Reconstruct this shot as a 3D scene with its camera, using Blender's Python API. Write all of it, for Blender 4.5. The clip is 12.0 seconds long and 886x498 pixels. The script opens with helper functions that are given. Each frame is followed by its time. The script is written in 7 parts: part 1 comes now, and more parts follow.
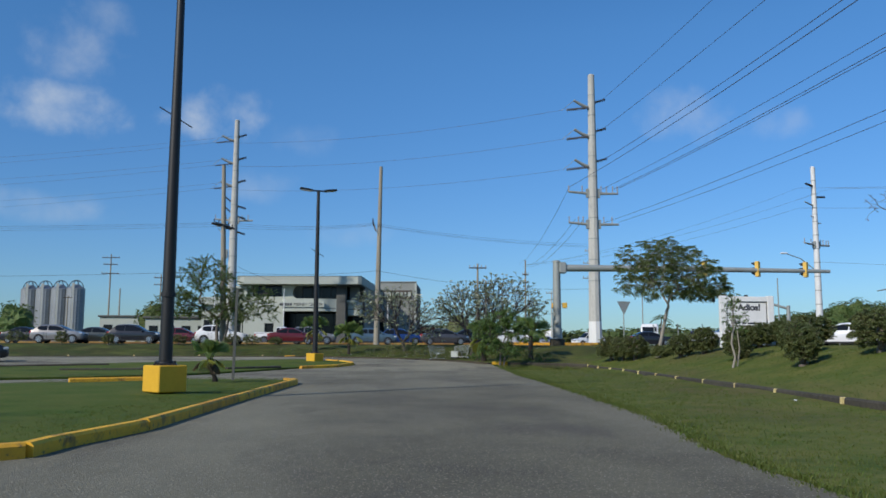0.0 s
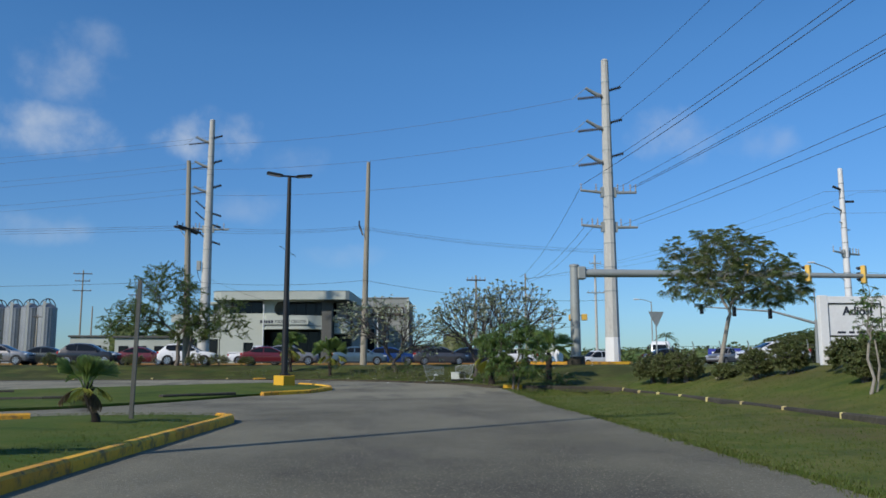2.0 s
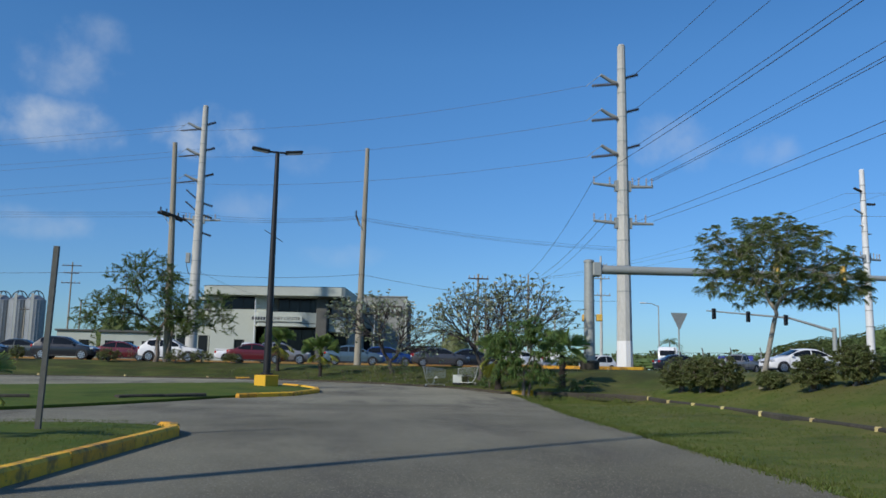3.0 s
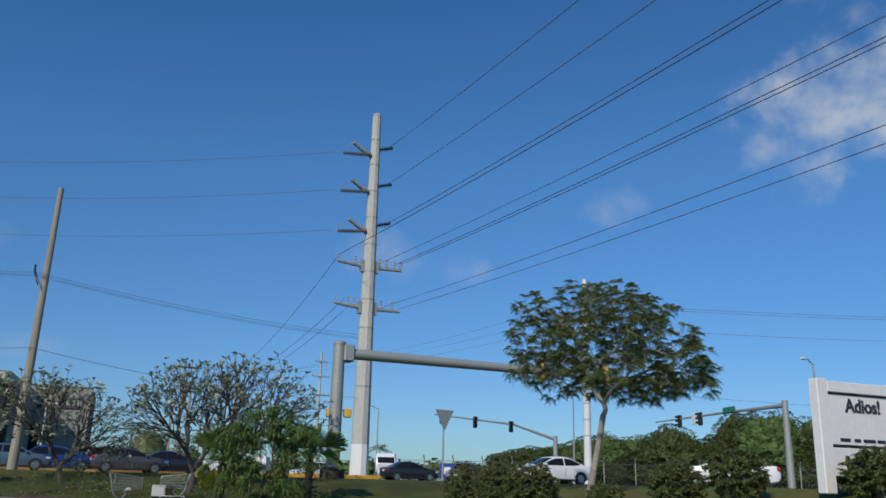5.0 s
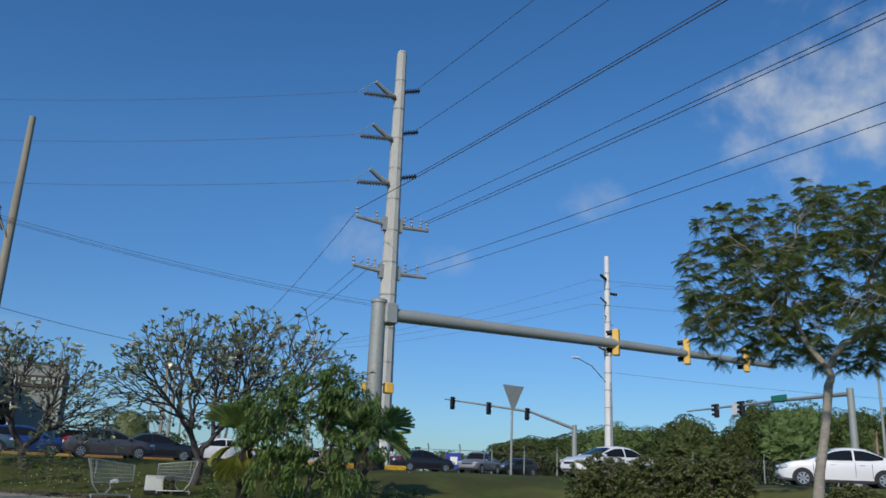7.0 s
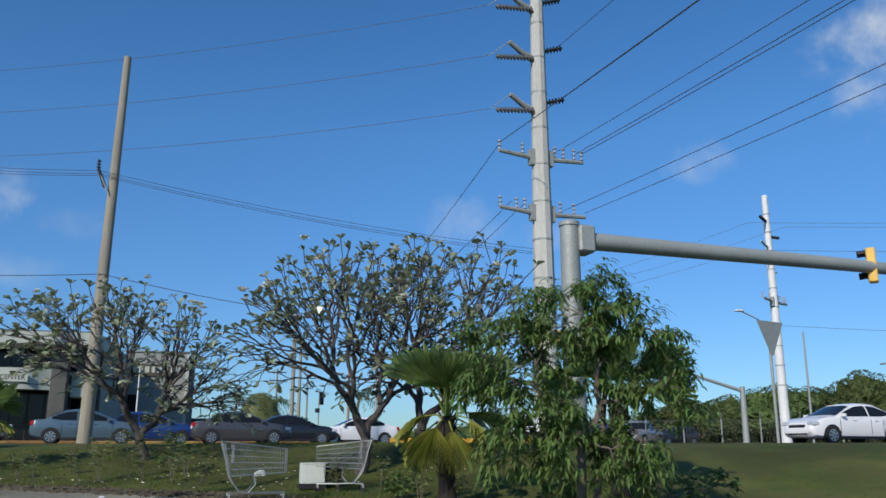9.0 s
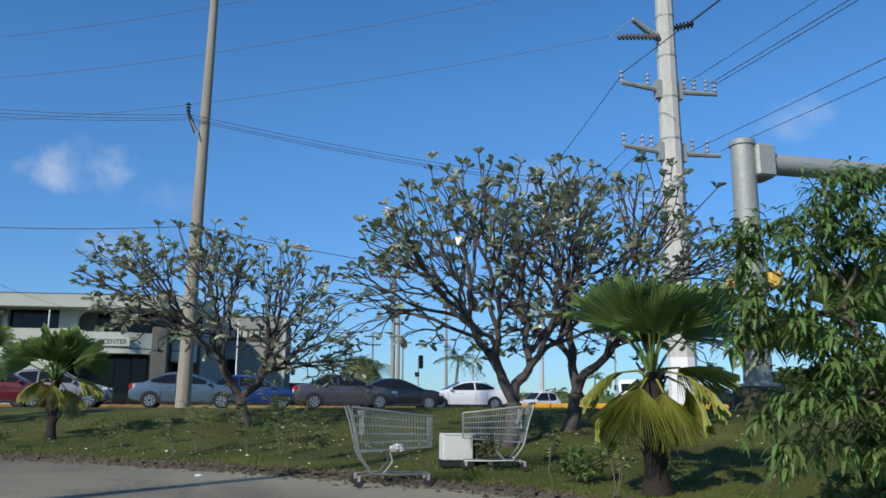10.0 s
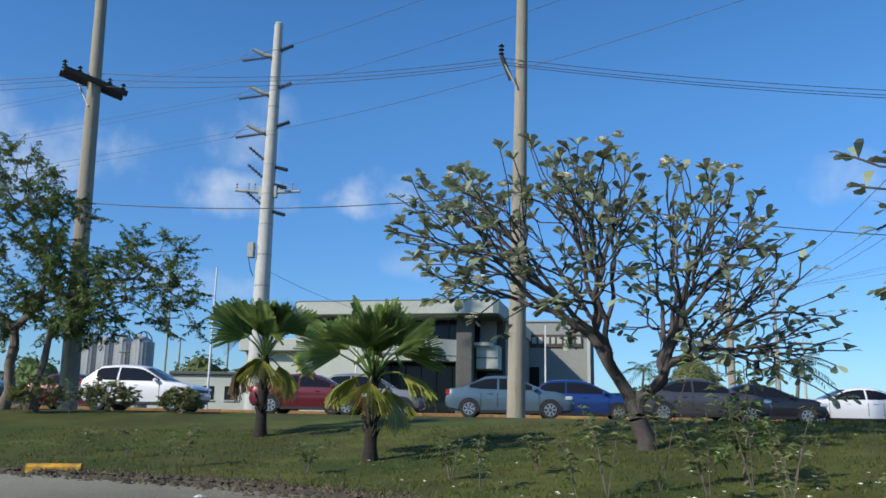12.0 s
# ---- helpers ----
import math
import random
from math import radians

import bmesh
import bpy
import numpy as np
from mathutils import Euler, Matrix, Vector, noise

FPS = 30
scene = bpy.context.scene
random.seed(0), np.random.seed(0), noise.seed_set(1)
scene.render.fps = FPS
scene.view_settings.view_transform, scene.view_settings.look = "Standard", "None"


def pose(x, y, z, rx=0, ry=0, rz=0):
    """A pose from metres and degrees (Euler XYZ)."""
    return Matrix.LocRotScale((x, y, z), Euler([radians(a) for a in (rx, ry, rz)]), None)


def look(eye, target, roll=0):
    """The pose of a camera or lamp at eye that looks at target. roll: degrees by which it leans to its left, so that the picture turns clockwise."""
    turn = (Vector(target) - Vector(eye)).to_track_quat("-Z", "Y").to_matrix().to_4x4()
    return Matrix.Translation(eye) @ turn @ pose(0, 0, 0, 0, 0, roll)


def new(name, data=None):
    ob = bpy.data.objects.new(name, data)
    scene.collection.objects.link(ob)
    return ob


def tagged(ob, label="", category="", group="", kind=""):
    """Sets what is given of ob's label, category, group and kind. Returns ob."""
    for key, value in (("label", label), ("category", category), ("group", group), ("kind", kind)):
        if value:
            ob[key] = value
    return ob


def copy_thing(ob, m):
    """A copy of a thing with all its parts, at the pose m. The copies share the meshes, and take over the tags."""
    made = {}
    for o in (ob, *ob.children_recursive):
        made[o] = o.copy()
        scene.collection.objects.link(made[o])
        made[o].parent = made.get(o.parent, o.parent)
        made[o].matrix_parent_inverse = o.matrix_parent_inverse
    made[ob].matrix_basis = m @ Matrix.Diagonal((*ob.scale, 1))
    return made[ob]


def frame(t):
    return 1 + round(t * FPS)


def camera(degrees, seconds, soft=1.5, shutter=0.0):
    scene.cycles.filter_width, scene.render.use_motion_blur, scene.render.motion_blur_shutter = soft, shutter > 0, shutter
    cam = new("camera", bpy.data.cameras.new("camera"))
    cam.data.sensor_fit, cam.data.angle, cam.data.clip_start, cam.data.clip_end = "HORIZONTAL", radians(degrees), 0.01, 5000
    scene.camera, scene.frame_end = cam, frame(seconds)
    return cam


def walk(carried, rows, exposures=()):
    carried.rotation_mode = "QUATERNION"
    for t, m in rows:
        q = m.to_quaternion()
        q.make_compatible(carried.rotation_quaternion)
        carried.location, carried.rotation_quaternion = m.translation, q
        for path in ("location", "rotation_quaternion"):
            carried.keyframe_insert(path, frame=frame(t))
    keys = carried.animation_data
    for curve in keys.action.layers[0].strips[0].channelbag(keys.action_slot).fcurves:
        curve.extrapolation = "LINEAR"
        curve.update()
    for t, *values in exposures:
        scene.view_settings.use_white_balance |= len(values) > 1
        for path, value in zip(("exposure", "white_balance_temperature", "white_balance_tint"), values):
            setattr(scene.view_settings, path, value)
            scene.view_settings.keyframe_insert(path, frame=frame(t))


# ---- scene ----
cam = camera(56.39, 12.0, soft=1.6)
# seconds, x, y, z, yaw, pitch, roll
PATH = [
    (0.0, 0.000, 0.000, 1.206, -4.82, 6.70, -0.25),
    (0.5, 0.135, 2.172, 1.203, -5.11, 7.17, 0.32),
    (1.0, 0.254, 4.296, 1.192, -5.25, 7.59, 0.52),
    (1.5, 0.308, 6.340, 1.186, -5.26, 7.87, 0.32),
    (2.0, 0.380, 8.410, 1.158, -5.36, 8.12, 0.04),
    (2.5, 0.482, 10.491, 1.143, -5.34, 8.33, -0.38),
    (3.0, 0.557, 12.400, 1.149, -5.58, 8.27, -1.11),
    (3.5, 0.680, 14.403, 1.163, -10.01, 7.54, -0.69),
    (3.7, 0.718, 15.248, 1.169, -14.14, 7.77, -0.94),
    (5.3, 0.936, 21.871, 1.199, -26.25, 17.50, -1.19),
    (5.5, 0.994, 22.646, 1.201, -25.69, 18.38, -1.29),
    (6.0, 1.175, 24.529, 1.208, -25.31, 19.75, -1.46),
    (6.5, 1.308, 26.476, 1.220, -26.14, 18.00, -1.47),
    (7.0, 1.379, 28.415, 1.226, -27.73, 15.23, -2.28),
    (7.2, 1.430, 29.152, 1.222, -28.03, 14.63, -2.69),
    (8.8, 1.978, 34.885, 1.152, -20.52, 13.92, -0.69),
    (9.0, 2.005, 35.623, 1.154, -19.86, 13.56, -0.06),
    (9.5, 2.019, 37.426, 1.176, -17.86, 12.79, 0.18),
    (10.0, 1.984, 39.211, 1.184, -13.78, 11.21, -0.26),
    (10.5, 1.833, 40.880, 1.186, -9.66, 10.89, -0.29),
    (11.0, 1.570, 42.523, 1.200, -5.07, 10.59, -0.42),
    (11.5, 1.160, 44.154, 1.202, -0.11, 11.29, -0.76),
    (12.0, 0.590, 45.786, 1.195, 5.75, 11.74, -1.13),
]
walk(cam, [(t, pose(x, y, z, 90 + pitch, roll, yaw)) for t, x, y, z, yaw, pitch, roll in PATH],
     exposures=[(0.0, -0.04), (3.7, -0.04), (5.3, -0.32), (6.5, -0.25), (7.2, -0.2), (8.8, 0.0), (10.0, 0.16), (11.0, 0.34), (12.0, 0.32)])

# ---- daylight ----
SUN_EL, SUN_AZ = radians(33), math.atan2(-0.76, -0.65)
world = bpy.data.worlds.new("world")
scene.world = world
world.use_nodes = True
wn, wl = world.node_tree.nodes, world.node_tree.links
sky = wn.new("ShaderNodeTexSky")
sky.sky_type, sky.sun_disc = "NISHITA", False
sky.sun_elevation, sky.sun_rotation = SUN_EL, SUN_AZ
sky.air_density, sky.dust_density, sky.ozone_density = 1.0, 0.15, 3.0
wbg = wn["Background"]
wbg.inputs["Strength"].default_value = 0.122


def sky_node(kind, **values):
    n = wn.new(kind)
    for key, value in values.items():
        n.inputs[key].default_value = value
    return n


def sky_math(op, a, b=None):
    n = wn.new("ShaderNodeMath")
    n.operation = op
    for i, v in enumerate((a, b)):
        if v is None:
            continue
        if isinstance(v, (int, float)):
            n.inputs[i].default_value = v
        else:
            wl.new(v, n.inputs[i])
    return n.outputs[0]


# soft white cumulus: puffs round given headings, broken up by noise
coord = wn.new("ShaderNodeTexCoord")
cloud_noise = sky_node("ShaderNodeTexNoise", Scale=16.0, Detail=7.0, Roughness=0.55, Distortion=0.1)
wl.new(coord.outputs["Generated"], cloud_noise.inputs["Vector"])
ragged = sky_math("MULTIPLY", sky_math("SUBTRACT", cloud_noise.outputs["Fac"], 0.5), 2.4)
CLOUDS = [  # yaw to the left, pitch, half width, half height in degrees, density
    (11.2, 15.3, 2.2, 0.95, 0.85), (9.6, 16.3, 1.3, 0.8, 0.6), (20.8, 14.9, 2.2, 1.0, 0.7), (20.4, 18.6, 1.6, 1.5, 0.45), (18.4, 20.6, 1.0, 0.8, 0.3), (-21.8, 15.3, 1.8, 1.1, 0.4),
    (7.5, 10.9, 1.5, 0.7, 0.25), (22, 8.8, 4.0, 0.7, 0.4), (1.5, 7.6, 2.0, 0.5, 0.2), (-52.0, 23.0, 3.2, 2.6, 1.0), (-49.0, 22.2, 1.8, 1.4, 0.75), (-56.0, 26.0, 3.4, 2.4, 0.95),
    (-37.8, 18.9, 1.3, 0.9, 0.4), (-27, 14.2, 1.6, 0.7, 0.3), (5.2, 14.2, 1.4, 0.8, 0.3), (34, 16, 4, 2, 0.5), (44, 10, 6, 1.6, 0.5),
    (-75, 30, 10, 5, 0.7), (-100, 20, 12, 5, 0.7), (90, 25, 12, 5, 0.7), (150, 25, 14, 6, 0.7), (-150, 22, 12, 5, 0.6), (60, 40, 9, 5, 0.5)]
cover = None
for yaw, pitch, hw, hh, dens in CLOUDS:
    mp = wn.new("ShaderNodeMapping")
    mp.vector_type = "TEXTURE"
    mp.inputs["Rotation"].default_value = (radians(pitch), 0, radians(yaw))
    mp.inputs["Scale"].default_value = (math.tan(radians(hw * 1.75)), 1, math.tan(radians(hh * 1.75)))
    wl.new(coord.outputs["Generated"], mp.inputs["Vector"])
    sp = wn.new("ShaderNodeSeparateXYZ")
    wl.new(mp.outputs[0], sp.inputs[0])
    xx = sky_math("POWER", sp.outputs[0], 2)
    zz = sky_math("POWER", sp.outputs[2], 2)
    rr = sky_math("ADD", xx, zz)
    fall = sky_math("MAXIMUM", sky_math("SUBTRACT", 1.0, sky_math("MULTIPLY", rr, 0.5)), 0.0)
    puff = wn.new("ShaderNodeMapRange")
    puff.interpolation_type = "SMOOTHSTEP"
    puff.inputs["From Min"].default_value, puff.inputs["From Max"].default_value = 0.40, 1.7
    wl.new(sky_math("ADD", fall, ragged), puff.inputs["Value"])
    ahead = sky_math("GREATER_THAN", sp.outputs[1], 0.0)
    one = sky_math("MULTIPLY", sky_math("MULTIPLY", puff.outputs[0], ahead), sky_math("MULTIPLY", sky_math("MINIMUM", sky_math("MULTIPLY", fall, 3.0), 1.0), dens))
    cover = one if cover is None else sky_math("MAXIMUM", cover, one)
amount = cover
skymix = wn.new("ShaderNodeMix")
skymix.data_type = "RGBA"
wl.new(amount, skymix.inputs["Factor"])
tint = wn.new("ShaderNodeMix")
tint.data_type, tint.blend_type = "RGBA", "MULTIPLY"
tint.inputs["Factor"].default_value = 1.0
# clear tropical air: deeper blue towards the horizon than the model's haze
updown = wn.new("ShaderNodeSeparateXYZ")
wl.new(coord.outputs["Generated"], updown.inputs[0])
rise = wn.new("ShaderNodeMapRange")
rise.inputs["From Min"].default_value, rise.inputs["From Max"].default_value = 0.0, 0.36
wl.new(updown.outputs[2], rise.inputs["Value"])
air = wn.new("ShaderNodeMix")
air.data_type = "RGBA"
air.inputs["A"].default_value, air.inputs["B"].default_value = (0.35, 0.55, 0.83, 1), (0.92, 1.0, 1.10, 1)
wl.new(rise.outputs[0], air.inputs["Factor"])
wl.new(air.outputs["Result"], tint.inputs["B"])
rich = wn.new("ShaderNodeHueSaturation")
rich.inputs["Saturation"].default_value = 1.25
wl.new(sky.outputs[0], rich.inputs["Color"])
wl.new(rich.outputs[0], tint.inputs["A"])
wl.new(tint.outputs["Result"], skymix.inputs["A"])
skymix.inputs["B"].default_value = (4.9, 5.4, 6.0, 1)
wl.new(skymix.outputs["Result"], wbg.inputs["Color"])

sun = new("sun", bpy.data.lights.new("sun", "SUN"))
sun.data.energy, sun.data.angle, sun.data.color = 3.6, radians(1.5), (1.0, 0.93, 0.82)
SUN_DIR = Vector((math.sin(SUN_AZ) * math.cos(SUN_EL), math.cos(SUN_AZ) * math.cos(SUN_EL), math.sin(SUN_EL)))
sun.matrix_world = look(SUN_DIR * 200, (0, 0, 0))


# ---- materials ----
def mat(name, base, other=None, rough=0.7, metal=0.0, big=0.6, small=12.0, mix=0.6, bump=0.15, bump_scale=None, spec=0.5, coat=0.0,
        stretch=(1, 1, 1), per_object=0.0, per_island=0.0, space="Object"):
    """A surface with colour drifting between base and other at two scales, with fine relief and uneven roughness."""
    m = bpy.data.materials.new(name)
    m.use_nodes = True
    n, l = m.node_tree.nodes, m.node_tree.links
    b = n["Principled BSDF"]
    if other is None:
        other = tuple(c * 0.72 for c in base)
    tc = n.new("ShaderNodeTexCoord")
    mp = n.new("ShaderNodeMapping")
    mp.inputs["Scale"].default_value = stretch
    l.new(tc.outputs[space], mp.inputs["Vector"])
    n1 = n.new("ShaderNodeTexNoise")
    n1.inputs["Scale"].default_value, n1.inputs["Detail"].default_value, n1.inputs["Roughness"].default_value = big, 6, 0.6
    n2 = n.new("ShaderNodeTexNoise")
    n2.inputs["Scale"].default_value, n2.inputs["Detail"].default_value, n2.inputs["Roughness"].default_value = small, 5, 0.65
    l.new(mp.outputs[0], n1.inputs["Vector"])
    l.new(mp.outputs[0], n2.inputs["Vector"])
    r1 = n.new("ShaderNodeMapRange")
    r1.inputs["From Min"].default_value, r1.inputs["From Max"].default_value = 0.39, 0.61
    add = n.new("ShaderNodeMath")
    add.operation = "MULTIPLY_ADD"
    add.inputs[1].default_value, add.inputs[2].default_value = 0.5, 0.0
    l.new(n1.outputs["Fac"], add.inputs[0])
    half = n.new("ShaderNodeMath")
    half.operation = "MULTIPLY_ADD"
    half.inputs[1].default_value = 0.5
    l.new(n2.outputs["Fac"], half.inputs[0])
    l.new(add.outputs[0], half.inputs[2])
    l.new(half.outputs[0], r1.inputs["Value"])
    k = n.new("ShaderNodeMath")
    k.operation = "MULTIPLY"
    k.inputs[1].default_value = mix
    l.new(r1.outputs[0], k.inputs[0])
    c = n.new("ShaderNodeMix")
    c.data_type = "RGBA"
    c.inputs["A"].default_value, c.inputs["B"].default_value = (*base, 1), (*other, 1)
    l.new(k.outputs[0], c.inputs["Factor"])
    col = c.outputs["Result"]
    for amount, node, out in ((per_object, "ShaderNodeObjectInfo", "Random"), (per_island, "ShaderNodeNewGeometry", "Random Per Island")):
        if amount:
            rnd = n.new(node)
            hv = n.new("ShaderNodeHueSaturation")
            mr = n.new("ShaderNodeMapRange")
            mr.inputs["To Min"].default_value, mr.inputs["To Max"].default_value = 1 - amount, 1 + amount
            l.new(rnd.outputs[out], mr.inputs["Value"])
            l.new(mr.outputs[0], hv.inputs["Value"])
            mh = n.new("ShaderNodeMapRange")
            mh.inputs["To Min"].default_value, mh.inputs["To Max"].default_value = 0.5 - amount * 0.06, 0.5 + amount * 0.06
            l.new(rnd.outputs[out], mh.inputs["Value"])
            l.new(mh.outputs[0], hv.inputs["Hue"])
            l.new(col, hv.inputs["Color"])
            col = hv.outputs[0]
    l.new(col, b.inputs["Base Color"])
    rr = n.new("ShaderNodeMapRange")
    rr.inputs["To Min"].default_value, rr.inputs["To Max"].default_value = max(0.03, rough - 0.1), min(1, rough + 0.1)
    l.new(n2.outputs["Fac"], rr.inputs["Value"])
    l.new(rr.outputs[0], b.inputs["Roughness"])
    b.inputs["Metallic"].default_value, b.inputs["Specular IOR Level"].default_value = metal, spec
    b.inputs["Coat Weight"].default_value, b.inputs["Coat Roughness"].default_value = coat, 0.05
    if bump:
        nb = n2
        if bump_scale:
            nb = n.new("ShaderNodeTexNoise")
            nb.inputs["Scale"].default_value, nb.inputs["Detail"].default_value = bump_scale, 4
            l.new(mp.outputs[0], nb.inputs["Vector"])
        bp = n.new("ShaderNodeBump")
        bp.inputs["Strength"].default_value, bp.inputs["Distance"].default_value = bump, 0.02
        l.new(nb.outputs["Fac"], bp.inputs["Height"])
        l.new(bp.outputs[0], b.inputs["Normal"])
    return m


def leaf_mat(name, base, other, through_light=0.35, rough=0.5, amount=0.3):
    m = mat(name, base, other, rough=rough, big=1.5, small=20, mix=0.8, bump=0.1, per_island=amount, spec=0.35)
    n, l = m.node_tree.nodes, m.node_tree.links
    b = n["Principled BSDF"]
    tr = n.new("ShaderNodeBsdfTranslucent")
    l.new(b.inputs["Base Color"].links[0].from_socket, tr.inputs["Color"])
    ms = n.new("ShaderNodeMixShader")
    ms.inputs[0].default_value = through_light
    l.new(b.outputs[0], ms.inputs[1])
    l.new(tr.outputs[0], ms.inputs[2])
    l.new(ms.outputs[0], n["Material Output"].inputs["Surface"])
    return m


def glass_mat(name, tint_colour, rough=0.03, gloss=0.6):
    m = bpy.data.materials.new(name)
    m.use_nodes = True
    b = m.node_tree.nodes["Principled BSDF"]
    b.inputs["Base Color"].default_value = (*tint_colour, 1)
    b.inputs["Roughness"].default_value = rough
    b.inputs["IOR"].default_value = 1.5
    b.inputs["Specular IOR Level"].default_value = gloss
    return m


def layer_on(m, colour, scale, low, high, amount, detail=4.0, stretch=(1, 1, 1), turn=0.0, cells=False, along=None):
    """Lays patches of another colour over a surface, where a noise runs high (or in the middle of small cells)."""
    n, l = m.node_tree.nodes, m.node_tree.links
    b = n["Principled BSDF"]
    under = b.inputs["Base Color"].links[0].from_socket
    tc, mp = n.new("ShaderNodeTexCoord"), n.new("ShaderNodeMapping")
    mp.inputs["Scale"].default_value, mp.inputs["Rotation"].default_value = stretch, (0, 0, radians(turn))
    l.new(tc.outputs["Object"], mp.inputs["Vector"])
    if cells:
        tex = n.new("ShaderNodeTexVoronoi")
        out = tex.outputs["Distance"]
    else:
        tex = n.new("ShaderNodeTexNoise")
        tex.inputs["Detail"].default_value, tex.inputs["Roughness"].default_value = detail, 0.6
        out = tex.outputs["Fac"]
    tex.inputs["Scale"].default_value = scale
    l.new(mp.outputs[0], tex.inputs["Vector"])
    r = n.new("ShaderNodeMapRange")
    r.inputs["From Min"].default_value, r.inputs["From Max"].default_value, r.inputs["To Max"].default_value = low, high, amount
    l.new(out, r.inputs["Value"])
    if along:  # only towards one end of the ground
        sep, ya, times = n.new("ShaderNodeSeparateXYZ"), n.new("ShaderNodeMapRange"), n.new("ShaderNodeMath")
        ya.inputs["From Min"].default_value, ya.inputs["From Max"].default_value = along
        l.new(tc.outputs["Object"], sep.inputs[0])
        l.new(sep.outputs[1], ya.inputs["Value"])
        times.operation = "MULTIPLY"
        l.new(ya.outputs[0], times.inputs[0])
        l.new(r.outputs[0], times.inputs[1])
        r = times
    c = n.new("ShaderNodeMix")
    c.data_type = "RGBA"
    c.inputs["B"].default_value = (*colour, 1)
    l.new(under, c.inputs["A"])
    l.new(r.outputs[0], c.inputs["Factor"])
    l.new(c.outputs["Result"], b.inputs["Base Color"])
    return m


ASPHALT = mat("worn_asphalt", (0.128, 0.120, 0.078), (0.041, 0.039, 0.029), rough=0.92, big=0.35, small=38, mix=0.95, bump=0.9, bump_scale=60, spec=0.25)
layer_on(ASPHALT, (0.252, 0.240, 0.168), 0.11, 0.44, 0.60, 0.6, 6, (1, 0.45, 1), 35)  # dusty beige swathes
layer_on(ASPHALT, (0.285, 0.268, 0.19), 0.25, 0.34, 0.58, 0.8, 6, (0.5, 1, 1), 10, along=(24, 44))  # sand towards the exit, with the far road's grazing brightness painted in
layer_on(ASPHALT, (0.05, 0.046, 0.038), 0.35, 0.52, 0.66, 0.6, 5, (1.6, 0.5, 1), -20)  # old oil and tyre dark
layer_on(ASPHALT, (0.46, 0.41, 0.31), 24, 0.27, 0.08, 0.9, cells=True)  # pale stones in the binder
ASPHALT.node_tree.nodes["Principled BSDF"].inputs["Sheen Weight"].default_value = 0.07  # pale dust sheen, added to brighten the road at grazing angles
ASPHALT.node_tree.nodes["Principled BSDF"].inputs["Sheen Roughness"].default_value = 0.6
ASPHALT.node_tree.nodes["Principled BSDF"].inputs["Sheen Tint"].default_value = (0.95, 0.9, 0.78, 1)
ROAD = mat("road_asphalt", (0.09, 0.088, 0.085), (0.06, 0.058, 0.056), rough=0.9, big=0.2, small=20, bump=0.3)
LAWN = mat("mown_lawn", (0.068, 0.108, 0.016), (0.165, 0.158, 0.045), rough=0.9, big=0.8, small=11, mix=0.9, bump=0.3, bump_scale=40, spec=0.15)
layer_on(LAWN, (0.115, 0.10, 0.04), 0.3, 0.48, 0.66, 0.75, 7, (1, 0.35, 1), 25)  # dry brownish streaks
layer_on(LAWN, (0.046, 0.050, 0.015), 0.6, 0.28, 0.56, 0.85, 6, along=(43, 49))  # worn earthy turf on the verge
layer_on(LAWN, (0.035, 0.066, 0.013), 0.55, 0.54, 0.66, 0.6, 6)  # lush dark patches
layer_on(LAWN, (0.14, 0.128, 0.045), 2.4, 0.60, 0.72, 0.5, 6)  # straw tufts
ISLANDLAWN = mat("watered_island_lawn", (0.058, 0.105, 0.012), (0.125, 0.135, 0.03), rough=0.9, big=0.7, small=12, mix=0.9, bump=0.3, bump_scale=40, spec=0.15)
layer_on(ISLANDLAWN, (0.028, 0.055, 0.011), 0.5, 0.54, 0.66, 0.6, 6)
layer_on(ISLANDLAWN, (0.13, 0.115, 0.05), 0.8, 0.60, 0.72, 0.5, 6, (1, 0.4, 1), 30)
GRASSBLADE = leaf_mat("grass_blade", (0.075, 0.125, 0.016), (0.145, 0.15, 0.035), 0.3, 0.6, 0.2)
DRYBLADE = leaf_mat("dry_grass_blade", (0.12, 0.11, 0.05), (0.18, 0.15, 0.075), 0.25, 0.7, 0.35)
KERBYELLOW = mat("yellow_kerb_paint", (0.78, 0.41, 0.022), (0.50, 0.28, 0.045), rough=0.75, big=1.3, small=14, mix=0.5, bump=0.35, per_object=0.12)
BLOCKYELLOW = mat("yellow_block_paint", (0.70, 0.40, 0.020), (0.60, 0.33, 0.02), rough=0.65, big=1.5, small=16, mix=0.5, bump=0.15)
layer_on(KERBYELLOW, (0.16, 0.11, 0.05), 3.2, 0.52, 0.64, 0.75, 6)  # scuffed and dirty
layer_on(KERBYELLOW, (0.10, 0.085, 0.055), 14, 0.60, 0.70, 0.7, 5)
KERBFADED = mat("faded_orange_kerb_paint", (0.42, 0.235, 0.045), (0.20, 0.14, 0.07), rough=0.85, big=0.9, small=10, mix=0.95, bump=0.35, per_object=0.3)
MARKER = mat("chipped_ivory_marker", (0.62, 0.50, 0.20), (0.45, 0.38, 0.22), rough=0.8, big=4, small=24, bump=0.3, per_object=0.2)
KERBGREY = mat("bare_concrete_kerb", (0.075, 0.066, 0.047), (0.03, 0.028, 0.021), rough=0.95, big=0.8, small=12, mix=0.9, bump=0.5, per_object=0.15)
BLACKPOLE = mat("black_painted_steel", (0.009, 0.009, 0.010), (0.02, 0.019, 0.018), rough=0.5, big=0.8, small=22, mix=0.5, bump=0.08)
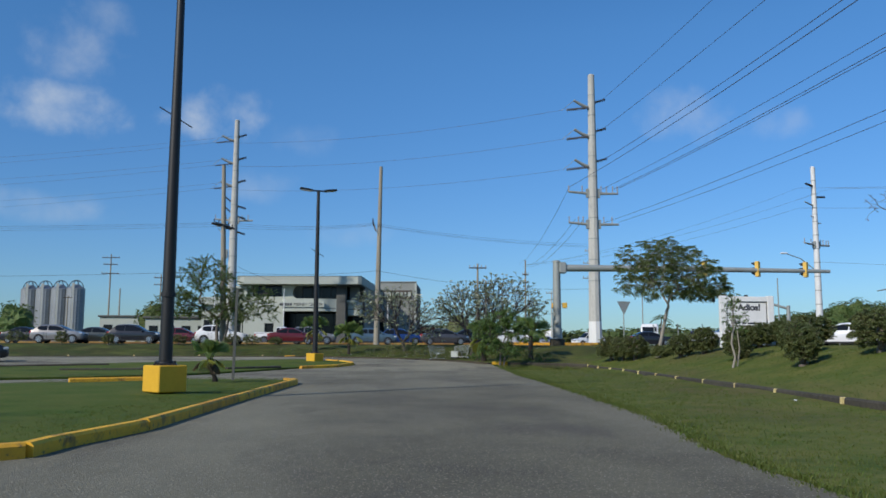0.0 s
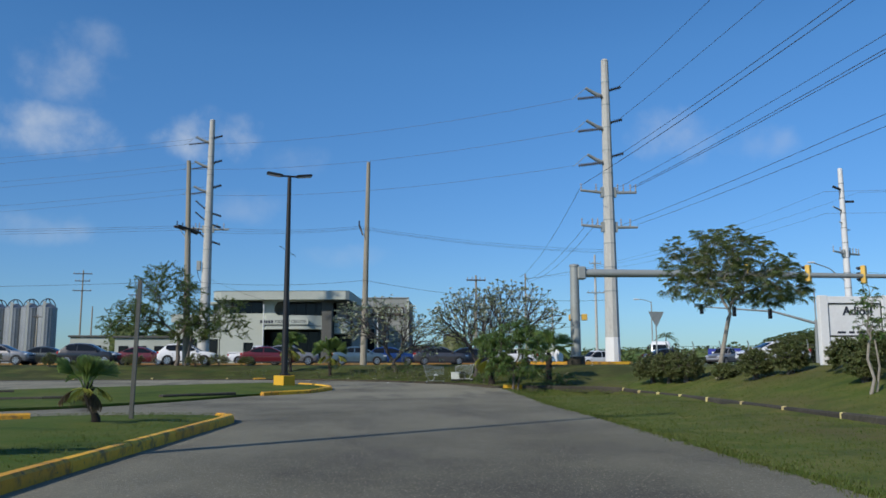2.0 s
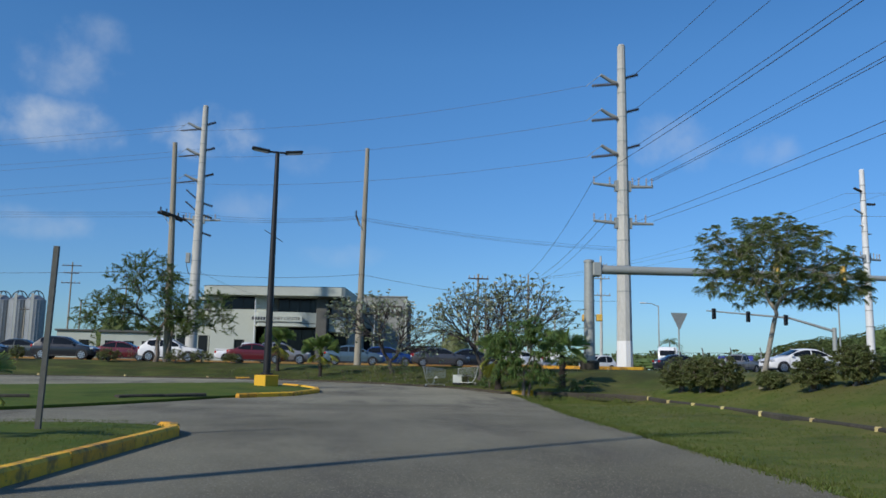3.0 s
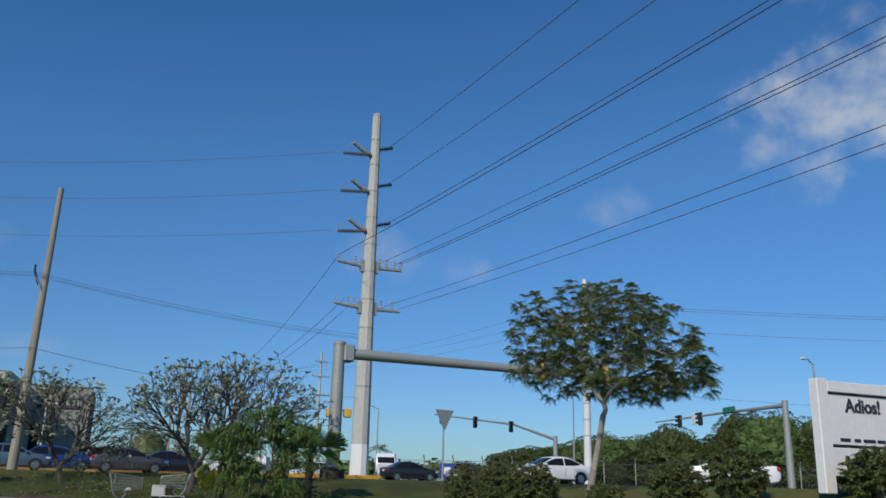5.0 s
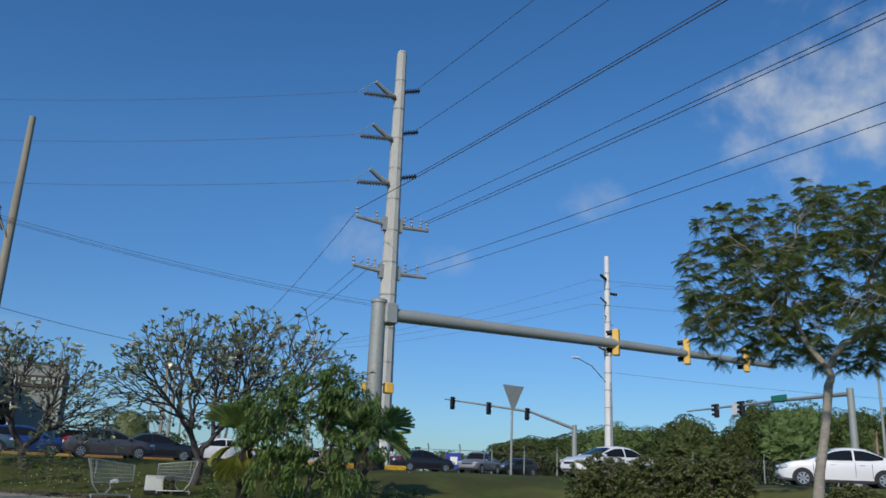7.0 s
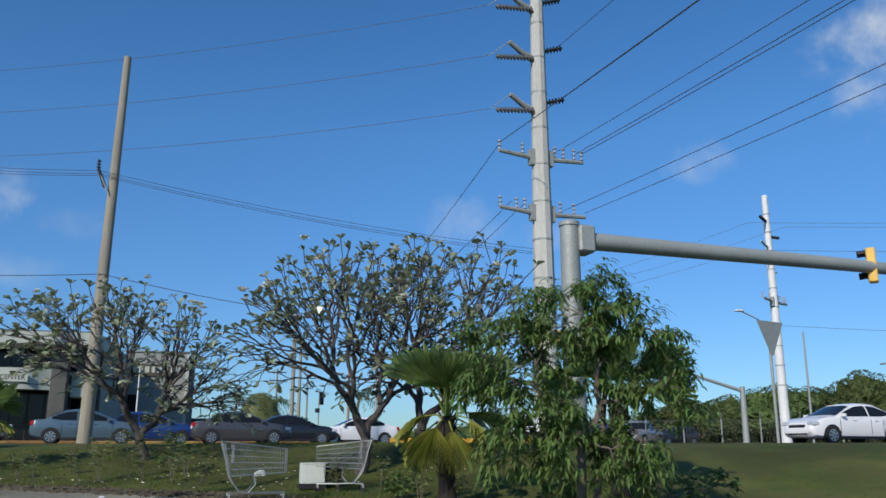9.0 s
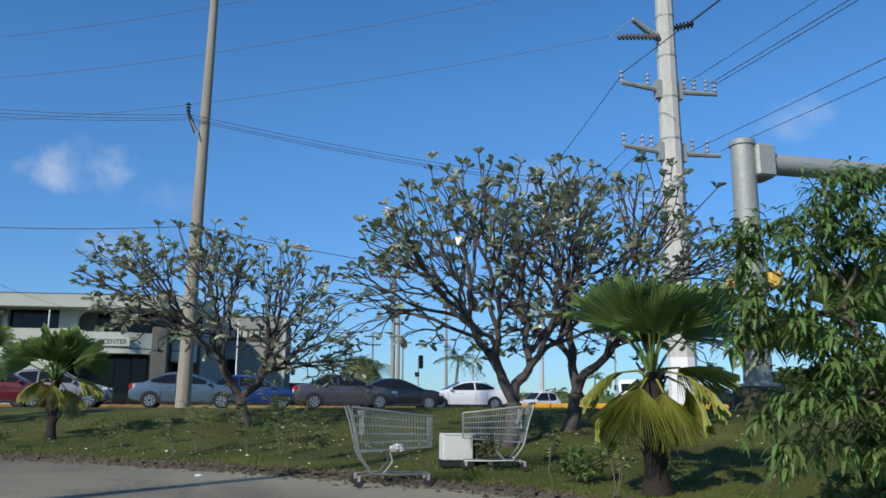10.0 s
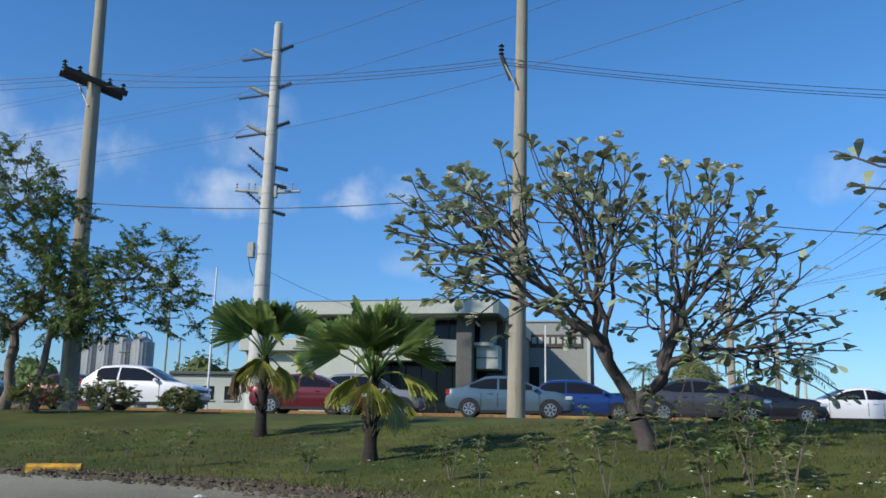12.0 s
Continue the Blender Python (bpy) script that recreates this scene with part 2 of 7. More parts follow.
WOODPOLE = mat("weathered_wood_pole", (0.36, 0.33, 0.26), (0.23, 0.20, 0.155), rough=0.9, big=1.2, small=16, mix=0.9, bump=0.5, stretch=(6, 6, 0.25))
DARKWOOD = mat("dark_wood_crossarm", (0.05, 0.038, 0.03), (0.09, 0.07, 0.055), rough=0.85, big=2, small=18, bump=0.3, stretch=(1, 5, 5))
CONCPOLE = mat("spun_concrete_pole", (0.54, 0.535, 0.49), (0.38, 0.375, 0.345), rough=0.85, big=0.5, small=9, mix=0.8, bump=0.2, stretch=(1, 1, 0.3))
PALEPOLE = mat("pale_painted_pole", (0.78, 0.78, 0.76), (0.6, 0.6, 0.58), rough=0.6, big=0.6, small=9, mix=0.8, bump=0.1)
WHITEPAINT = mat("white_paint", (0.80, 0.80, 0.78), (0.66, 0.65, 0.62), rough=0.6, big=0.8, small=10, mix=0.6, bump=0.1)
GALV = mat("galvanised_steel", (0.38, 0.40, 0.38), (0.27, 0.29, 0.275), rough=0.62, metal=0.3, big=0.8, small=14, mix=0.8, bump=0.08)
DULLSTEEL = mat("dull_green_grey_steel", (0.10, 0.105, 0.095), (0.06, 0.062, 0.058), rough=0.7, metal=0.2, big=1, small=14, bump=0.1)
INSUL = mat("porcelain_insulator", (0.42, 0.41, 0.40), (0.25, 0.24, 0.23), rough=0.25, big=5, small=30, bump=0.0)
DARKPORCELAIN = mat("dark_grey_insulator", (0.07, 0.07, 0.075), (0.13, 0.13, 0.13), rough=0.35, big=5, small=30, bump=0.0)
WIRE = mat("aluminium_cable", (0.06, 0.06, 0.062), (0.04, 0.04, 0.04), rough=0.6, bump=0.0)
SIGNALYELLOW = mat("signal_yellow", (0.80, 0.50, 0.10), (0.70, 0.40, 0.06), rough=0.5, big=2, small=20, bump=0.05)
SIGNALBLACK = mat("signal_black", (0.012, 0.012, 0.013), (0.02, 0.02, 0.02), rough=0.5, big=2, small=20, bump=0.05)
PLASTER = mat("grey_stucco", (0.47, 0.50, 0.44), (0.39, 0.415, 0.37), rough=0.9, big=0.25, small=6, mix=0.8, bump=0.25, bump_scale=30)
# darker stucco: the wing's grey, and shade painted on balcony and east walls
PLASTERMIDSHADE = mat("mid_grey_and_shaded_stucco", (0.30, 0.31, 0.285), (0.24, 0.25, 0.23), rough=0.9, big=0.25, small=6, mix=0.8, bump=0.25, bump_scale=30)
# darkest stucco: dark roofs, and the shade of recesses put into the colour
PLASTERDARKSHADE = mat("dark_and_shaded_stucco", (0.115, 0.115, 0.105), (0.085, 0.085, 0.078), rough=0.9, big=0.25, small=6, mix=0.8, bump=0.25, bump_scale=30)
DARKGLASS = glass_mat("dark_window_glass", (0.012, 0.013, 0.015), 0.12, 0.25)
CARGLASS = glass_mat("car_glass", (0.012, 0.014, 0.016), 0.06, 0.3)
TYRE = mat("tyre_rubber", (0.018, 0.018, 0.018), (0.03, 0.029, 0.028), rough=0.85, big=4, small=30, bump=0.15)
RIM = mat("alloy_rim", (0.62, 0.62, 0.63), (0.45, 0.45, 0.46), rough=0.3, metal=0.9, big=3, small=20, bump=0.0)
TRIMBLACK = mat("black_trim_plastic", (0.015, 0.015, 0.016), (0.025, 0.025, 0.025), rough=0.55, big=3, small=25, bump=0.05)
LAMPCLEAR = mat("headlight_lens", (0.75, 0.77, 0.8), (0.55, 0.57, 0.6), rough=0.1, metal=0.4, big=4, small=20, bump=0.0, coat=0.5)
LAMPRED = mat("tail_light_lens", (0.45, 0.012, 0.012), (0.3, 0.01, 0.01), rough=0.12, big=4, small=20, bump=0.0, coat=0.5)


def paint(name, base, metal=0.3):
    return mat(name, base, tuple(c * 0.9 for c in base), rough=0.32, metal=metal, big=1.0, small=30, mix=0.5, bump=0.0, coat=0.8)


PAINT = {
    "white": paint("white_car_paint", (0.78, 0.78, 0.78), 0.0), "red": paint("red_car_paint", (0.13, 0.010, 0.014), 0.2),
    "steelblue": paint("steel_blue_car_paint", (0.10, 0.16, 0.20), 0.35), "blue": paint("deep_blue_car_paint", (0.015, 0.05, 0.19), 0.3),
    "charcoal": paint("charcoal_car_paint", (0.085, 0.082, 0.085), 0.4), "black": paint("black_car_paint", (0.015, 0.016, 0.02), 0.2),
    "silver": paint("silver_car_paint", (0.31, 0.295, 0.28), 0.5), "green": paint("dark_green_car_paint", (0.05, 0.06, 0.055), 0.4)}
BARK = mat("grey_bark", (0.19, 0.16, 0.13), (0.10, 0.08, 0.065), rough=0.9, big=3, small=22, mix=0.9, bump=0.6, stretch=(1, 1, 0.5))
PALEBARK = mat("pale_grey_bark", (0.34, 0.31, 0.26), (0.2, 0.18, 0.15), rough=0.9, big=3, small=20, mix=0.9, bump=0.4)
FRANGBARK = mat("frangipani_bark", (0.085, 0.072, 0.066), (0.045, 0.038, 0.036), rough=0.85, big=3, small=18, mix=0.9, bump=0.4)
PALMBARK = mat("palm_trunk_fibre", (0.038, 0.029, 0.022), (0.016, 0.013, 0.011), rough=0.95, big=4, small=26, mix=0.9, bump=0.9, stretch=(1, 1, 3))
FRANGLEAF = leaf_mat("frangipani_leaf", (0.25, 0.30, 0.175), (0.43, 0.44, 0.30), 0.34, 0.2, 0.45)
PETAL = mat("white_petal", (0.85, 0.84, 0.76), (0.85, 0.78, 0.5), rough=0.6, bump=0.0)
FANLEAF = leaf_mat("fan_palm_leaf", (0.21, 0.32, 0.09), (0.32, 0.40, 0.14), 0.5, 0.3, 0.25)
FANLEAFOLD = leaf_mat("yellowing_palm_leaf", (0.29, 0.33, 0.06), (0.38, 0.35, 0.09), 0.35, 0.5, 0.25)
FANLEAFDEAD = leaf_mat("dry_palm_leaf", (0.16, 0.115, 0.06), (0.1, 0.075, 0.04), 0.2, 0.7, 0.25)
TREELEAF = leaf_mat("drooping_tree_leaf", (0.12, 0.205, 0.055), (0.20, 0.28, 0.09), 0.45, 0.42, 0.35)
FEATHER = leaf_mat("feathery_tree_leaf", (0.175, 0.24, 0.085), (0.27, 0.275, 0.105), 0.5, 0.5, 0.4)
ROUNDLEAF = leaf_mat("roadside_tree_leaf", (0.14, 0.21, 0.065), (0.23, 0.28, 0.10), 0.48, 0.4, 0.35)
BUSHLEAF = leaf_mat("bush_leaf", (0.175, 0.22, 0.08), (0.27, 0.27, 0.12), 0.45, 0.45, 0.4)
FARLEAF = leaf_mat("woodland_leaf", (0.088, 0.138, 0.038), (0.165, 0.19, 0.07), 0.35, 0.7, 0.4)
CHROME = mat("worn_chrome_wire", (0.40, 0.42, 0.40), (0.26, 0.27, 0.25), rough=0.45, metal=0.8, big=5, small=30, bump=0.0)
CARDBOX = mat("white_box_card", (0.62, 0.66, 0.62), (0.5, 0.53, 0.49), rough=0.7, big=3, small=20, bump=0.05)


# ---- mesh helpers ----
class Shape:
    """Collects vertices and faces of one mesh."""

    def __init__(self):
        self.v, self.f = [], []

    def add(self, verts, faces):
        k = len(self.v)
        self.v.extend(tuple(p) for p in verts)
        self.f.extend(tuple(i + k for i in f) for f in faces)
        return self

    def box(self, c, s, m=None, taper=1.0):
        x, y, z = (a / 2 for a in s)
        vs = [Vector((sx * x * (taper if sz > 0 else 1), sy * y * (taper if sz > 0 else 1), sz * z)) for sz in (-1, 1) for sx, sy in ((-1, -1), (1, -1), (1, 1), (-1, 1))]
        if m is not None:
            vs = [m @ p for p in vs]
        vs = [p + Vector(c) for p in vs]
        return self.add(vs, [(3, 2, 1, 0), (4, 5, 6, 7), (0, 1, 5, 4), (1, 2, 6, 5), (2, 3, 7, 6), (3, 0, 4, 7)])

    def chamfer_box(self, c, s, e):
        """A box whose edges are cut off by e."""
        x, y, z = (a / 2 for a in s)
        e = min(e, x * 0.9, y * 0.9, z * 0.9)
        rings = []
        for zz, k in ((-z, e), (-z + e, 0), (z - e, 0), (z, e)):
            a, b = x - k, y - k
            rings.append([(c[0] + px, c[1] + py, c[2] + zz) for px, py in ((-a + e, -b), (a - e, -b), (a, -b + e), (a, b - e), (a - e, b), (-a + e, b), (-a, b - e), (-a, -b + e))])
        return self.loft(rings)

    def loft(self, rings, caps=True, closed=True):
        n = len(rings[0])
        vs = [p for r in rings for p in r]
        fs = []
        for i in range(len(rings) - 1):
            for j in range(n if closed else n - 1):
                k = (j + 1) % n
                fs.append((i * n + j, i * n + k, (i + 1) * n + k, (i + 1) * n + j))
        if caps:
            fs.append(tuple(range(n - 1, -1, -1)))
            fs.append(tuple((len(rings) - 1) * n + j for j in range(n)))
        return self.add(vs, fs)

    def tube(self, pts, radii, n=8, caps=True):
        pts = [Vector(p) for p in pts]
        if isinstance(radii, (int, float)):
            radii = [radii] * len(pts)
        rings = []
        side = None
        for i, p in enumerate(pts):
            d = (pts[min(i + 1, len(pts) - 1)] - pts[max(i - 1, 0)])
            d = d.normalized() if d.length > 1e-9 else Vector((0, 0, 1))
            if side is None:
                side = d.orthogonal().normalized()
            side = (side - d * side.dot(d))
            side = side.normalized() if side.length > 1e-6 else d.orthogonal().normalized()
            up = d.cross(side)
            rings.append([p + (side * math.cos(2 * math.pi * j / n) + up * math.sin(2 * math.pi * j / n)) * radii[i] for j in range(n)])
        return self.loft(rings, caps)

    def prism(self, poly, z0, z1):
        n = len(poly)
        return self.loft([[(x, y, z0) for x, y in poly], [(x, y, z1) for x, y in poly]])

    def plate(self, outline, axis_m, thick):
        """A flat outline in the x,z plane with thickness along y, placed by a matrix."""
        a = [axis_m @ Vector((x, -thick / 2, z)) for x, z in outline]
        b = [axis_m @ Vector((x, thick / 2, z)) for x, z in outline]
        return self.loft([a, b])

    def mesh(self, name, material, smooth=False):
        me = bpy.data.meshes.new(name)
        me.from_pydata([tuple(p) for p in self.v], [], self.f)
        me.materials.append(material)
        if smooth:
            me.shade_smooth()
            me.set_sharp_from_angle(angle=radians(38))
        me.update()
        return me


def part(name, shape, material, parent=None, label="", smooth=False, m=None):
    ob = new(name, shape.mesh(name, material, smooth) if isinstance(shape, Shape) else shape)
    if parent is not None:
        ob.parent = parent
    if m is not None:
        ob.matrix_basis = m
    return tagged(ob, label=label)


def thing(name, m, label, category, group="", kind=""):
    ob = new(name)
    ob.empty_display_size = 0.3
    ob.matrix_basis = m
    return tagged(ob, label, category, group, kind)


def smooth01(t):
    t = min(1.0, max(0.0, t))
    return t * t * (3 - 2 * t)


# ---- the lie of the land ----
KERB_LINE = [(-70, 44), (-45, 49), (-23, 54.5), (-13.4, 56.6), (-6.1, 56.3), (-4.4, 55.8), (-2.8, 55.2), (-1, 54), (0.9, 52.5), (2.4, 51.1), (3.5, 50.0), (5.2, 47.9),
             (6.4, 44.9), (8.6, 44.6), (10.4, 43.9), (11.2, 42.6), (11.22, 40.6), (11.12, 38.0), (11.0, 35.6), (10.78, 32.9), (10.45, 29.9), (10.2, 27.2), (10.06, 24.6), (9.9, 22.0), (9.55, 19.0), (9.1, 12), (8.9, 4), (8.9, -30)]
LOT = KERB_LINE + [(-70, -30)]


def inside(x, y, poly):
    hit = False
    for (x0, y0), (x1, y1) in zip(poly, poly[1:] + poly[:1]):
        if (y0 > y) != (y1 > y) and x < (x1 - x0) * (y - y0) / (y1 - y0) + x0:
            hit = not hit
    return hit


def away(x, y, line):
    best = 1e9
    for (x0, y0), (x1, y1) in zip(line, line[1:]):
        dx, dy = x1 - x0, y1 - y0
        t = max(0.0, min(1.0, ((x - x0) * dx + (y - y0) * dy) / (dx * dx + dy * dy)))
        best = min(best, math.hypot(x - x0 - t * dx, y - y0 - t * dy))
    return best


def lot_z(x, y):
    return max(0.42 * smooth01((y - 33) / 23), 0.11 * smooth01((x - 6.5) / 3.4))


STREET_Z = 1.30


def land_z(x, y):
    """Height of the open ground: the low lot, the bank behind its kerb, the street level beyond."""
    if y < -30 or x < -70:
        return 0.0 if y < 46 else STREET_Z
    base = lot_z(x, min(y, 60))
    d = away(x, y, KERB_LINE)
    if inside(x, y, LOT):
        return base
    if y > 46:
        return base + 0.04 * min(1, d / 0.3) + (STREET_Z - base - 0.04) * smooth01(d / 9.5)
    wide = 5.0 + 4.5 * smooth01((y - 43.0) / 3)
    step = 0.10 - 0.06 * smooth01((y - 43.0) / 3)
    start = 0.12 - 0.12 * smooth01((y - 43.0) / 3)
    return base + step * min(1, d / 0.3) + (STREET_Z - base - step) * smooth01(start + (1 - start) * d / wide)


# ---- ground, roads and kerbs ----
def spread(fine0, fine1, step, far0, far1):
    a = list(np.arange(fine0, fine1 + 0.01, step))
    lo, hi, s = [], [], step
    while (lo[-1] if lo else fine0) > far0:
        s *= 1.28
        lo.append((lo[-1] if lo else fine0) - s)
    s = step
    while (hi[-1] if hi else fine1) < far1:
        s *= 1.28
        hi.append((hi[-1] if hi else fine1) + s)
    return lo[::-1] + a + hi


def sheet(xs, ys, height):
    s = Shape()
    nx = len(xs)
    s.add([(x, y, height(x, y)) for y in ys for x in xs], [(j * nx + i, j * nx + i + 1, (j + 1) * nx + i + 1, (j + 1) * nx + i) for j in range(len(ys) - 1) for i in range(nx - 1)])
    return s


ground = part("ground", sheet(spread(-30, 34, 0.7, -2500, 2500), spread(-12, 74, 0.7, -1500, 3500), lambda x, y: land_z(x, y) - (0.25 if y > 40 and inside(x, y, LOT) else 0.012)), LAWN, None, smooth=True)
tagged(ground, "mown patchy green lawn sloping up to the street", "ground", kind="structure")

# car park asphalt: strips across, between the left end and the grass edge or the kerb
EDGE = [(3.2, -30), (3.6, 3), (4.0, 9.8), (4.75, 14), (5.35, 22), (5.75, 28), (6.0, 33), (6.35, 39), (6.45, 44.6)]


def edge_x(y):
    for (x0, y0), (x1, y1) in zip(EDGE, EDGE[1:]):
        if y0 <= y <= y1:
            return x0 + (x1 - x0) * (y - y0) / (y1 - y0)
    line = KERB_LINE[:13]
    best = -70
    for (x0, y0), (x1, y1) in zip(line, line[1:]):
        if min(y0, y1) <= y <= max(y0, y1) and y0 != y1:
            best = max(best, x0 + (x1 - x0) * (y - y0) / (y1 - y0))
    return best


lot = Shape()
rows_y = list(np.arange(-30, 56.6, 0.35))
cols = 60
for y in rows_y:
    right = edge_x(y) + (0.05 * noise.noise((y * 1.3, 3, 0)) + 0.09 * noise.noise((y * 0.4, 8, 0)) if y < 44 else 0)
    for i in range(cols + 1):
        t = i / cols
        x = right - (right + 70) * (1 - t) ** 2.2
        lot.v.append((x, y, lot_z(x, y) + 0.012))
for j in range(len(rows_y) - 1):
    for i in range(cols):
        a = j * (cols + 1) + i
        lot.f.append((a, a + 1, a + cols + 2, a + cols + 1))
tagged(part("road_carpark", lot, ASPHALT, None, smooth=True), "sun-bleached grey asphalt of the car park road", "road", kind="structure")

street = Shape().add([(-900, 69.6, STREET_Z + 0.012), (900, 69.6, STREET_Z + 0.012), (900, 92, STREET_Z + 0.012), (-900, 92, STREET_Z + 0.012)], [(0, 1, 2, 3)])
tagged(part("road_street", street, ROAD), "dark asphalt of the main street", "road", kind="structure")
side = Shape().add([(19.5, -200, STREET_Z + 0.012), (33, -200, STREET_Z + 0.012), (33, 69.6, STREET_Z + 0.012), (19.5, 69.6, STREET_Z + 0.012)], [(0, 1, 2, 3)])
tagged(part("road_side", side, ROAD), "dark asphalt side street beyond the bushes", "road", kind="structure")


def along(line, step):
    """The corners of a line with even steps between them."""
    pts = [Vector((*p, 0)) for p in line]
    out = [pts[0]]
    for a, b in zip(pts, pts[1:]):
        n = max(1, round((b - a).length / step))
        out += [a.lerp(b, i / n) for i in range(1, n + 1)]
    return out


def kerb(name, line, height, width, rise, material, label, piece=2.4, sink=0.12, gap=0.012):
    """A kerb of stones with rounded top edges; each stone a part."""
    top = thing(name, Matrix(), label, "kerb", kind="structure")
    pts = along(line, piece)
    for a, b in zip(pts, pts[1:]):
        d = (b - a).normalized()
        side_v = Vector((-d.y, d.x, 0))
        prof = [(-width / 2, -sink), (-width / 2, rise - 0.035), (-width / 2 + 0.035, rise), (width / 2 - 0.05, rise), (width / 2, rise - 0.05), (width / 2 + 0.015, -sink)]
        jig = random.uniform(-0.008, 0.008)
        s = Shape()
        rings = []
        for p, k in ((a, gap), (a.lerp(b, 0.5), 0), (b, -gap)):
            q = p + d * k
            rings.append([(q.x + side_v.x * u, q.y + side_v.y * u, height(q.x, q.y) + v + (jig if v > 0 else 0)) for u, v in prof])
        s.loft(rings)
        part("kerb_stone", s, material, top)
    return top


ISLAND_A = [(-3.78, 9.35), (-3.62, 10.1), (-3.2, 12.1), (-3.05, 15), (-2.9, 18), (-2.65, 22), (-2.4, 26.2), (-2.55, 26.9), (-3.1, 27.5), (-4.2, 27.8), (-6.4, 27.6), (-10, 24.8), (-30, 11.5), (-30, 8.6), (-6, 8.7), (-4.3, 8.95)]
ISLAND_B = [(-1.15, 43.6), (-1.25, 45), (-1.9, 46.6), (-4.4, 49.2), (-9.4, 46.2), (-15, 42.8), (-40, 27), (-40, 11), (-10, 30.4), (-8, 32.3), (-3.9, 39.6), (-2.9, 40.6), (-1.9, 41.6)]


def grassed(name, poly, rise, label):
    """A raised lawn with a softly falling rim inside its outline."""
    bm = bmesh.new()
    vs = [bm.verts.new((x, y, 0)) for x, y in poly]
    bm.faces.new(vs)
    bmesh.ops.triangulate(bm, faces=bm.faces)
    for _ in range(5):
        long_edges = [e for e in bm.edges if e.calc_length() > 1.1]
        bmesh.ops.subdivide_edges(bm, edges=long_edges, cuts=1)
        bmesh.ops.triangulate(bm, faces=[f for f in bm.faces if len(f.verts) > 3])
    ring = poly + poly[:1]
    for v in bm.verts:
        d = away(v.co.x, v.co.y, ring)
        v.co.z = lot_z(v.co.x, v.co.y) + rise * (0.75 + 0.25 * smooth01(d / 0.8)) + 0.05 * smooth01(d / 3) + 0.02 * noise.noise((v.co.x * 0.8, v.co.y * 0.8, 0)) * smooth01(d)
    base = [bm.edges[i] for i in range(len(bm.edges)) if bm.edges[i].is_boundary] if bm.edges.ensure_lookup_table() is None else []
    ext = bmesh.ops.extrude_edge_only(bm, edges=base)
    for v in [g for g in ext["geom"] if isinstance(g, bmesh.types.BMVert)]:
        v.co.z = lot_z(v.co.x, v.co.y) - 0.03
    bmesh.ops.recalc_face_normals(bm, faces=bm.faces)
    me = bpy.data.meshes.new(name)
    bm.to_mesh(me)
    bm.free()
    me.materials.append(ISLANDLAWN)
    me.shade_smooth()
    me.set_sharp_from_angle(angle=radians(50))
    return tagged(new(name, me), label, "lawn", kind="structure")


grassed("ground_island_near", ISLAND_A, 0.14, "green lawn of a kerbed car park island")
grassed("ground_island_far", ISLAND_B, 0.12, "green lawn of a second car park island")
kerb("kerb_island_near", [(-30, 8.45), (-6, 8.55), (-4.25, 8.8)] + [(-3.68, 9.3)] + ISLAND_A[1:8] + [(-2.8, 27.25)], lot_z, 0.2, 0.17, KERBYELLOW, "scuffed yellow painted concrete kerb round a lawn island", piece=2.6)
kerb("kerb_island_far", [(-3.4, 39.95), (-2.9, 40.45), (-1.8, 41.5), (-1.05, 43.6), (-1.15, 45), (-1.85, 46.7), (-2.6, 47.5)], lot_z, 0.2, 0.15, KERBYELLOW, "yellow painted concrete kerb on the island tip", piece=1.7)
kerb("kerb_lawn_strip", [(-8.4, 24.0), (-7.2, 24.7), (-6.0, 25.25)], lambda x, y: 0.12, 0.2, 0.16, KERBYELLOW, "low yellow kerb running across the lawn", piece=1.8)
kerb("kerb_bank_street", KERB_LINE[:13], lot_z, 0.16, 0.055, KERBGREY, "stained bare concrete kerb below the grass bank", piece=2.4, gap=0.03)
kerb("kerb_bank_end", [(-5.85, 56.2), (-5.2, 56.42)], lot_z, 0.2, 0.13, KERBYELLOW, "broken yellow painted kerb end on the verge", piece=0.7)
kerb("kerb_bank_corner", [(6.45, 44.85), (7.3, 44.85)], lot_z, 0.22, 0.16, KERBYELLOW, "yellow painted kerb end at the lawn corner", piece=0.9)
kerb("kerb_bank_side", [(7.3, 44.78)] + KERB_LINE[13:], lot_z, 0.18, 0.13, KERBGREY, "dirty concrete kerb below the bushy bank", piece=2.4)
kerb("kerb_median", [(-120, 81.6), (14, 81.6)], lambda x, y: STREET_Z, 0.3, 0.2, KERBFADED, "faded orange-yellow median kerb in the street", piece=3.0)
kerb("kerb_corner_island", [(11.0, 66.5), (15.0, 65.4), (19.0, 66.2), (20.0, 68.6)], lambda x, y: STREET_Z, 0.35, 0.22, KERBYELLOW, "bright yellow kerb at the street corner", piece=1.6)

# low dark stones added to stand in for dark streaks in the lawn
kerb("kerb_old_near", [(-12.5, 34.6), (-9.6, 35.6), (-8.4, 36.2)], lot_z, 0.3, 0.24, KERBGREY, "dark low strip lying in the lawn", piece=1.5)
kerb("kerb_old_far", [(-6.4, 37.2), (-4.3, 39.2)], lot_z, 0.28, 0.2, KERBGREY, "dark low strip at the lawn rim", piece=1.4)
kerb("kerb_old_left", [(-16.5, 38.2), (-12.3, 40.2)], lot_z, 0.3, 0.24, KERBGREY, "dark low strip across the far lawn", piece=1.5)

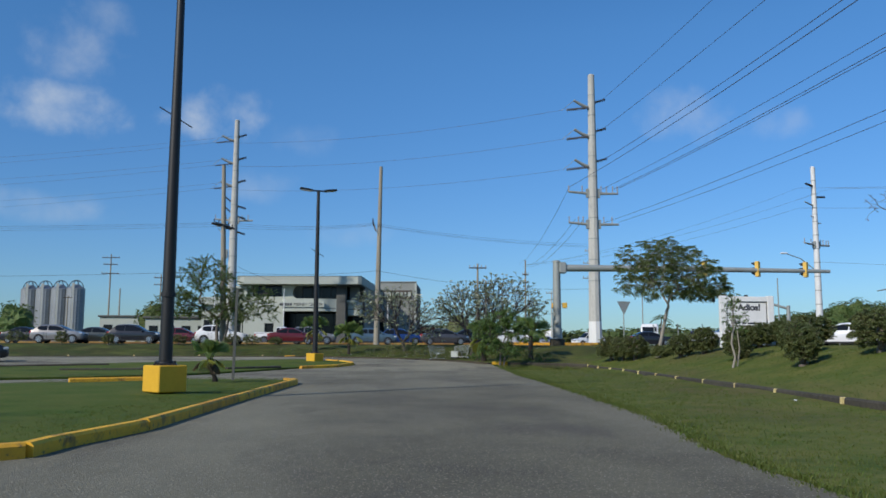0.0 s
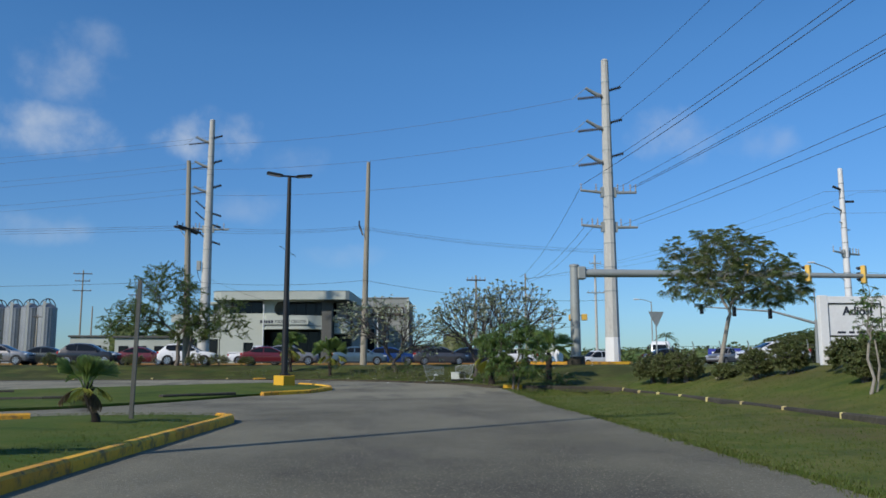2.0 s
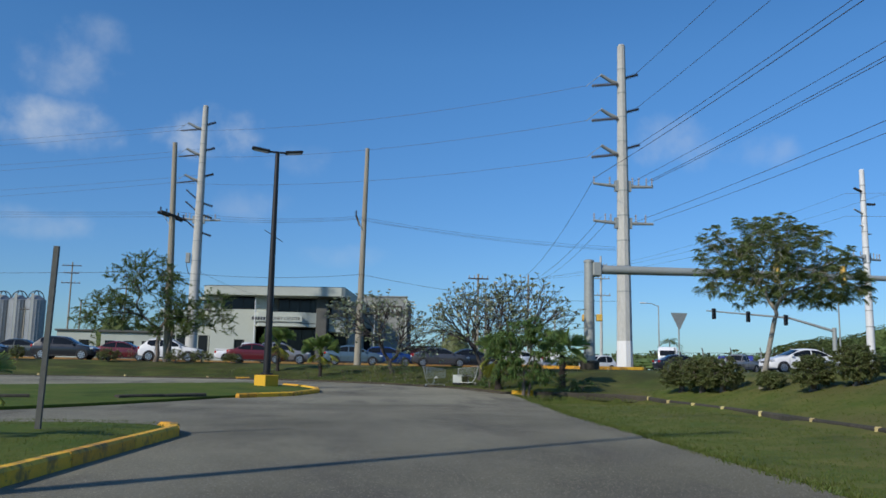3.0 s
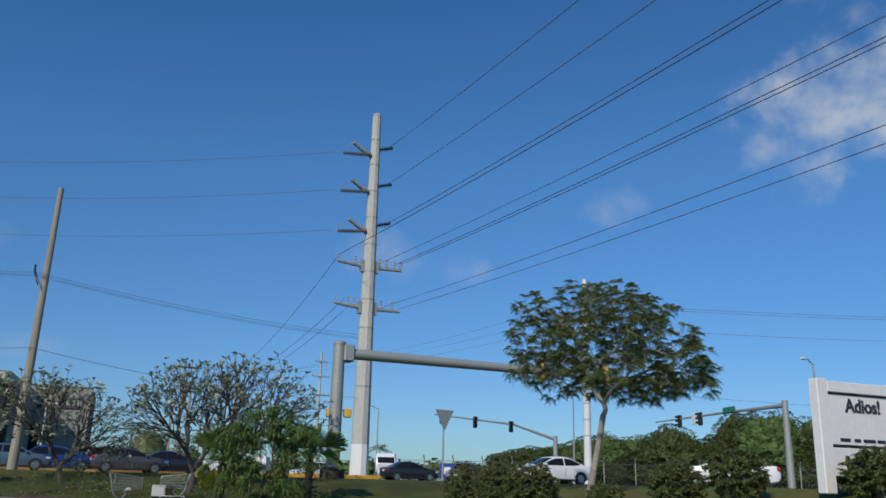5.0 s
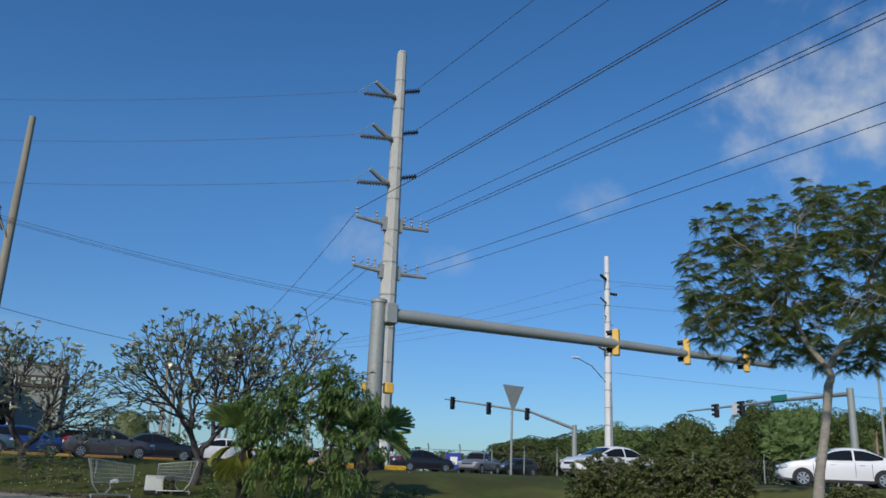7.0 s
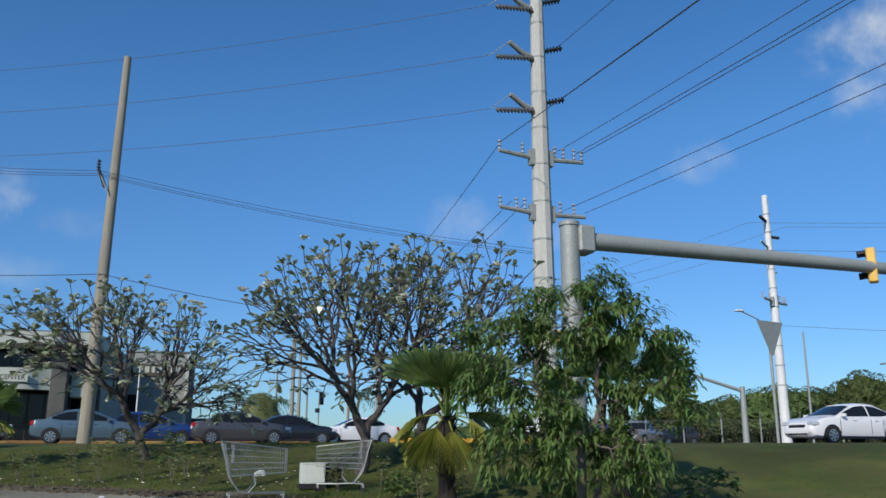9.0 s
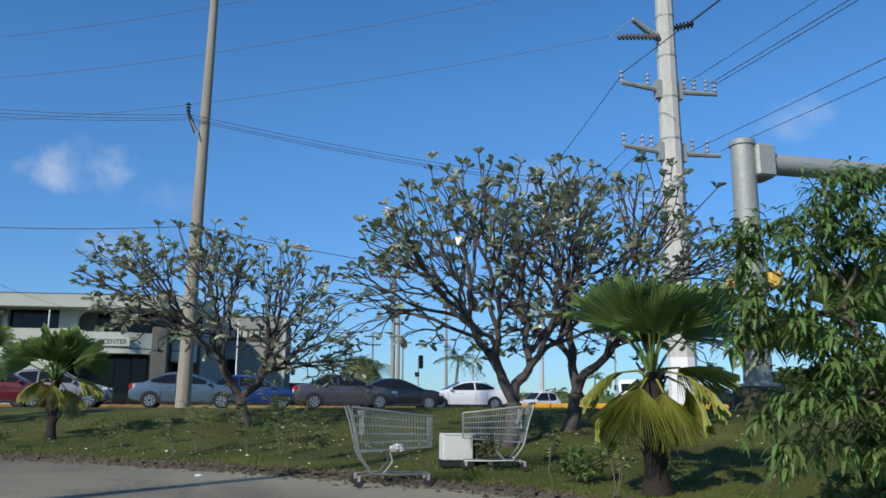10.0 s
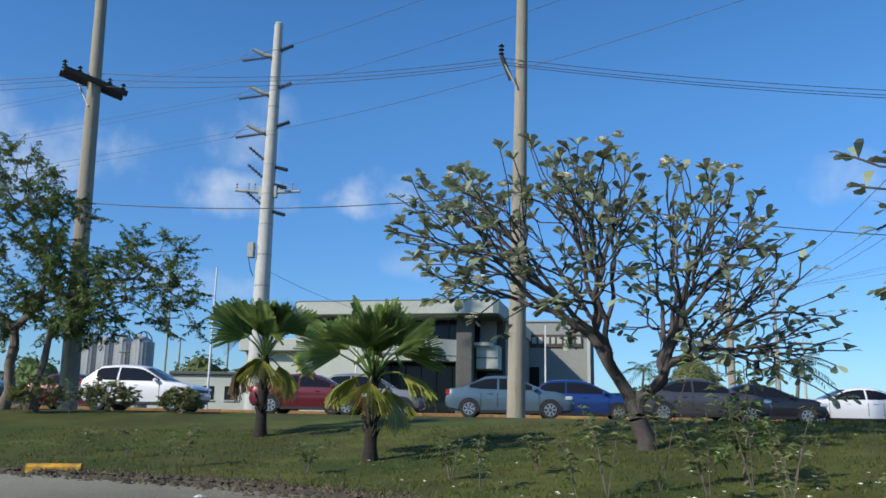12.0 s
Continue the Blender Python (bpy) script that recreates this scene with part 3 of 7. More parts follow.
# short yellow blocks painted on the bank kerb
PAINTED = [(11.35, 42.5), (11.3, 40.4), (11.2, 38.0), (11.1, 35.6), (10.9, 32.9), (10.58, 29.9), (10.34, 27.2), (10.22, 24.6), (10.05, 22.0), (9.68, 19.0), (9.45, 15.8), (-7.3, 56.6), (-11.5, 56.9), (-15.6, 56.4), (-19.5, 55.6)]
for x, y in PAINTED:
    m = thing("kerb_marker", pose(x - (0.16 if x > 0 else 0), y - (0 if x > 0 else 0.1), lot_z(x, y), 0, 0, random.uniform(-6, 6)), "small yellow painted block on the bank kerb", "kerb marker", "markers along the kerb")
    part("block", Shape().chamfer_box((-0.035, 0, 0.065), (0.12, 0.08, 0.145), 0.015), MARKER, m)


# ---- poles, lamps and signals ----
def lamp_standard(m, label):
    top = thing("street_lamp", m, label, "street lamp", "car park lamps")
    part("footing", Shape().chamfer_box((0, 0, 0.285), (0.67, 0.67, 0.57), 0.02), BLOCKYELLOW, top, "yellow painted concrete block", m=pose(0, 0, 0, 0, 0, 34))
    part("base_plate", Shape().chamfer_box((0, 0, 0.585), (0.46, 0.46, 0.05), 0.01), BLACKPOLE, top)
    part("base_cover", Shape().tube([(0, 0, 0.6), (0, 0, 0.645), (0, 0, 0.67)], [0.2, 0.195, 0.15], 16), BLACKPOLE, top, smooth=True)
    for i in range(4):
        a = math.pi / 4 + i * math.pi / 2
        part("bolt", Shape().tube([(0.27 * math.cos(a), 0.27 * math.sin(a), 0.6), (0.27 * math.cos(a), 0.27 * math.sin(a), 0.66)], 0.02, 6), BLACKPOLE, top)
    part("pole", Shape().tube([(0, 0, 0.6), (0, 0, 3), (0, 0, 9.45)], [0.143, 0.134, 0.085], 14), BLACKPOLE, top, smooth=True)
    part("banner_pin", Shape().tube([(-0.36, 0.05, 6.3), (0.36, -0.05, 5.85)], 0.014, 6), BLACKPOLE, top)
    part("collar", Shape().tube([(0, 0, 2.05), (0, 0, 2.14)], 0.165, 14), BLACKPOLE, top)
    part("arm", Shape().tube([(-0.45, 0, 9.5), (0.45, 0, 9.5)], 0.045, 8), BLACKPOLE, top)
    for s in (-1, 1):
        head = part("lamp_head", Shape().chamfer_box((0, 0, 0), (0.72, 0.36, 0.1), 0.03), BLACKPOLE, top, m=pose(s * 0.66, 0, 9.55, 0, -s * 7, 0))
        part("lens", Shape().chamfer_box((0, 0, -0.056), (0.56, 0.26, 0.02), 0.006), LAMPCLEAR, head)
    return top


lamp_standard(pose(-4.47, 18.5, 0.2, 0, 0, 10), "tall black car park lamp on a yellow concrete block")
lamp_standard(pose(-3.12, 45.55, 0.22, 0, 0, 12), "slim black twin-head car park lamp on a yellow block")


def pole_rings(z0, z1, r0, r1, n=10):
    return [[(0, 0, z0 + (z1 - z0) * i / n) for i in range(n + 1)], [r0 + (r1 - r0) * i / n for i in range(n + 1)]]


def insulator(n, length, r, z_axis=True):
    """A string of sheds along z."""
    s = Shape()
    pts, rad = [], []
    for i in range(n):
        z = length * i / n
        pts += [(0, 0, z), (0, 0, z + length / n * 0.35), (0, 0, z + length / n * 0.4), (0, 0, z + length / n * 0.7)]
        rad += [r * 0.35, r * 0.4, r, r * 0.45]
    pts.append((0, 0, length))
    rad.append(r * 0.3)
    return s.tube(pts, rad, 8)


def toward(a, b):
    """A pose at a with z pointing to b."""
    a, b = Vector(a), Vector(b)
    return Matrix.Translation(a) @ (b - a).to_track_quat("Z", "Y").to_matrix().to_4x4()


def big_pole(m, height, r0, r1, material, label, tiers, low_tiers, white_base=0.0, sides=0):
    """A transmission pole with davit arms and strings on one side, stub insulators on the other, and crossarms lower down."""
    top = thing("transmission_pole", m, label, "power pole", "transmission poles")
    part("shaft", Shape().tube(*pole_rings(0, height, r0, r1, 14), n=sides or 14), material, top, smooth=not sides)
    if white_base:
        rw = r0 + (r1 - r0) * white_base / height
        part("painted_base", Shape().tube([(0, 0, 0.0), (0, 0, white_base)], [r0 + 0.012, rw + 0.012], sides or 14), WHITEPAINT, top, "white painted foot", smooth=not sides)
    part("cap", Shape().tube([(0, 0, height), (0, 0, height + 0.12)], [r1 * 1.05, r1 * 0.8], 12), material, top)
    for i in range(3, 13):
        z = height * i / 13
        rz = r0 + (r1 - r0) * z / height
        part("band", Shape().tube([(0, 0, z), (0, 0, z + 0.08)], rz + 0.018, sides or 14), GALV, top)
    for z in tiers:
        rz = r0 + (r1 - r0) * z / height
        out = 1.6
        tip = (-out, -0.25, z + 0.55)
        end = (-out - 1.1, -0.35, z - 0.4)
        part("davit_arm", Shape().tube([(-rz * 0.8, 0, z), (-out * 0.55, -0.1, z + 0.2), tip], [0.16, 0.14, 0.11], 8), GALV, top, smooth=True)
        string = part("insulator_string", insulator(11, 2.0, 0.15), DARKPORCELAIN, top, m=toward((-rz, -0.15, z - 0.02), end), smooth=True)
        part("stay", Shape().tube([tip, end], 0.022, 5), GALV, top)
        part("clamp", Shape().box((0, 0, 0), (0.2, 0.14, 0.3)), GALV, top, m=Matrix.Translation((-rz * 0.95, -0.02, z)))
        part("stub_insulator", insulator(6, 0.95, 0.17), TRIMBLACK, top, m=toward((rz * 0.85, 0, z + 0.5), (rz + 0.9, -0.2, z + 0.75)), smooth=True)
    for z, full in low_tiers:
        rz = r0 + (r1 - r0) * z / height
        for s in (-1, 1):
            part("crossarm", Shape().tube([(s * rz * 0.8, 0, z), (s * 2.15, -0.1, z + (0.12 if s < 0 else 0.02))], [0.125, 0.09], 8), GALV, top, smooth=True)
            part("arm_clamp", Shape().box((s * rz * 1.05, 0, z + 0.02), (0.3, 0.34, 0.75)), GALV, top)
            spots = (2.1, 0.95) if s < 0 and full else ((0.7, 1.15, 1.7, 2.1) if full else ((2.1, 1.3, 0.9) if s < 0 else (0.9, 1.6)))
            for q in spots:
                part("pin_insulator", insulator(3, 0.58, 0.095), INSUL, top, m=Matrix.Translation((s * q, -0.05, z + 0.08)), smooth=True)
    return top


big_pole(pose(18.5, 68.05, STREET_Z, 0, 0, 0), 23.2, 0.56, 0.28, CONCPOLE, "huge grey concrete transmission pole with a white painted foot",
                     [20.35, 17.8, 15.15], [(12.85, True), (10.2, False)], white_base=2.0, sides=10)
pole_far = big_pole(pose(-16.2, 96.2, STREET_Z, 0, 0, 0), 26.0, 0.60, 0.28, CONCPOLE, "tall pale concrete transmission pole beside the grey building",
                    [23.6, 20.9, 18.2], [(14.2, False)])
for z in (16.4, 15.2, 13.4):
    part("stub_insulator", insulator(5, 1.3, 0.15), TRIMBLACK, pole_far, m=toward((-0.4, 0, z), (-1.3, -0.3, z + 0.75)), smooth=True)
    part("stub_insulator", insulator(5, 1.1, 0.14), TRIMBLACK, pole_far, m=toward((0.4, 0, z - 0.5), (1.1, -0.3, z - 0.75)), smooth=True)
part("equipment_box", Shape().chamfer_box((-0.75, -0.3, 10.3), (0.42, 0.4, 1.0), 0.04), GALV, pole_far, "grey equipment box")
part("conduit", Shape().tube([(-0.62, -0.35, 10.8), (-0.95, -0.35, 10.0), (-0.7, -0.35, 9.0), (-0.5, -0.35, 8.6)], 0.03, 6), TRIMBLACK, pole_far)
pole_white = big_pole(pose(49.7, 88.7, STREET_Z, 0, 0, 25), 20.3, 0.40, 0.24, PALEPOLE, "white painted transmission pole across the junction",
                      [], [(11.4, True)])
for side, z in ((-1, 18.15), (1, 16.9)):
    part("stub_insulator", insulator(6, 1.5, 0.14), TRIMBLACK, pole_white, m=toward((side * 0.22, 0, z), (side * 1.7, -0.2, z + 0.12)), smooth=True)
part("side_arm", Shape().tube([(-0.2, 0, 15.9), (-1.9, -0.2, 16.15)], [0.1, 0.07], 8), GALV, pole_white, smooth=True)
for side, z in ((-1, 14.6), (1, 13.9)):
    part("side_arm", Shape().tube([(side * 0.2, 0, z), (side * 0.9, -0.1, z + 0.05)], [0.07, 0.05], 8), GALV, pole_white, smooth=True)


def wood_pole(m, height, r0, r1, material, label, lean=(0, 0)):
    top = thing("utility_pole", m, label, "power pole", "utility poles")
    pts = [(lean[0] * i / 8, lean[1] * i / 8, height * i / 8) for i in range(9)]
    part("shaft", Shape().tube(pts, [r0 + (r1 - r0) * i / 8 for i in range(9)], 12), material, top, smooth=True)
    return top


pole_b = wood_pole(pose(0.28, 67.7, STREET_Z), 14.7, 0.25, 0.14, WOODPOLE, "weathered brown wooden pole on the grass verge", (0.2, 0))
part("bracket", Shape().tube([(-0.15, -0.1, 9.3), (-0.42, -0.3, 9.95)], [0.07, 0.06], 8), DARKWOOD, pole_b)
part("pin_insulator", insulator(3, 0.35, 0.09), TRIMBLACK, pole_b, m=Matrix.Translation((-0.42, -0.3, 9.95)))
part("brace", Shape().tube([(0.02, -0.2, 9.0), (-0.32, -0.26, 9.7)], 0.03, 6), GALV, pole_b)
pole_a = wood_pole(pose(-11.95, 67.65, STREET_Z), 14.5, 0.27, 0.15, WOODPOLE, "weathered wooden pole with dark crossarms", (-0.4, 0))
for dy in (-0.22, 0.22):
    part("crossarm", Shape().box((0, 0, 0), (1.85, 0.12, 0.15)), DARKWOOD, pole_a, m=pose(-0.28 - dy * 0.7, dy * 0.7, 9.5, 0, 10, 43))
for q in (-0.85, -0.42, 0.45, 0.85):
    part("pin_insulator", insulator(3, 0.3, 0.08), TRIMBLACK, pole_a, m=pose(-0.28 + q * 0.73, q * 0.68, 9.57 - q * 0.17))
part("brace", Shape().tube([(-0.25, -0.2, 8.7), (-0.85, 0.1, 9.6)], 0.03, 6), GALV, pole_a)


# mast-arm traffic signals
def signal_head(parent, m, body_mat, faces_away=True):
    body = part("signal_head", Shape().chamfer_box((0, 0, 0), (0.36, 0.26, 1.05), 0.03), body_mat, parent, m=m)
    for i in range(3):
        z = 0.34 - i * 0.34
        ring = [(0.15 * math.cos(a), 0, 0.15 * math.sin(a)) for a in [math.pi * k / 7 - 0.2 for k in range(8)]]
        hood = Shape()
        hood.loft([[(x, 0.13, z + zz) for x, _, zz in ring], [(x, 0.38, z + zz - 0.02) for x, _, zz in ring]], caps=False, closed=False)
        part("visor", hood, SIGNALBLACK, body)
        part("lens", Shape().tube([(0, 0.125, z), (0, 0.145, z)], 0.13, 12), SIGNALBLACK, body)
    return body


mast = thing("traffic_signal_mast", pose(12.12, 54.0, land_z(12.12, 54.0), 0, 0, 0), "grey steel mast arm with yellow traffic signals seen from behind", "traffic signal")
mz = 6.86 - land_z(12.12, 54.0)
part("footing", Shape().tube([(0, 0, -0.3), (0, 0, 0.35), (0, 0, 0.42)], [0.5, 0.5, 0.44], 16), KERBGREY, mast, "rough concrete footing", smooth=True)
part("base_plate", Shape().box((0, 0, 0.46), (0.62, 0.62, 0.06)), GALV, mast)
part("pole", Shape().tube([(0, 0, 0.45), (0, 0, mz - 0.1)], [0.29, 0.245], 16), GALV, mast, smooth=True)
part("cap", Shape().tube([(0, 0, mz - 0.1), (0, 0, mz), (0, 0, mz + 0.05)], [0.275, 0.275, 0.18], 16), GALV, mast, smooth=True)
part("elbow", Shape().chamfer_box((0.38, 0, mz - 0.45), (0.46, 0.6, 0.72), 0.05), GALV, mast)
part("arm", Shape().tube([(0.45, 0, mz - 0.45), (9, 0, mz - 0.42), (19.0, 0.0, mz - 0.46)], [0.235, 0.195, 0.12], 14), GALV, mast, smooth=True)
for x in (10.2, 13.9, 17.3):
    signal_head(mast, pose(x, 0.02, mz - 0.36, 0, 0, 42), SIGNALYELLOW)
for x, y in ((0.52, 0.0), (-0.1, 0.42)):
    box = part("pedestrian_signal", Shape().chamfer_box((x, y, 2.62), (0.3, 0.26, 0.36), 0.03), SIGNALYELLOW, mast, "yellow pedestrian signal box")
    part("bracket", Shape().tube([(x * 0.4, y * 0.4, 2.72), (x * 0.8, y * 0.8, 2.72)], 0.025, 6), GALV, box)

yield_sign = thing("yield_sign", pose(15.76, 51.2, land_z(15.76, 51.2), 0, 0, 12), "grey back of a triangular yield sign on a steel post", "road sign")
yz = 4.07 - land_z(15.76, 51.2)
part("post", Shape().tube([(0, 0, -0.2), (0, 0, yz)], 0.035, 8), GALV, yield_sign)
tri_out = [(-0.46, 0.39), (0.46, 0.39), (0.44, 0.33), (0.04, -0.4), (-0.04, -0.4), (-0.44, 0.33)]
part("panel", Shape().plate(tri_out, pose(0, -0.05, yz - 0.4), 0.012), GALV, yield_sign)


# ---- the grey two-storey building across the street ----
def cut_wall(x0, x1, z0, z1, y, depth, holes):
    """A wall along x with rectangular openings (x0, x1, z0, z1) right through it, as one closed skin."""
    xs = sorted({x0, x1, *[h[0] for h in holes], *[h[1] for h in holes]})
    zs = sorted({z0, z1, *[h[2] for h in holes], *[h[3] for h in holes]})
    nx, nz = len(xs), len(zs)
    full = {(i, j): not any(h[0] < (xs[i] + xs[i + 1]) / 2 < h[1] and h[2] < (zs[j] + zs[j + 1]) / 2 < h[3] for h in holes) for i in range(nx - 1) for j in range(nz - 1)}
    at = lambda i, j, k: (k * nz + j) * nx + i
    s = Shape()
    s.v = [(x, y + (k - 0.5) * depth, z) for k in (0, 1) for z in zs for x in xs]
    for (i, j), solid in full.items():
        if not solid:
            continue
        s.f.append((at(i, j, 0), at(i + 1, j, 0), at(i + 1, j + 1, 0), at(i, j + 1, 0)))
        s.f.append((at(i, j + 1, 1), at(i + 1, j + 1, 1), at(i + 1, j, 1), at(i, j, 1)))
        for di, dj, a, b in ((-1, 0, (i, j + 1), (i, j)), (1, 0, (i + 1, j), (i + 1, j + 1)), (0, -1, (i, j), (i + 1, j)), (0, 1, (i + 1, j + 1), (i, j + 1))):
            if not full.get((i + di, j + dj), False):
                s.f.append((at(*b, 0), at(*a, 0), at(*a, 1), at(*b, 1)))
    used = sorted({q for f in s.f for q in f})
    back = {q: n for n, q in enumerate(used)}
    s.v = [s.v[q] for q in used]
    s.f = [tuple(back[q] for q in f) for f in s.f]
    return s


BZ = STREET_Z
office = thing("office_building", pose(0, 108, BZ, 0, 0, -6.5) @ Matrix.Diagonal((1, 1, 1.022, 1)) @ pose(0, 0, -BZ), "grey stucco two-storey office building with deep shaded openings", "building")
front_holes = [(-16.6, -12.0, 7.4, 9.0), (-10.6, -4.5, 7.1, 8.85), (-11.8, -4.5, BZ, 5.5), (-14.2, -13.0, BZ + 0.6, 4.0)]
part("front_wall", cut_wall(-17.0, -4.5, BZ, 9.1, 0.2, 0.4, front_holes), PLASTER, office)
# rounded ends of the long upper opening
for cx, sgn in ((-10.6, 1),):
    s = Shape()
    for zc, up in ((8.85, -1), (7.1, 1)):
        corner = [(cx, zc)] + [(cx + 0.85 - 0.85 * math.sin(a), zc + up * (0.85 - 0.85 * math.cos(a))) for a in [math.pi / 2 * k / 8 for k in range(9)]]
        s.plate(corner, pose(0, 0.2, 0), 0.39)
    part("rounded_corner", s, PLASTER, office)
roof_line = [(-17.9, 1.0), (-17.75, -0.7), (-17.3, -1.45), (-16.6, -1.7), (-1.8, -1.7), (-1.4, -1.4), (-1.4, 20.4), (-17.9, 20.4)]
part("roof_fascia", Shape().prism(roof_line, 8.9, 9.86), PLASTER, office)
part("roof_cap", Shape().prism([(x * 1.004, y * 1.01) for x, y in roof_line], 9.86, 9.92), PLASTERDARKSHADE, office)
# mid grey carries the shade behind the balcony
part("upper_soffit_wall", Shape().box((-9.3, 2.6, 8.1), (14.2, 0.3, 2.2)), PLASTERMIDSHADE, office, "dark shaded wall behind the balcony")
part("floor_slab", Shape().box((-9.3, 1.5, 6.85), (14.0, 2.2, 0.25)), PLASTER, office)
# the bowed balcony band over the entrance
bow = []
for i in range(13):
    t = i / 12
    x = -11.85 + 7.4 * t
    bow.append((x, -0.1 - 1.15 * smooth01(min(1, (1 - t) * 3.2)) * (1 if t > 0.02 else 0.35)))
band = Shape().prism(bow + [(-4.45, 0.15), (-11.85, 0.15)], 5.5, 7.1)
part("balcony_band", band, PLASTER, office, smooth=True)
part("band_groove", Shape().prism([(x, y - 0.015) for x, y in bow] + [(-4.45, 0.1), (-11.85, 0.1)], 5.86, 5.93), PLASTERDARKSHADE, office)
# dark stucco here paints in the shade of the deep entrance
part("lobby_back_wall", Shape().box((-8, 3.2, 3.4), (8.4, 0.2, 4.3)), PLASTERDARKSHADE, office)
for i in range(6):
    x = -11.2 + i * 1.25
    part("lobby_pane", Shape().box((x, 2.2, 3.3), (1.15, 0.04, 4.0)), DARKGLASS, office)
    part("mullion", Shape().box((x + 0.62, 2.2, 3.3), (0.07, 0.1, 4.0)), TRIMBLACK, office)
for x0, x1, z0, z1, n in ((-9.7, -3.4, 7.1, 8.85, 5),):
    for i in range(n):
        w = (x1 - x0) / n
        part("window_pane", Shape().box((x0 + w * (i + 0.5), 2.3 if n > 3 else 2.1, (z0 + z1) / 2), (w - 0.08, 0.04, z1 - z0)), DARKGLASS, office)
        part("window_mullion", Shape().box((x0 + w * i, 2.3 if n > 3 else 2.1, (z0 + z1) / 2), (0.08, 0.08, z1 - z0)), TRIMBLACK, office)
for i in range(3):
    part("window_pane", Shape().box((-15.85 + i * 1.5, 1.0, 8.2), (1.42, 0.05, 1.7)), DARKGLASS, office)
    part("window_mullion", Shape().box((-15.1 + i * 1.5, 1.0, 8.2), (0.08, 0.09, 1.7)), TRIMBLACK, office)
part("door_pane", Shape().box((-13.6, 0.3, (BZ + 0.6 + 4.0) / 2), (1.2, 0.04, 3.4 - BZ + 0.6)), DARKGLASS, office)
# recessed bay with a heavy column, its shade put into dark stucco
part("bay_back_wall", Shape().box((-3.1, 3.5, 5.2), (3.0, 0.3, 7.4)), PLASTERDARKSHADE, office)
part("bay_column", Shape().chamfer_box((-4.2, 0.25, 5.1), (1.25, 1.0, 7.5), 0.06), PLASTERDARKSHADE, office)
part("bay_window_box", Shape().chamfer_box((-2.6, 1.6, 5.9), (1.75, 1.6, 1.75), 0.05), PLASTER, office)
part("bay_window_groove", Shape().box((-2.6, 0.79, 5.85), (1.75, 0.03, 0.08)), PLASTERDARKSHADE, office)
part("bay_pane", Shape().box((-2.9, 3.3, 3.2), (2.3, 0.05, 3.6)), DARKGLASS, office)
part("bay_soffit", Shape().box((-3.0, 1.0, 8.82), (3.0, 4.6, 0.12)), PLASTERDARKSHADE, office)
part("side_wall", Shape().box((-16.2, 10.3, 5.1), (0.4, 19.8, 7.55)), PLASTER, office)
# east wall faces away from the sun, its shade put into the colour
part("side_wall", Shape().box((-1.75, 11.9, 5.1), (0.35, 16.4, 7.55)), PLASTERMIDSHADE, office)
part("rear_wall", Shape().box((-9, 20.2, 5.1), (14.0, 0.4, 7.55)), PLASTER, office)
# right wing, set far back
part("wing_wall", Shape().box((1.1, 20.75, 6.05), (6.35, 0.4, 9.5)), PLASTERMIDSHADE, office)
part("wing_body", Shape().box((1.1, 27, 6.0), (6.3, 12.0, 9.4)), PLASTERDARKSHADE, office)
part("wing_parapet", Shape().box((1.1, 20.72, 10.86), (6.5, 0.6, 0.14)), PLASTERMIDSHADE, office)
part("wing_corner_strip", Shape().box((4.2, 20.52, 6.0), (0.3, 0.08, 9.4)), PLASTER, office)
signboard = part("sign_board", Shape().chamfer_box((1.05, 20.46, 8.95), (5.1, 0.14, 1.25), 0.03), mat("brown_sign_panel", (0.075, 0.055, 0.04), (0.05, 0.04, 0.03), rough=0.6), office, "dark brown sign panel with pale bars of lettering")
for i, w in enumerate((0.44, 0.38, 0.45, 0.33, 0.44, 0.38, 0.26, 0.44)):
    part("lettering_bar", Shape().box((-1.1 + i * 0.62, 20.37, 9.0), (w, 0.04, 0.62)), PLASTER, signboard)
part("wing_door", Shape().box((-1.1, 20.52, 3.9), (0.95, 0.06, 5.1)), DARKGLASS, office)
# low left wing
part("low_wing_wall", Shape().box((-20, 3.2, 3.9), (7.0, 0.4, 5.2)), PLASTER, office)
part("low_wing_roof", Shape().chamfer_box((-19.9, 6.0, 6.95), (7.6, 8.0, 1.0), 0.05), PLASTER, office)
part("low_wing_cap", Shape().chamfer_box((-17.4, 1.2, 8.6), (2.6, 2.6, 0.35), 0.05), PLASTER, office)
part("low_wing_drum", Shape().box((-17.2, 1.4, 7.9), (1.8, 1.8, 1.2)), PLASTERMIDSHADE, office)
for i in range(5):
    part("low_wing_pane", Shape().box((-22.6 + i * 1.3, 2.98, 3.5), (1.1, 0.06, 2.0)), DARKGLASS, office)
# sign over the entrance
plate_ob = part("name_board", Shape().chamfer_box((-9.15, -1.33, 6.35), (5.9, 0.08, 0.66), 0.02), PLASTER, office, "pale name board with dark capital letters")
letters = bpy.data.curves.new("lettering", "FONT")
letters.body, letters.size, letters.align_x, letters.align_y, letters.extrude = "KIDNEY CENTER", 0.50, "LEFT", "CENTER", 0.01
INK = mat("dark_sign_ink", (0.03, 0.035, 0.05), rough=0.6, bump=0.0)
letters.materials.append(INK)
words = new("lettering", letters)
words.parent = plate_ob
words.matrix_basis = pose(-10.15, -1.385, 6.35, 90, 0, 0)
for i in range(5):
    part("lettering_bar", Shape().box((-11.8 + i * 0.32, -1.38, 6.35), (0.24, 0.02, 0.34)), INK, plate_ob)
flag = thing("flagpole", pose(-10.6, 99.5, BZ), "thin white flagpole in front of the building", "flagpole")
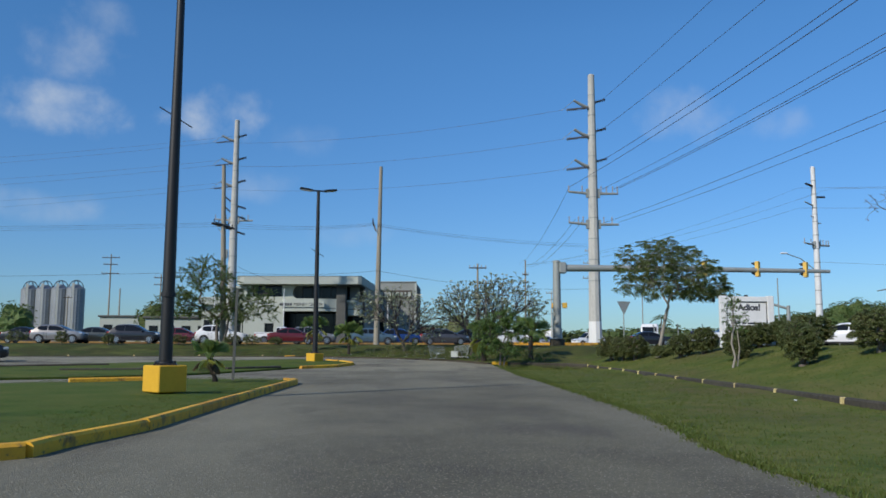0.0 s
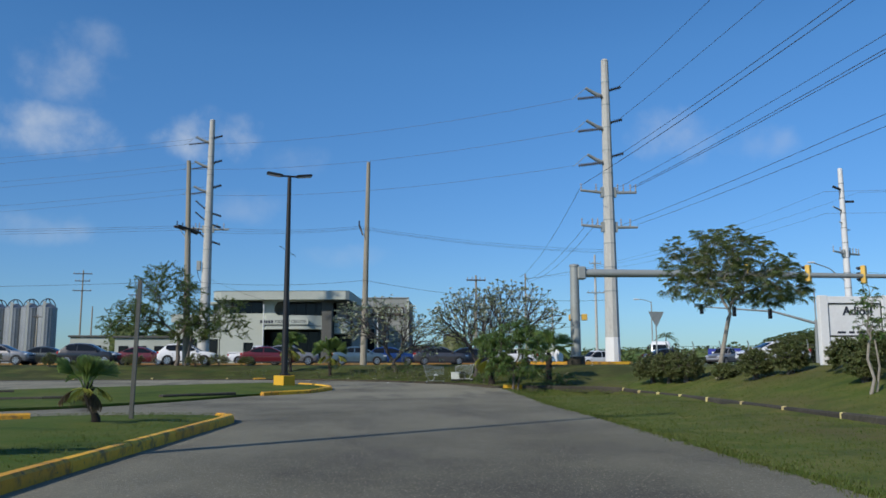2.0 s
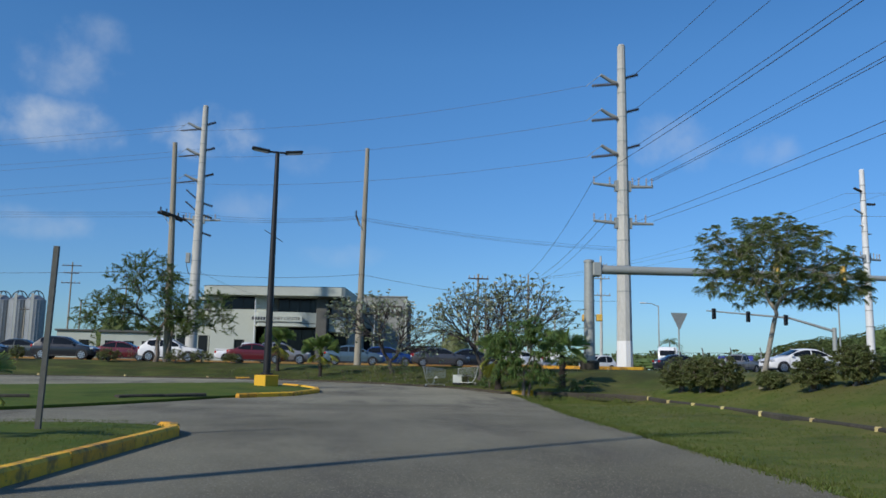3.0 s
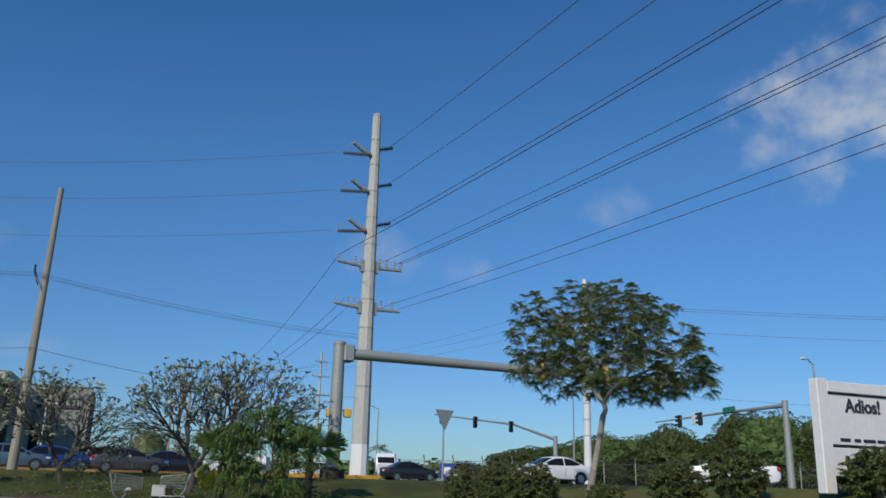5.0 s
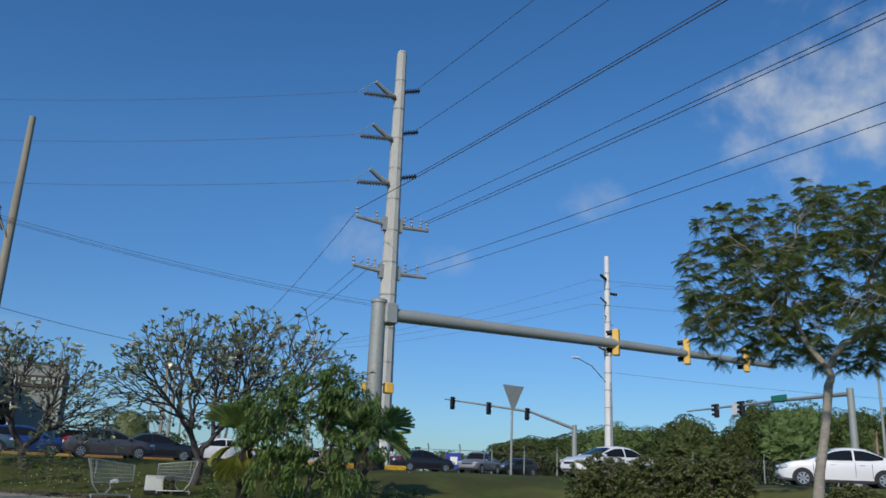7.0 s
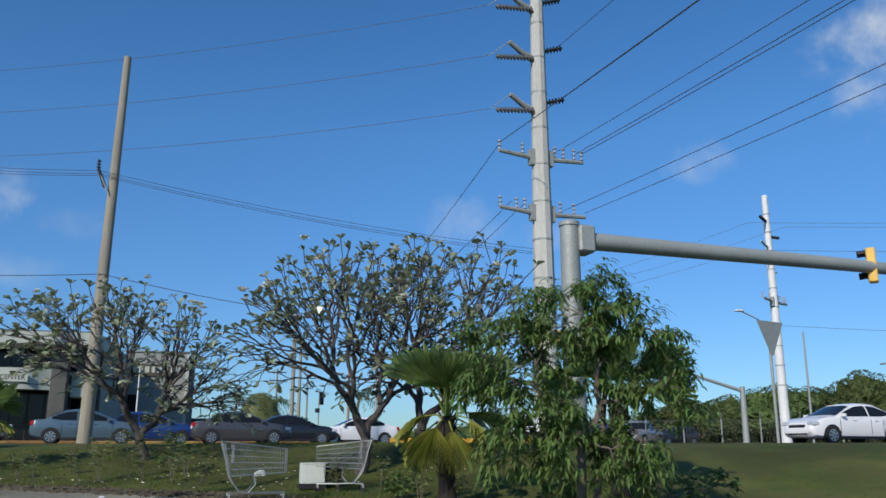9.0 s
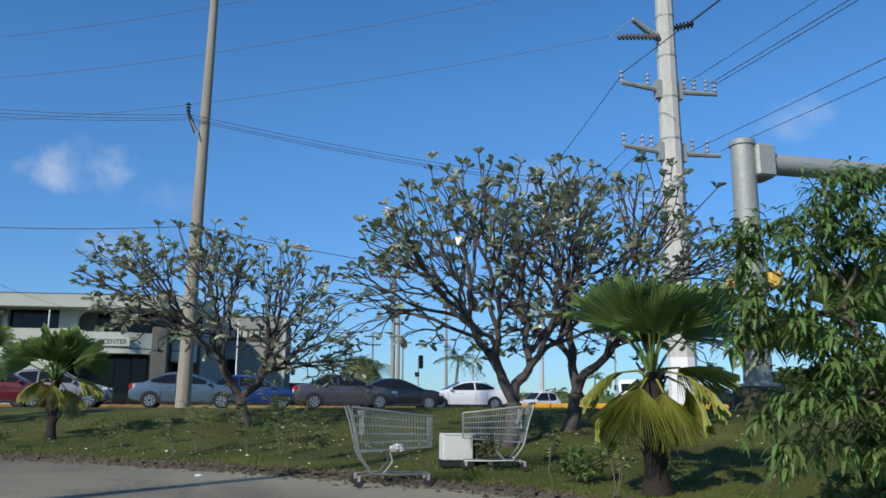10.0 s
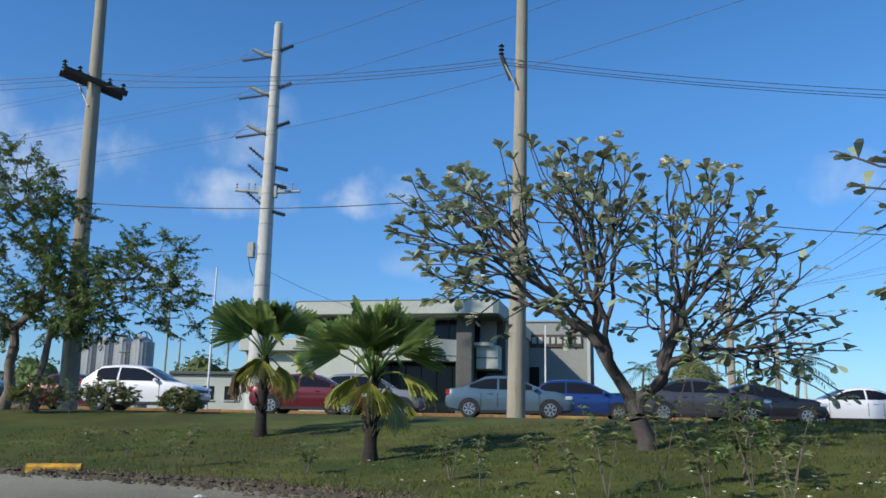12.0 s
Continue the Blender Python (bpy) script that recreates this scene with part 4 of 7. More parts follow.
part("shaft", Shape().tube([(0, 0, 0), (0, 0, 6.6)], [0.07, 0.045], 8), WHITEPAINT, flag)
copy_thing(flag, pose(1.8, 104, BZ))


# ---- vehicles ----
def wheel(parent, x, y, r, w):
    s = 1 if y > 0 else -1
    wh = part("wheel", Shape().tube([(x, y - s * w, r), (x, y - s * 0.02, r), (x, y, r)], [r, r, r - 0.025], 22), TYRE, parent, smooth=True)
    rim = Shape()
    rim.tube([(x, y - s * 0.03, r), (x, y + s * 0.004, r)], [r * 0.68, r * 0.66], 20)
    part("hub_disc", rim, TRIMBLACK, wh)
    spokes = Shape()
    for k in range(7):
        a = 2 * math.pi * k / 7
        spokes.box((x + math.cos(a) * r * 0.34, y + s * 0.012, r + math.sin(a) * r * 0.34), (r * 0.62, 0.02, r * 0.2), Matrix.Rotation(-a, 3, "Y"))
    spokes.tube([(x, y, r), (x, y + s * 0.02, r)], r * 0.16, 10)
    part("rim", spokes, RIM, wh)
    ring = Shape()
    n = 20
    ring.loft([[(x + math.cos(2 * math.pi * k / n) * q, y + s * 0.012, r + math.sin(2 * math.pi * k / n) * q) for k in range(n)] for q in (r * 0.6, r * 0.68)], caps=False)
    part("rim_ring", ring, RIM, wh)
    return wh


def car(name, m, colour, label, length=4.45, height=1.45, width=1.75, clearance=0.2, belt=0.92, hood=0.84, deck=0.93, glass=(0.30, 0.40, 0.74, 0.90), wheel_r=0.31,
        rear_wheel=0.19, front_wheel=0.815, bed=None, category="car", rear_post=0.2, rear_kick=0.04):
    """A car pointing along +x. glass: where, as parts of the length from the rear, the rear window starts at the belt, meets the roof, the roof ends, and the windscreen ends."""
    top = thing(name, m, label, category, "cars on the street")
    L, W = length, width / 2
    xr = lambda t: (t - 0.5) * L
    body_mat = PAINT[colour]
    d0, d1, g2, g3 = glass
    stations = sorted({i / 44 for i in range(45)} | {0.008, 0.018, 0.03, 0.97, 0.985, 0.994} | set(glass))
    keys = [(0, deck - 0.34), (0.008, deck - 0.12), (0.03, deck - 0.01), (max(d0, 0.045), max(deck, belt) + 0.03), (d1, height - 0.05), (d1 + (g2 - d1) * 0.35, height), (d1 + (g2 - d1) * 0.7, height - 0.005),
            (g2, height - 0.05), (g3, belt + 0.01), (g3 + (1 - g3) * 0.5, (belt + hood) / 2), (0.945, hood - 0.07), (0.98, hood - 0.17), (1, hood - 0.34)]
    tops = list(np.interp(stations, [k for k, _ in keys], [v for _, v in keys]))
    for _ in range(2):  # round the line off
        tops = [tops[0]] + [(a + 2 * b + c) / 4 for a, b, c in zip(tops, tops[1:], tops[2:])] + [tops[-1]]
    roof_z = lambda t: float(np.interp(t, stations, tops))
    belt_z = lambda t: min(belt + 0.05 * (0.4 - t), roof_z(t) - 0.015)
    half_w = lambda t: W * float(np.interp(t, (0, 0.012, 0.05, 0.18, 0.75, 0.9, 0.965, 1), (0.80, 0.90, 0.96, 1, 1, 0.965, 0.88, 0.72)))
    floor_z = lambda t: clearance - 0.2 + float(np.interp(t, (0, 0.03, 0.12, 0.88, 0.97, 1), (0.42, 0.29, 0.2, 0.2, 0.25, 0.38)))

    def shoulder(t):
        """How much of a cabin stands at t, and the half width of the roof there."""
        k = max(0.0, min(1.0, (roof_z(t) - belt_z(t)) / (height - belt)))
        return k, half_w(t) * (0.93 - 0.24 * k)

    def side_at(t, f, out=0.0):
        """A point on the cabin's side, f of the way from the belt to the roof's edge."""
        k, wr = shoulder(t)
        z0, z1 = belt_z(t), roof_z(t) - 0.05 * k
        w = half_w(t) * 0.935
        return w + (wr - w) * f + 0.035 * k * f * (1 - f) * 4 * 0.6 + out, z0 + (z1 - z0) * f

    rings = []
    for t in stations:
        zb, bl, zt = floor_z(t), belt_z(t), roof_z(t)
        ww = half_w(t)
        k, wr = shoulder(t)
        half = [(ww * 0.84, zb), (ww * 0.965, zb + 0.07), (ww * 0.995, zb + (bl - zb) * 0.35), (ww, zb + (bl - zb) * 0.62), (ww * 0.985, bl - (bl - zb) * 0.12), side_at(t, 0), side_at(t, 0.5), side_at(t, 1), (wr * 0.87, zt - 0.008), (wr * 0.45, zt + 0.018)]
        rings.append([(xr(t), y, z) for y, z in half] + [(xr(t), -y, z) for y, z in half[::-1]])
    part("body", Shape().loft(rings), body_mat, top, smooth=True)

    def glass_sheet(name, grid):
        q = Shape()
        n = len(grid[0])
        q.add([p for row in grid for p in row], [(a * n + b, a * n + b + 1, (a + 1) * n + b + 1, (a + 1) * n + b) for a in range(len(grid) - 1) for b in range(n - 1)])
        part(name, q, CARGLASS, top, smooth=True)

    def screen(name, t0, t1, push):
        grid = []
        for i in range(6):
            t = t0 + (t1 - t0) * i / 5
            _, wr = shoulder(t)
            z = roof_z(t)
            grid.append([(xr(t) + push, wr * q, z + h + 0.012) for q, h in ((-0.93, -0.022), (-0.85, -0.008), (-0.45, 0.018), (0, 0.02), (0.45, 0.018), (0.85, -0.008), (0.93, -0.022))])
        glass_sheet(name, grid)

    screen("windscreen", g2 + (g3 - g2) * 0.12, g3 - (g3 - g2) * 0.1, 0.012)
    screen("rear_window", d0 + (d1 - d0) * 0.22, d1 - (d1 - d0) * 0.12, -0.012)
    t_mid = (g2 + d1) / 2 - 0.01
    mid_t = xr(t_mid)
    for s in (-1, 1):
        for t0, t1 in ((t_mid + 0.008, g3 - 0.045), (max(d0 + rear_post / L, 0.06), t_mid - 0.008)):
            grid = []
            for i in range(8):
                t = t0 + (t1 - t0) * i / 7
                room = side_at(t, 1)[1] - side_at(t, 0)[1]
                if room < 0.12:
                    continue
                lo = (0.035 + (rear_kick * max(0, 1 - i / 3) if t1 < t_mid else 0)) / room
                grid.append([(xr(t), s * y, z) for y, z in (side_at(t, f, 0.007) for f in (lo, lo + (0.9 - lo) * 0.33, lo + (0.9 - lo) * 0.66, 0.9))])
            if len(grid) > 1:
                glass_sheet("side_window", grid)
        part("wing_mirror", Shape().chamfer_box((xr(g3) - 0.3, s * (W * 0.97 + 0.06), belt + 0.06), (0.14, 0.2, 0.13), 0.03), body_mat, top)
        for t in (rear_wheel, front_wheel):
            arch = Shape()
            n = 18
            rr = wheel_r + 0.065
            yy = s * (W * 1.003 + 0.004)
            outer = [(xr(t) + rr * math.cos(math.pi * k / n * 1.16 - 0.25), yy, wheel_r + rr * math.sin(math.pi * k / n * 1.16 - 0.25)) for k in range(n + 1)]
            inner = [(p[0], s * W * 0.8, p[2]) for p in outer]
            arch.loft([inner, outer], caps=True)
            part("wheel_arch", arch, SIGNALBLACK, top)
            wheel(top, xr(t), s * (W + 0.012), wheel_r, 0.2)
        part("door_handle", Shape().chamfer_box((mid_t - 0.28, s * (W * 0.992 + 0.012), belt - 0.12), (0.17, 0.03, 0.03), 0.01), body_mat, top)
        part("door_handle", Shape().chamfer_box((mid_t + 0.72, s * (W * 0.992 + 0.012), belt - 0.12), (0.17, 0.03, 0.03), 0.01), body_mat, top)
        for x in (mid_t - 0.02, xr(g3) - 0.16, xr(max(d0, rear_wheel + 0.09))):
            part("door_gap", Shape().box((x, s * W * 1.0, belt * 0.66), (0.012, 0.012, belt * 0.5)), SIGNALBLACK, top)
        part("sill_trim", Shape().box((0, s * W * 0.965, clearance + 0.03), (L * 0.46, 0.05, 0.1)), TRIMBLACK, top)
        part("headlight", Shape().chamfer_box((xr(0.955), s * W * 0.72, hood - 0.17), (0.30, 0.36, 0.15), 0.04), LAMPCLEAR, top)
        part("tail_light", Shape().chamfer_box((xr(0.022), s * W * 0.76, deck - 0.14), (0.17, 0.3, 0.2), 0.03), LAMPRED, top)
    part("grille", Shape().chamfer_box((xr(0.992), 0, hood - 0.26), (0.06, W * 0.9, 0.12), 0.015), TRIMBLACK, top)
    part("front_bumper_vent", Shape().chamfer_box((xr(0.994), 0, clearance + 0.2), (0.05, W * 1.1, 0.14), 0.02), TRIMBLACK, top)
    part("rear_bumper_trim", Shape().chamfer_box((xr(0.004), 0, clearance + 0.2), (0.06, W * 1.3, 0.1), 0.02), TRIMBLACK, top)
    part("number_plate", Shape().box((xr(0.004), 0, deck - 0.24), (0.05, 0.34, 0.13)), WHITEPAINT, top)
    if bed:
        part("cargo_bed", Shape().box((xr(bed / 2 + 0.01), 0, belt + 0.035), (L * bed, W * 1.7, 0.07)), TRIMBLACK, top, "open dark cargo bed")
        for s in (-1, 1):
            part("bed_side", Shape().chamfer_box((xr(bed / 2 + 0.01), s * W * 0.9, belt + 0.06), (L * bed, 0.1, 0.14), 0.02), body_mat, top)
        part("tailgate", Shape().chamfer_box((xr(0.02), 0, belt + 0.04), (0.08, W * 1.75, 0.16), 0.02), body_mat, top)
    return top


SZ = STREET_Z + 0.014
SEDAN = dict(length=4.45, height=1.46, width=1.74, belt=0.95, hood=0.88, deck=1.0, glass=(0.13, 0.30, 0.545, 0.765), rear_post=0.26)
SUV = dict(length=4.45, height=1.66, width=1.86, belt=1.05, hood=1.0, deck=1.08, clearance=0.26, glass=(0.05, 0.17, 0.53, 0.74), wheel_r=0.36, rear_post=0.45, rear_kick=0.12)
HATCH = dict(length=4.2, height=1.5, width=1.75, belt=0.96, deck=0.98, hood=0.9, glass=(0.05, 0.18, 0.54, 0.77), wheel_r=0.31, rear_post=0.3, rear_kick=0.07)
PICKUP = dict(length=5.2, height=1.75, width=1.85, belt=1.05, hood=1.02, deck=1.02, clearance=0.3, glass=(0.40, 0.42, 0.60, 0.72), wheel_r=0.38, bed=0.38, rear_wheel=0.2, rear_post=0.12)
COMPACT_TRUCK = dict(PICKUP, length=4.9)
car("sedan", pose(-0.05, 75.6, SZ), "steelblue", "steel-blue four-door sedan waiting behind the wooden pole", **SEDAN)
car("hatchback", pose(2.65, 78.6, SZ), "blue", "bright blue hatchback in the next lane", **HATCH)
car("sedan", pose(6.5, 75.5, SZ), "charcoal", "charcoal grey coupe-roofed sedan queueing on the street", **SEDAN)
car("sedan", pose(9.4, 78.8, SZ), "black", "black sedan queueing in the next lane", **SEDAN)
car("sport_utility_car", pose(-13.45, 75.5, SZ), "white", "white compact sport utility car passing the leafy tree", **SUV)
car("sedan", pose(-17.6, 78.2, SZ), "red", "red sedan in the far lane", **SEDAN)
car("sedan", pose(-31.5, 79.0, SZ), "black", "black sedan on the street", **SEDAN)
car("sport_utility_car", pose(-20.9, 75.4, SZ), "black", "black sport utility car on the street", **SUV)
car("sedan", pose(-24.6, 77.2, SZ), "green", "dark green sedan on the street", **SEDAN)
car("sport_utility_car", pose(-27.1, 74.6, SZ), "silver", "silver grey estate car on the street", **dict(SUV, height=1.58))
car("sedan", pose(-7.2, 75.9, SZ), "red", "dark red sedan behind the fan palms", **SEDAN)
car("sport_utility_car", pose(-5.7, 79.2, SZ), "silver", "silver sport utility car behind the fan palms", **SUV)
car("pickup_truck", pose(-9.2, 84.6, SZ), "white", "white pickup truck parked before the grey building", **PICKUP)
car("sedan", pose(13.1, 80.2, SZ, 0, 0, 180), "white", "white sedan crossing on the main street", **SEDAN)
car("sedan", pose(26.6, 60.0, SZ, 0, 0, 180), "white", "white sedan turning at the junction", **SEDAN)
car("sedan", pose(29.7, 50.1, SZ, 0, 0, 137), "white", "white sedan driving along the side street", **SEDAN)
car("pickup_truck", pose(36, 88, SZ, 0, 0, 215), "silver", "silver grey pickup truck on the side street", **COMPACT_TRUCK)
car("sport_utility_car", pose(45.5, 97.5, SZ, 0, 0, 185), "black", "dark blue-black sport utility car at the junction", **SUV)
car("van", pose(31, 118, SZ, 0, 0, 200), "white", "far white van on the side street", **dict(SUV, height=2.0, length=4.9))
car("sedan", pose(27, 128, SZ, 0, 0, 250), "silver", "far silver car on the side street", **SEDAN)
car("sedan", pose(-21.5, 60.0 - 14.2, lot_z(0, 45.8) + 0.014, 0, 0, 30), "black", "black car on the car park lane", **HATCH)

# white tractor unit
truck = thing("tractor_truck", pose(38.1, 112, SZ, 0, 0, 250), "white bonneted tractor truck turning into the side street", "truck")
part("chassis", Shape().chamfer_box((-1.2, 0, 0.85), (6.4, 0.9, 0.3), 0.04), TRIMBLACK, truck)
cab = part("cab", Shape().loft([[(x, y * w, z) for y, z in ((1.15, 0.9), (1.2, 1.6), (1.18, zt - 0.25), (1.0, zt), (-1.0, zt), (-1.18, zt - 0.25), (-1.2, 1.6), (-1.15, 0.9))] for x, zt, w in ((-1.6, 3.0, 0.97), (-1.2, 3.15, 1), (0.35, 3.05, 1), (0.75, 2.6, 0.97), (1.0, 1.95, 0.95))]), PAINT["white"], truck, smooth=True)
part("bonnet", Shape().loft([[(x, y * w, z) for y, z in ((1.1, 0.7), (1.12, 1.2), (0.95, zt), (-0.95, zt), (-1.12, 1.2), (-1.1, 0.7))] for x, zt, w in ((0.95, 1.85, 0.98), (1.9, 1.7, 0.92), (2.35, 1.5, 0.85))]), PAINT["white"], truck, smooth=True)
part("windscreen", Shape().add([(1.0, -0.95, 1.98), (1.0, 0.95, 1.98), (0.74, 0.95, 2.62), (0.74, -0.95, 2.62)], [(0, 1, 2, 3)]), CARGLASS, truck, m=Matrix.Translation((0.03, 0, 0)))
part("grille", Shape().chamfer_box((2.34, 0, 1.1), (0.1, 1.1, 0.62), 0.04), TRIMBLACK, truck)
part("bumper", Shape().chamfer_box((2.35, 0, 0.58), (0.3, 2.3, 0.32), 0.06), PAINT["silver"], truck)
for s in (-1, 1):
    part("headlight", Shape().chamfer_box((2.22, s * 0.82, 1.05), (0.16, 0.34, 0.22), 0.04), LAMPCLEAR, truck)
    part("side_window", Shape().box((0.0, s * 1.185, 2.25), (0.9, 0.04, 0.6)), CARGLASS, truck)
    part("wing_mirror", Shape().chamfer_box((1.05, s * 1.5, 2.25), (0.12, 0.22, 0.5), 0.03), TRIMBLACK, truck)
    part("fuel_tank", Shape().tube([(-1.4, s * 0.95, 0.75), (-0.2, s * 0.95, 0.75)], 0.3, 12), RIM, truck, smooth=True)
    for x in (1.55, -2.6, -3.7):
        wheel(truck, x, s * 1.16, 0.5, 0.3)


car("sedan", pose(27.9, 82, SZ), "black", "dark blue-black sedan nosing out behind the bushy tree", **SEDAN)


# ---- trees and plants ----
def split_two(pts, rng):
    a = pts[rng.randrange(len(pts))]
    b = max(pts, key=lambda p: (p - a).length)
    for _ in range(4):
        ga = [p for p in pts if (p - a).length <= (p - b).length]
        gb = [p for p in pts if (p - a).length > (p - b).length]
        if not ga or not gb:
            break
        a = sum(ga, Vector()) / len(ga)
        b = sum(gb, Vector()) / len(gb)
    if not ga or not gb:
        k = len(pts) // 2
        return pts[:k], pts[k:]
    return ga, gb


def limbs(start, heading, targets, r_tip, power, rng, reach=0.42, wiggle=0.12, lift=0.15, first=0.35, spread=1.0):
    """Branches that fork until each target has its own twig. Returns the tube paths and the twig ends with their headings."""
    paths, ends = [], []
    total, made = len(targets), 0
    todo = [(start, heading, targets, first, 0)]
    while todo:
        p, d, ts, f, limb = todo.pop()
        n = len(ts)
        if limb == 0 and n <= total * 0.3:
            made += 1
            limb = made
        c = sum(ts, Vector()) / n
        gap = c - p
        length = gap.length
        f = f * (spread if n > total * 0.06 else 1.0)
        goal = c if n == 1 else p + gap * f + Vector((0, 0, length * lift * (0.3 if n > 3 else 0.1)))
        bend = Vector((rng.uniform(-1, 1), rng.uniform(-1, 1), rng.uniform(-0.6, 0.6))) * (goal - p).length * wiggle
        mid = p.lerp(goal, 0.5) + d * (goal - p).length * 0.12 + bend
        r0 = r_tip * n ** power
        r1 = r_tip * max(1, n * 0.75) ** power
        q1 = p.lerp(mid, 0.55) + (mid - p.lerp(goal, 0.5)) * 0.2
        paths.append(([p, q1, mid, mid.lerp(goal, 0.55) + bend * 0.12, goal], [r0, r0 * 0.97 + r1 * 0.03, (r0 + r1) / 2, r1, r1], limb))
        d2 = (goal - mid).normalized() if (goal - mid).length > 1e-6 else d
        if n == 1:
            ends.append((goal, d2))
        else:
            for g in split_two(ts, rng):
                todo.append((goal, d2, g, reach, limb))
    return paths, ends


def wood(paths, limb, fine=0.02):
    s = Shape()
    for pts, rad, which in paths:
        if which != limb:
            continue
        if rad[0] < fine:
            s.tube([pts[0], pts[2], pts[4]], [rad[0], rad[2], rad[4]], 4, caps=False)
        else:
            s.tube(pts, rad, 8 if rad[0] > 0.05 else 6, caps=False)
    return s


def leaf(s, base, way, length, width, droop, rng, fold=0.25):
    """A folded leaf of two halves, broadest past the middle, bent downwards."""
    way = way.normalized()
    sidev = way.cross(Vector((0, 0, 1)))
    sidev = sidev.normalized() if sidev.length > 1e-3 else Vector((1, 0, 0))
    roll = rng.uniform(-0.6, 0.6)
    up = sidev.cross(way)
    sidev, up = sidev * math.cos(roll) + up * math.sin(roll), up * math.cos(roll) - sidev * math.sin(roll)
    m = base + way * length * 0.55 - Vector((0, 0, droop * length * 0.3))
    t = base + way * length - Vector((0, 0, droop * length))
    l = m + sidev * width / 2 + up * width * fold
    r = m - sidev * width / 2 + up * width * fold
    k = len(s.v)
    s.v.extend((tuple(base), tuple(l), tuple(m), tuple(r), tuple(t)))
    s.f.extend(((k, k + 2, k + 1), (k, k + 3, k + 2), (k + 1, k + 2, k + 4), (k + 2, k + 3, k + 4)))


def paddle(s, base, way, length, width, droop, rng):
    """A blunt paddle-shaped leaf, broadest near its rounded end."""
    way = way.normalized()
    sidev = way.cross(Vector((0, 0, 1)))
    sidev = sidev.normalized() if sidev.length > 1e-3 else Vector((1, 0, 0))
    roll = rng.uniform(-0.5, 0.5)
    up = sidev.cross(way)
    sidev, up = sidev * math.cos(roll) + up * math.sin(roll), up * math.cos(roll) - sidev * math.sin(roll)
    k = len(s.v)
    s.v.append(tuple(base))
    for q, w in ((0.4, 0.6), (0.75, 1.0), (0.96, 0.55)):
        c = base + way * length * q - Vector((0, 0, droop * length * q * q))
        s.v.append(tuple(c + sidev * width * w / 2 + up * width * w * 0.18))
        s.v.append(tuple(c - sidev * width * w / 2 + up * width * w * 0.18))
    s.f.extend(((k, k + 2, k + 1), (k + 1, k + 2, k + 4, k + 3), (k + 3, k + 4, k + 6, k + 5)))


def dome(rng, n, centre, rx, ry, rz, low=-0.1, shell=0.7, square=1.0):
    pts = []
    while len(pts) < n:
        v = Vector((rng.gauss(0, 1), rng.gauss(0, 1), rng.gauss(0, 1))).normalized()
        if v.z < low:
            continue
        k = rng.uniform(shell, 1.0) ** 0.6
        lump = 1 + 0.16 * noise.noise(v * 2.3 + Vector(centre))
        pts.append(Vector((centre[0] + v.x * rx * k * lump, centre[1] + v.y * ry * k * lump, centre[2] + math.copysign(abs(v.z) ** square, v.z) * rz * k * lump)))
    return pts


def frangipani(m, label, trunk, crown, r, n, seed, leaf_size=0.2, flowers=10, leaves=(4, 8), skew=0.0, low=-0.12, twig=0.0104, thin=0.0):
    rng = random.Random(seed)
    top = thing("frangipani_tree", m, label, "tree", "frangipani trees")
    base, fork = [Vector(p) for p in trunk]
    tips = dome(rng, n, crown, *r, low=low, shell=0.45, square=0.75)
    for p in tips:
        p.z = min(p.z, crown[2] + r[2] * 0.98) - skew * (p.x - crown[0]) * 0.5
    paths, ends = limbs(fork, (fork - base).normalized(), tips, twig, 0.405, rng, reach=0.30, wiggle=0.15, lift=0.04, first=0.03, spread=0.55)
    r_big = twig * n ** 0.405 * 1.1
    bole = Shape().tube([base - Vector((0, 0, 0.25)), base + Vector((0, 0, 0.02)), base.lerp(fork, 0.35) + Vector((0.03, 0, 0)), base.lerp(fork, 0.75), fork], [r_big * 1.15, r_big * 1.02, r_big * 0.92, r_big * 0.92, r_big * 0.98], 12)
    part("trunk", bole, FRANGBARK, top, smooth=True)
    for limb in sorted({w for _, _, w in paths}):
        part("limb", wood(paths, limb, 0.012), FRANGBARK, top, smooth=True)
    s, fl = Shape(), Shape()
    for p, d in ends:
        bare = 1 - thin * smooth01(0.5 + 0.6 * (p.x - crown[0]) / r[0]) * rng.uniform(0.6, 1.2)
        for _ in range(round(rng.randint(*leaves) * bare)):
            a = rng.uniform(0, 2 * math.pi)
            out = Vector((math.cos(a), math.sin(a), rng.uniform(-0.35, 0.8)))
            paddle(s, p - d * rng.uniform(0, 0.05), d * 0.8 + out, leaf_size * rng.uniform(0.6, 1.05), leaf_size * rng.uniform(0.36, 0.48), rng.uniform(0.0, 0.35), rng)
    part("crown", s, FRANGLEAF, top)
    high = sorted(ends, key=lambda e: -(e[0].z - 0.25 * e[0].x))[:len(ends) * 2 // 3]
    for p, d in rng.sample(high, min(flowers, len(high))):
        c = p + d * 0.1 + Vector((0, 0, 0.09))
        for j in range(5):
            o = c + Vector((rng.uniform(-0.06, 0.06), rng.uniform(-0.06, 0.06), rng.uniform(-0.02, 0.06)))
            for k in range(5):
                a = k * 1.257 + j
                leaf(fl, o, Vector((math.cos(a), math.sin(a), 0.45)), 0.09, 0.065, 0.1, rng)
    if flowers:
        part("blossom", fl, PETAL, top, "white blossom")
    return top


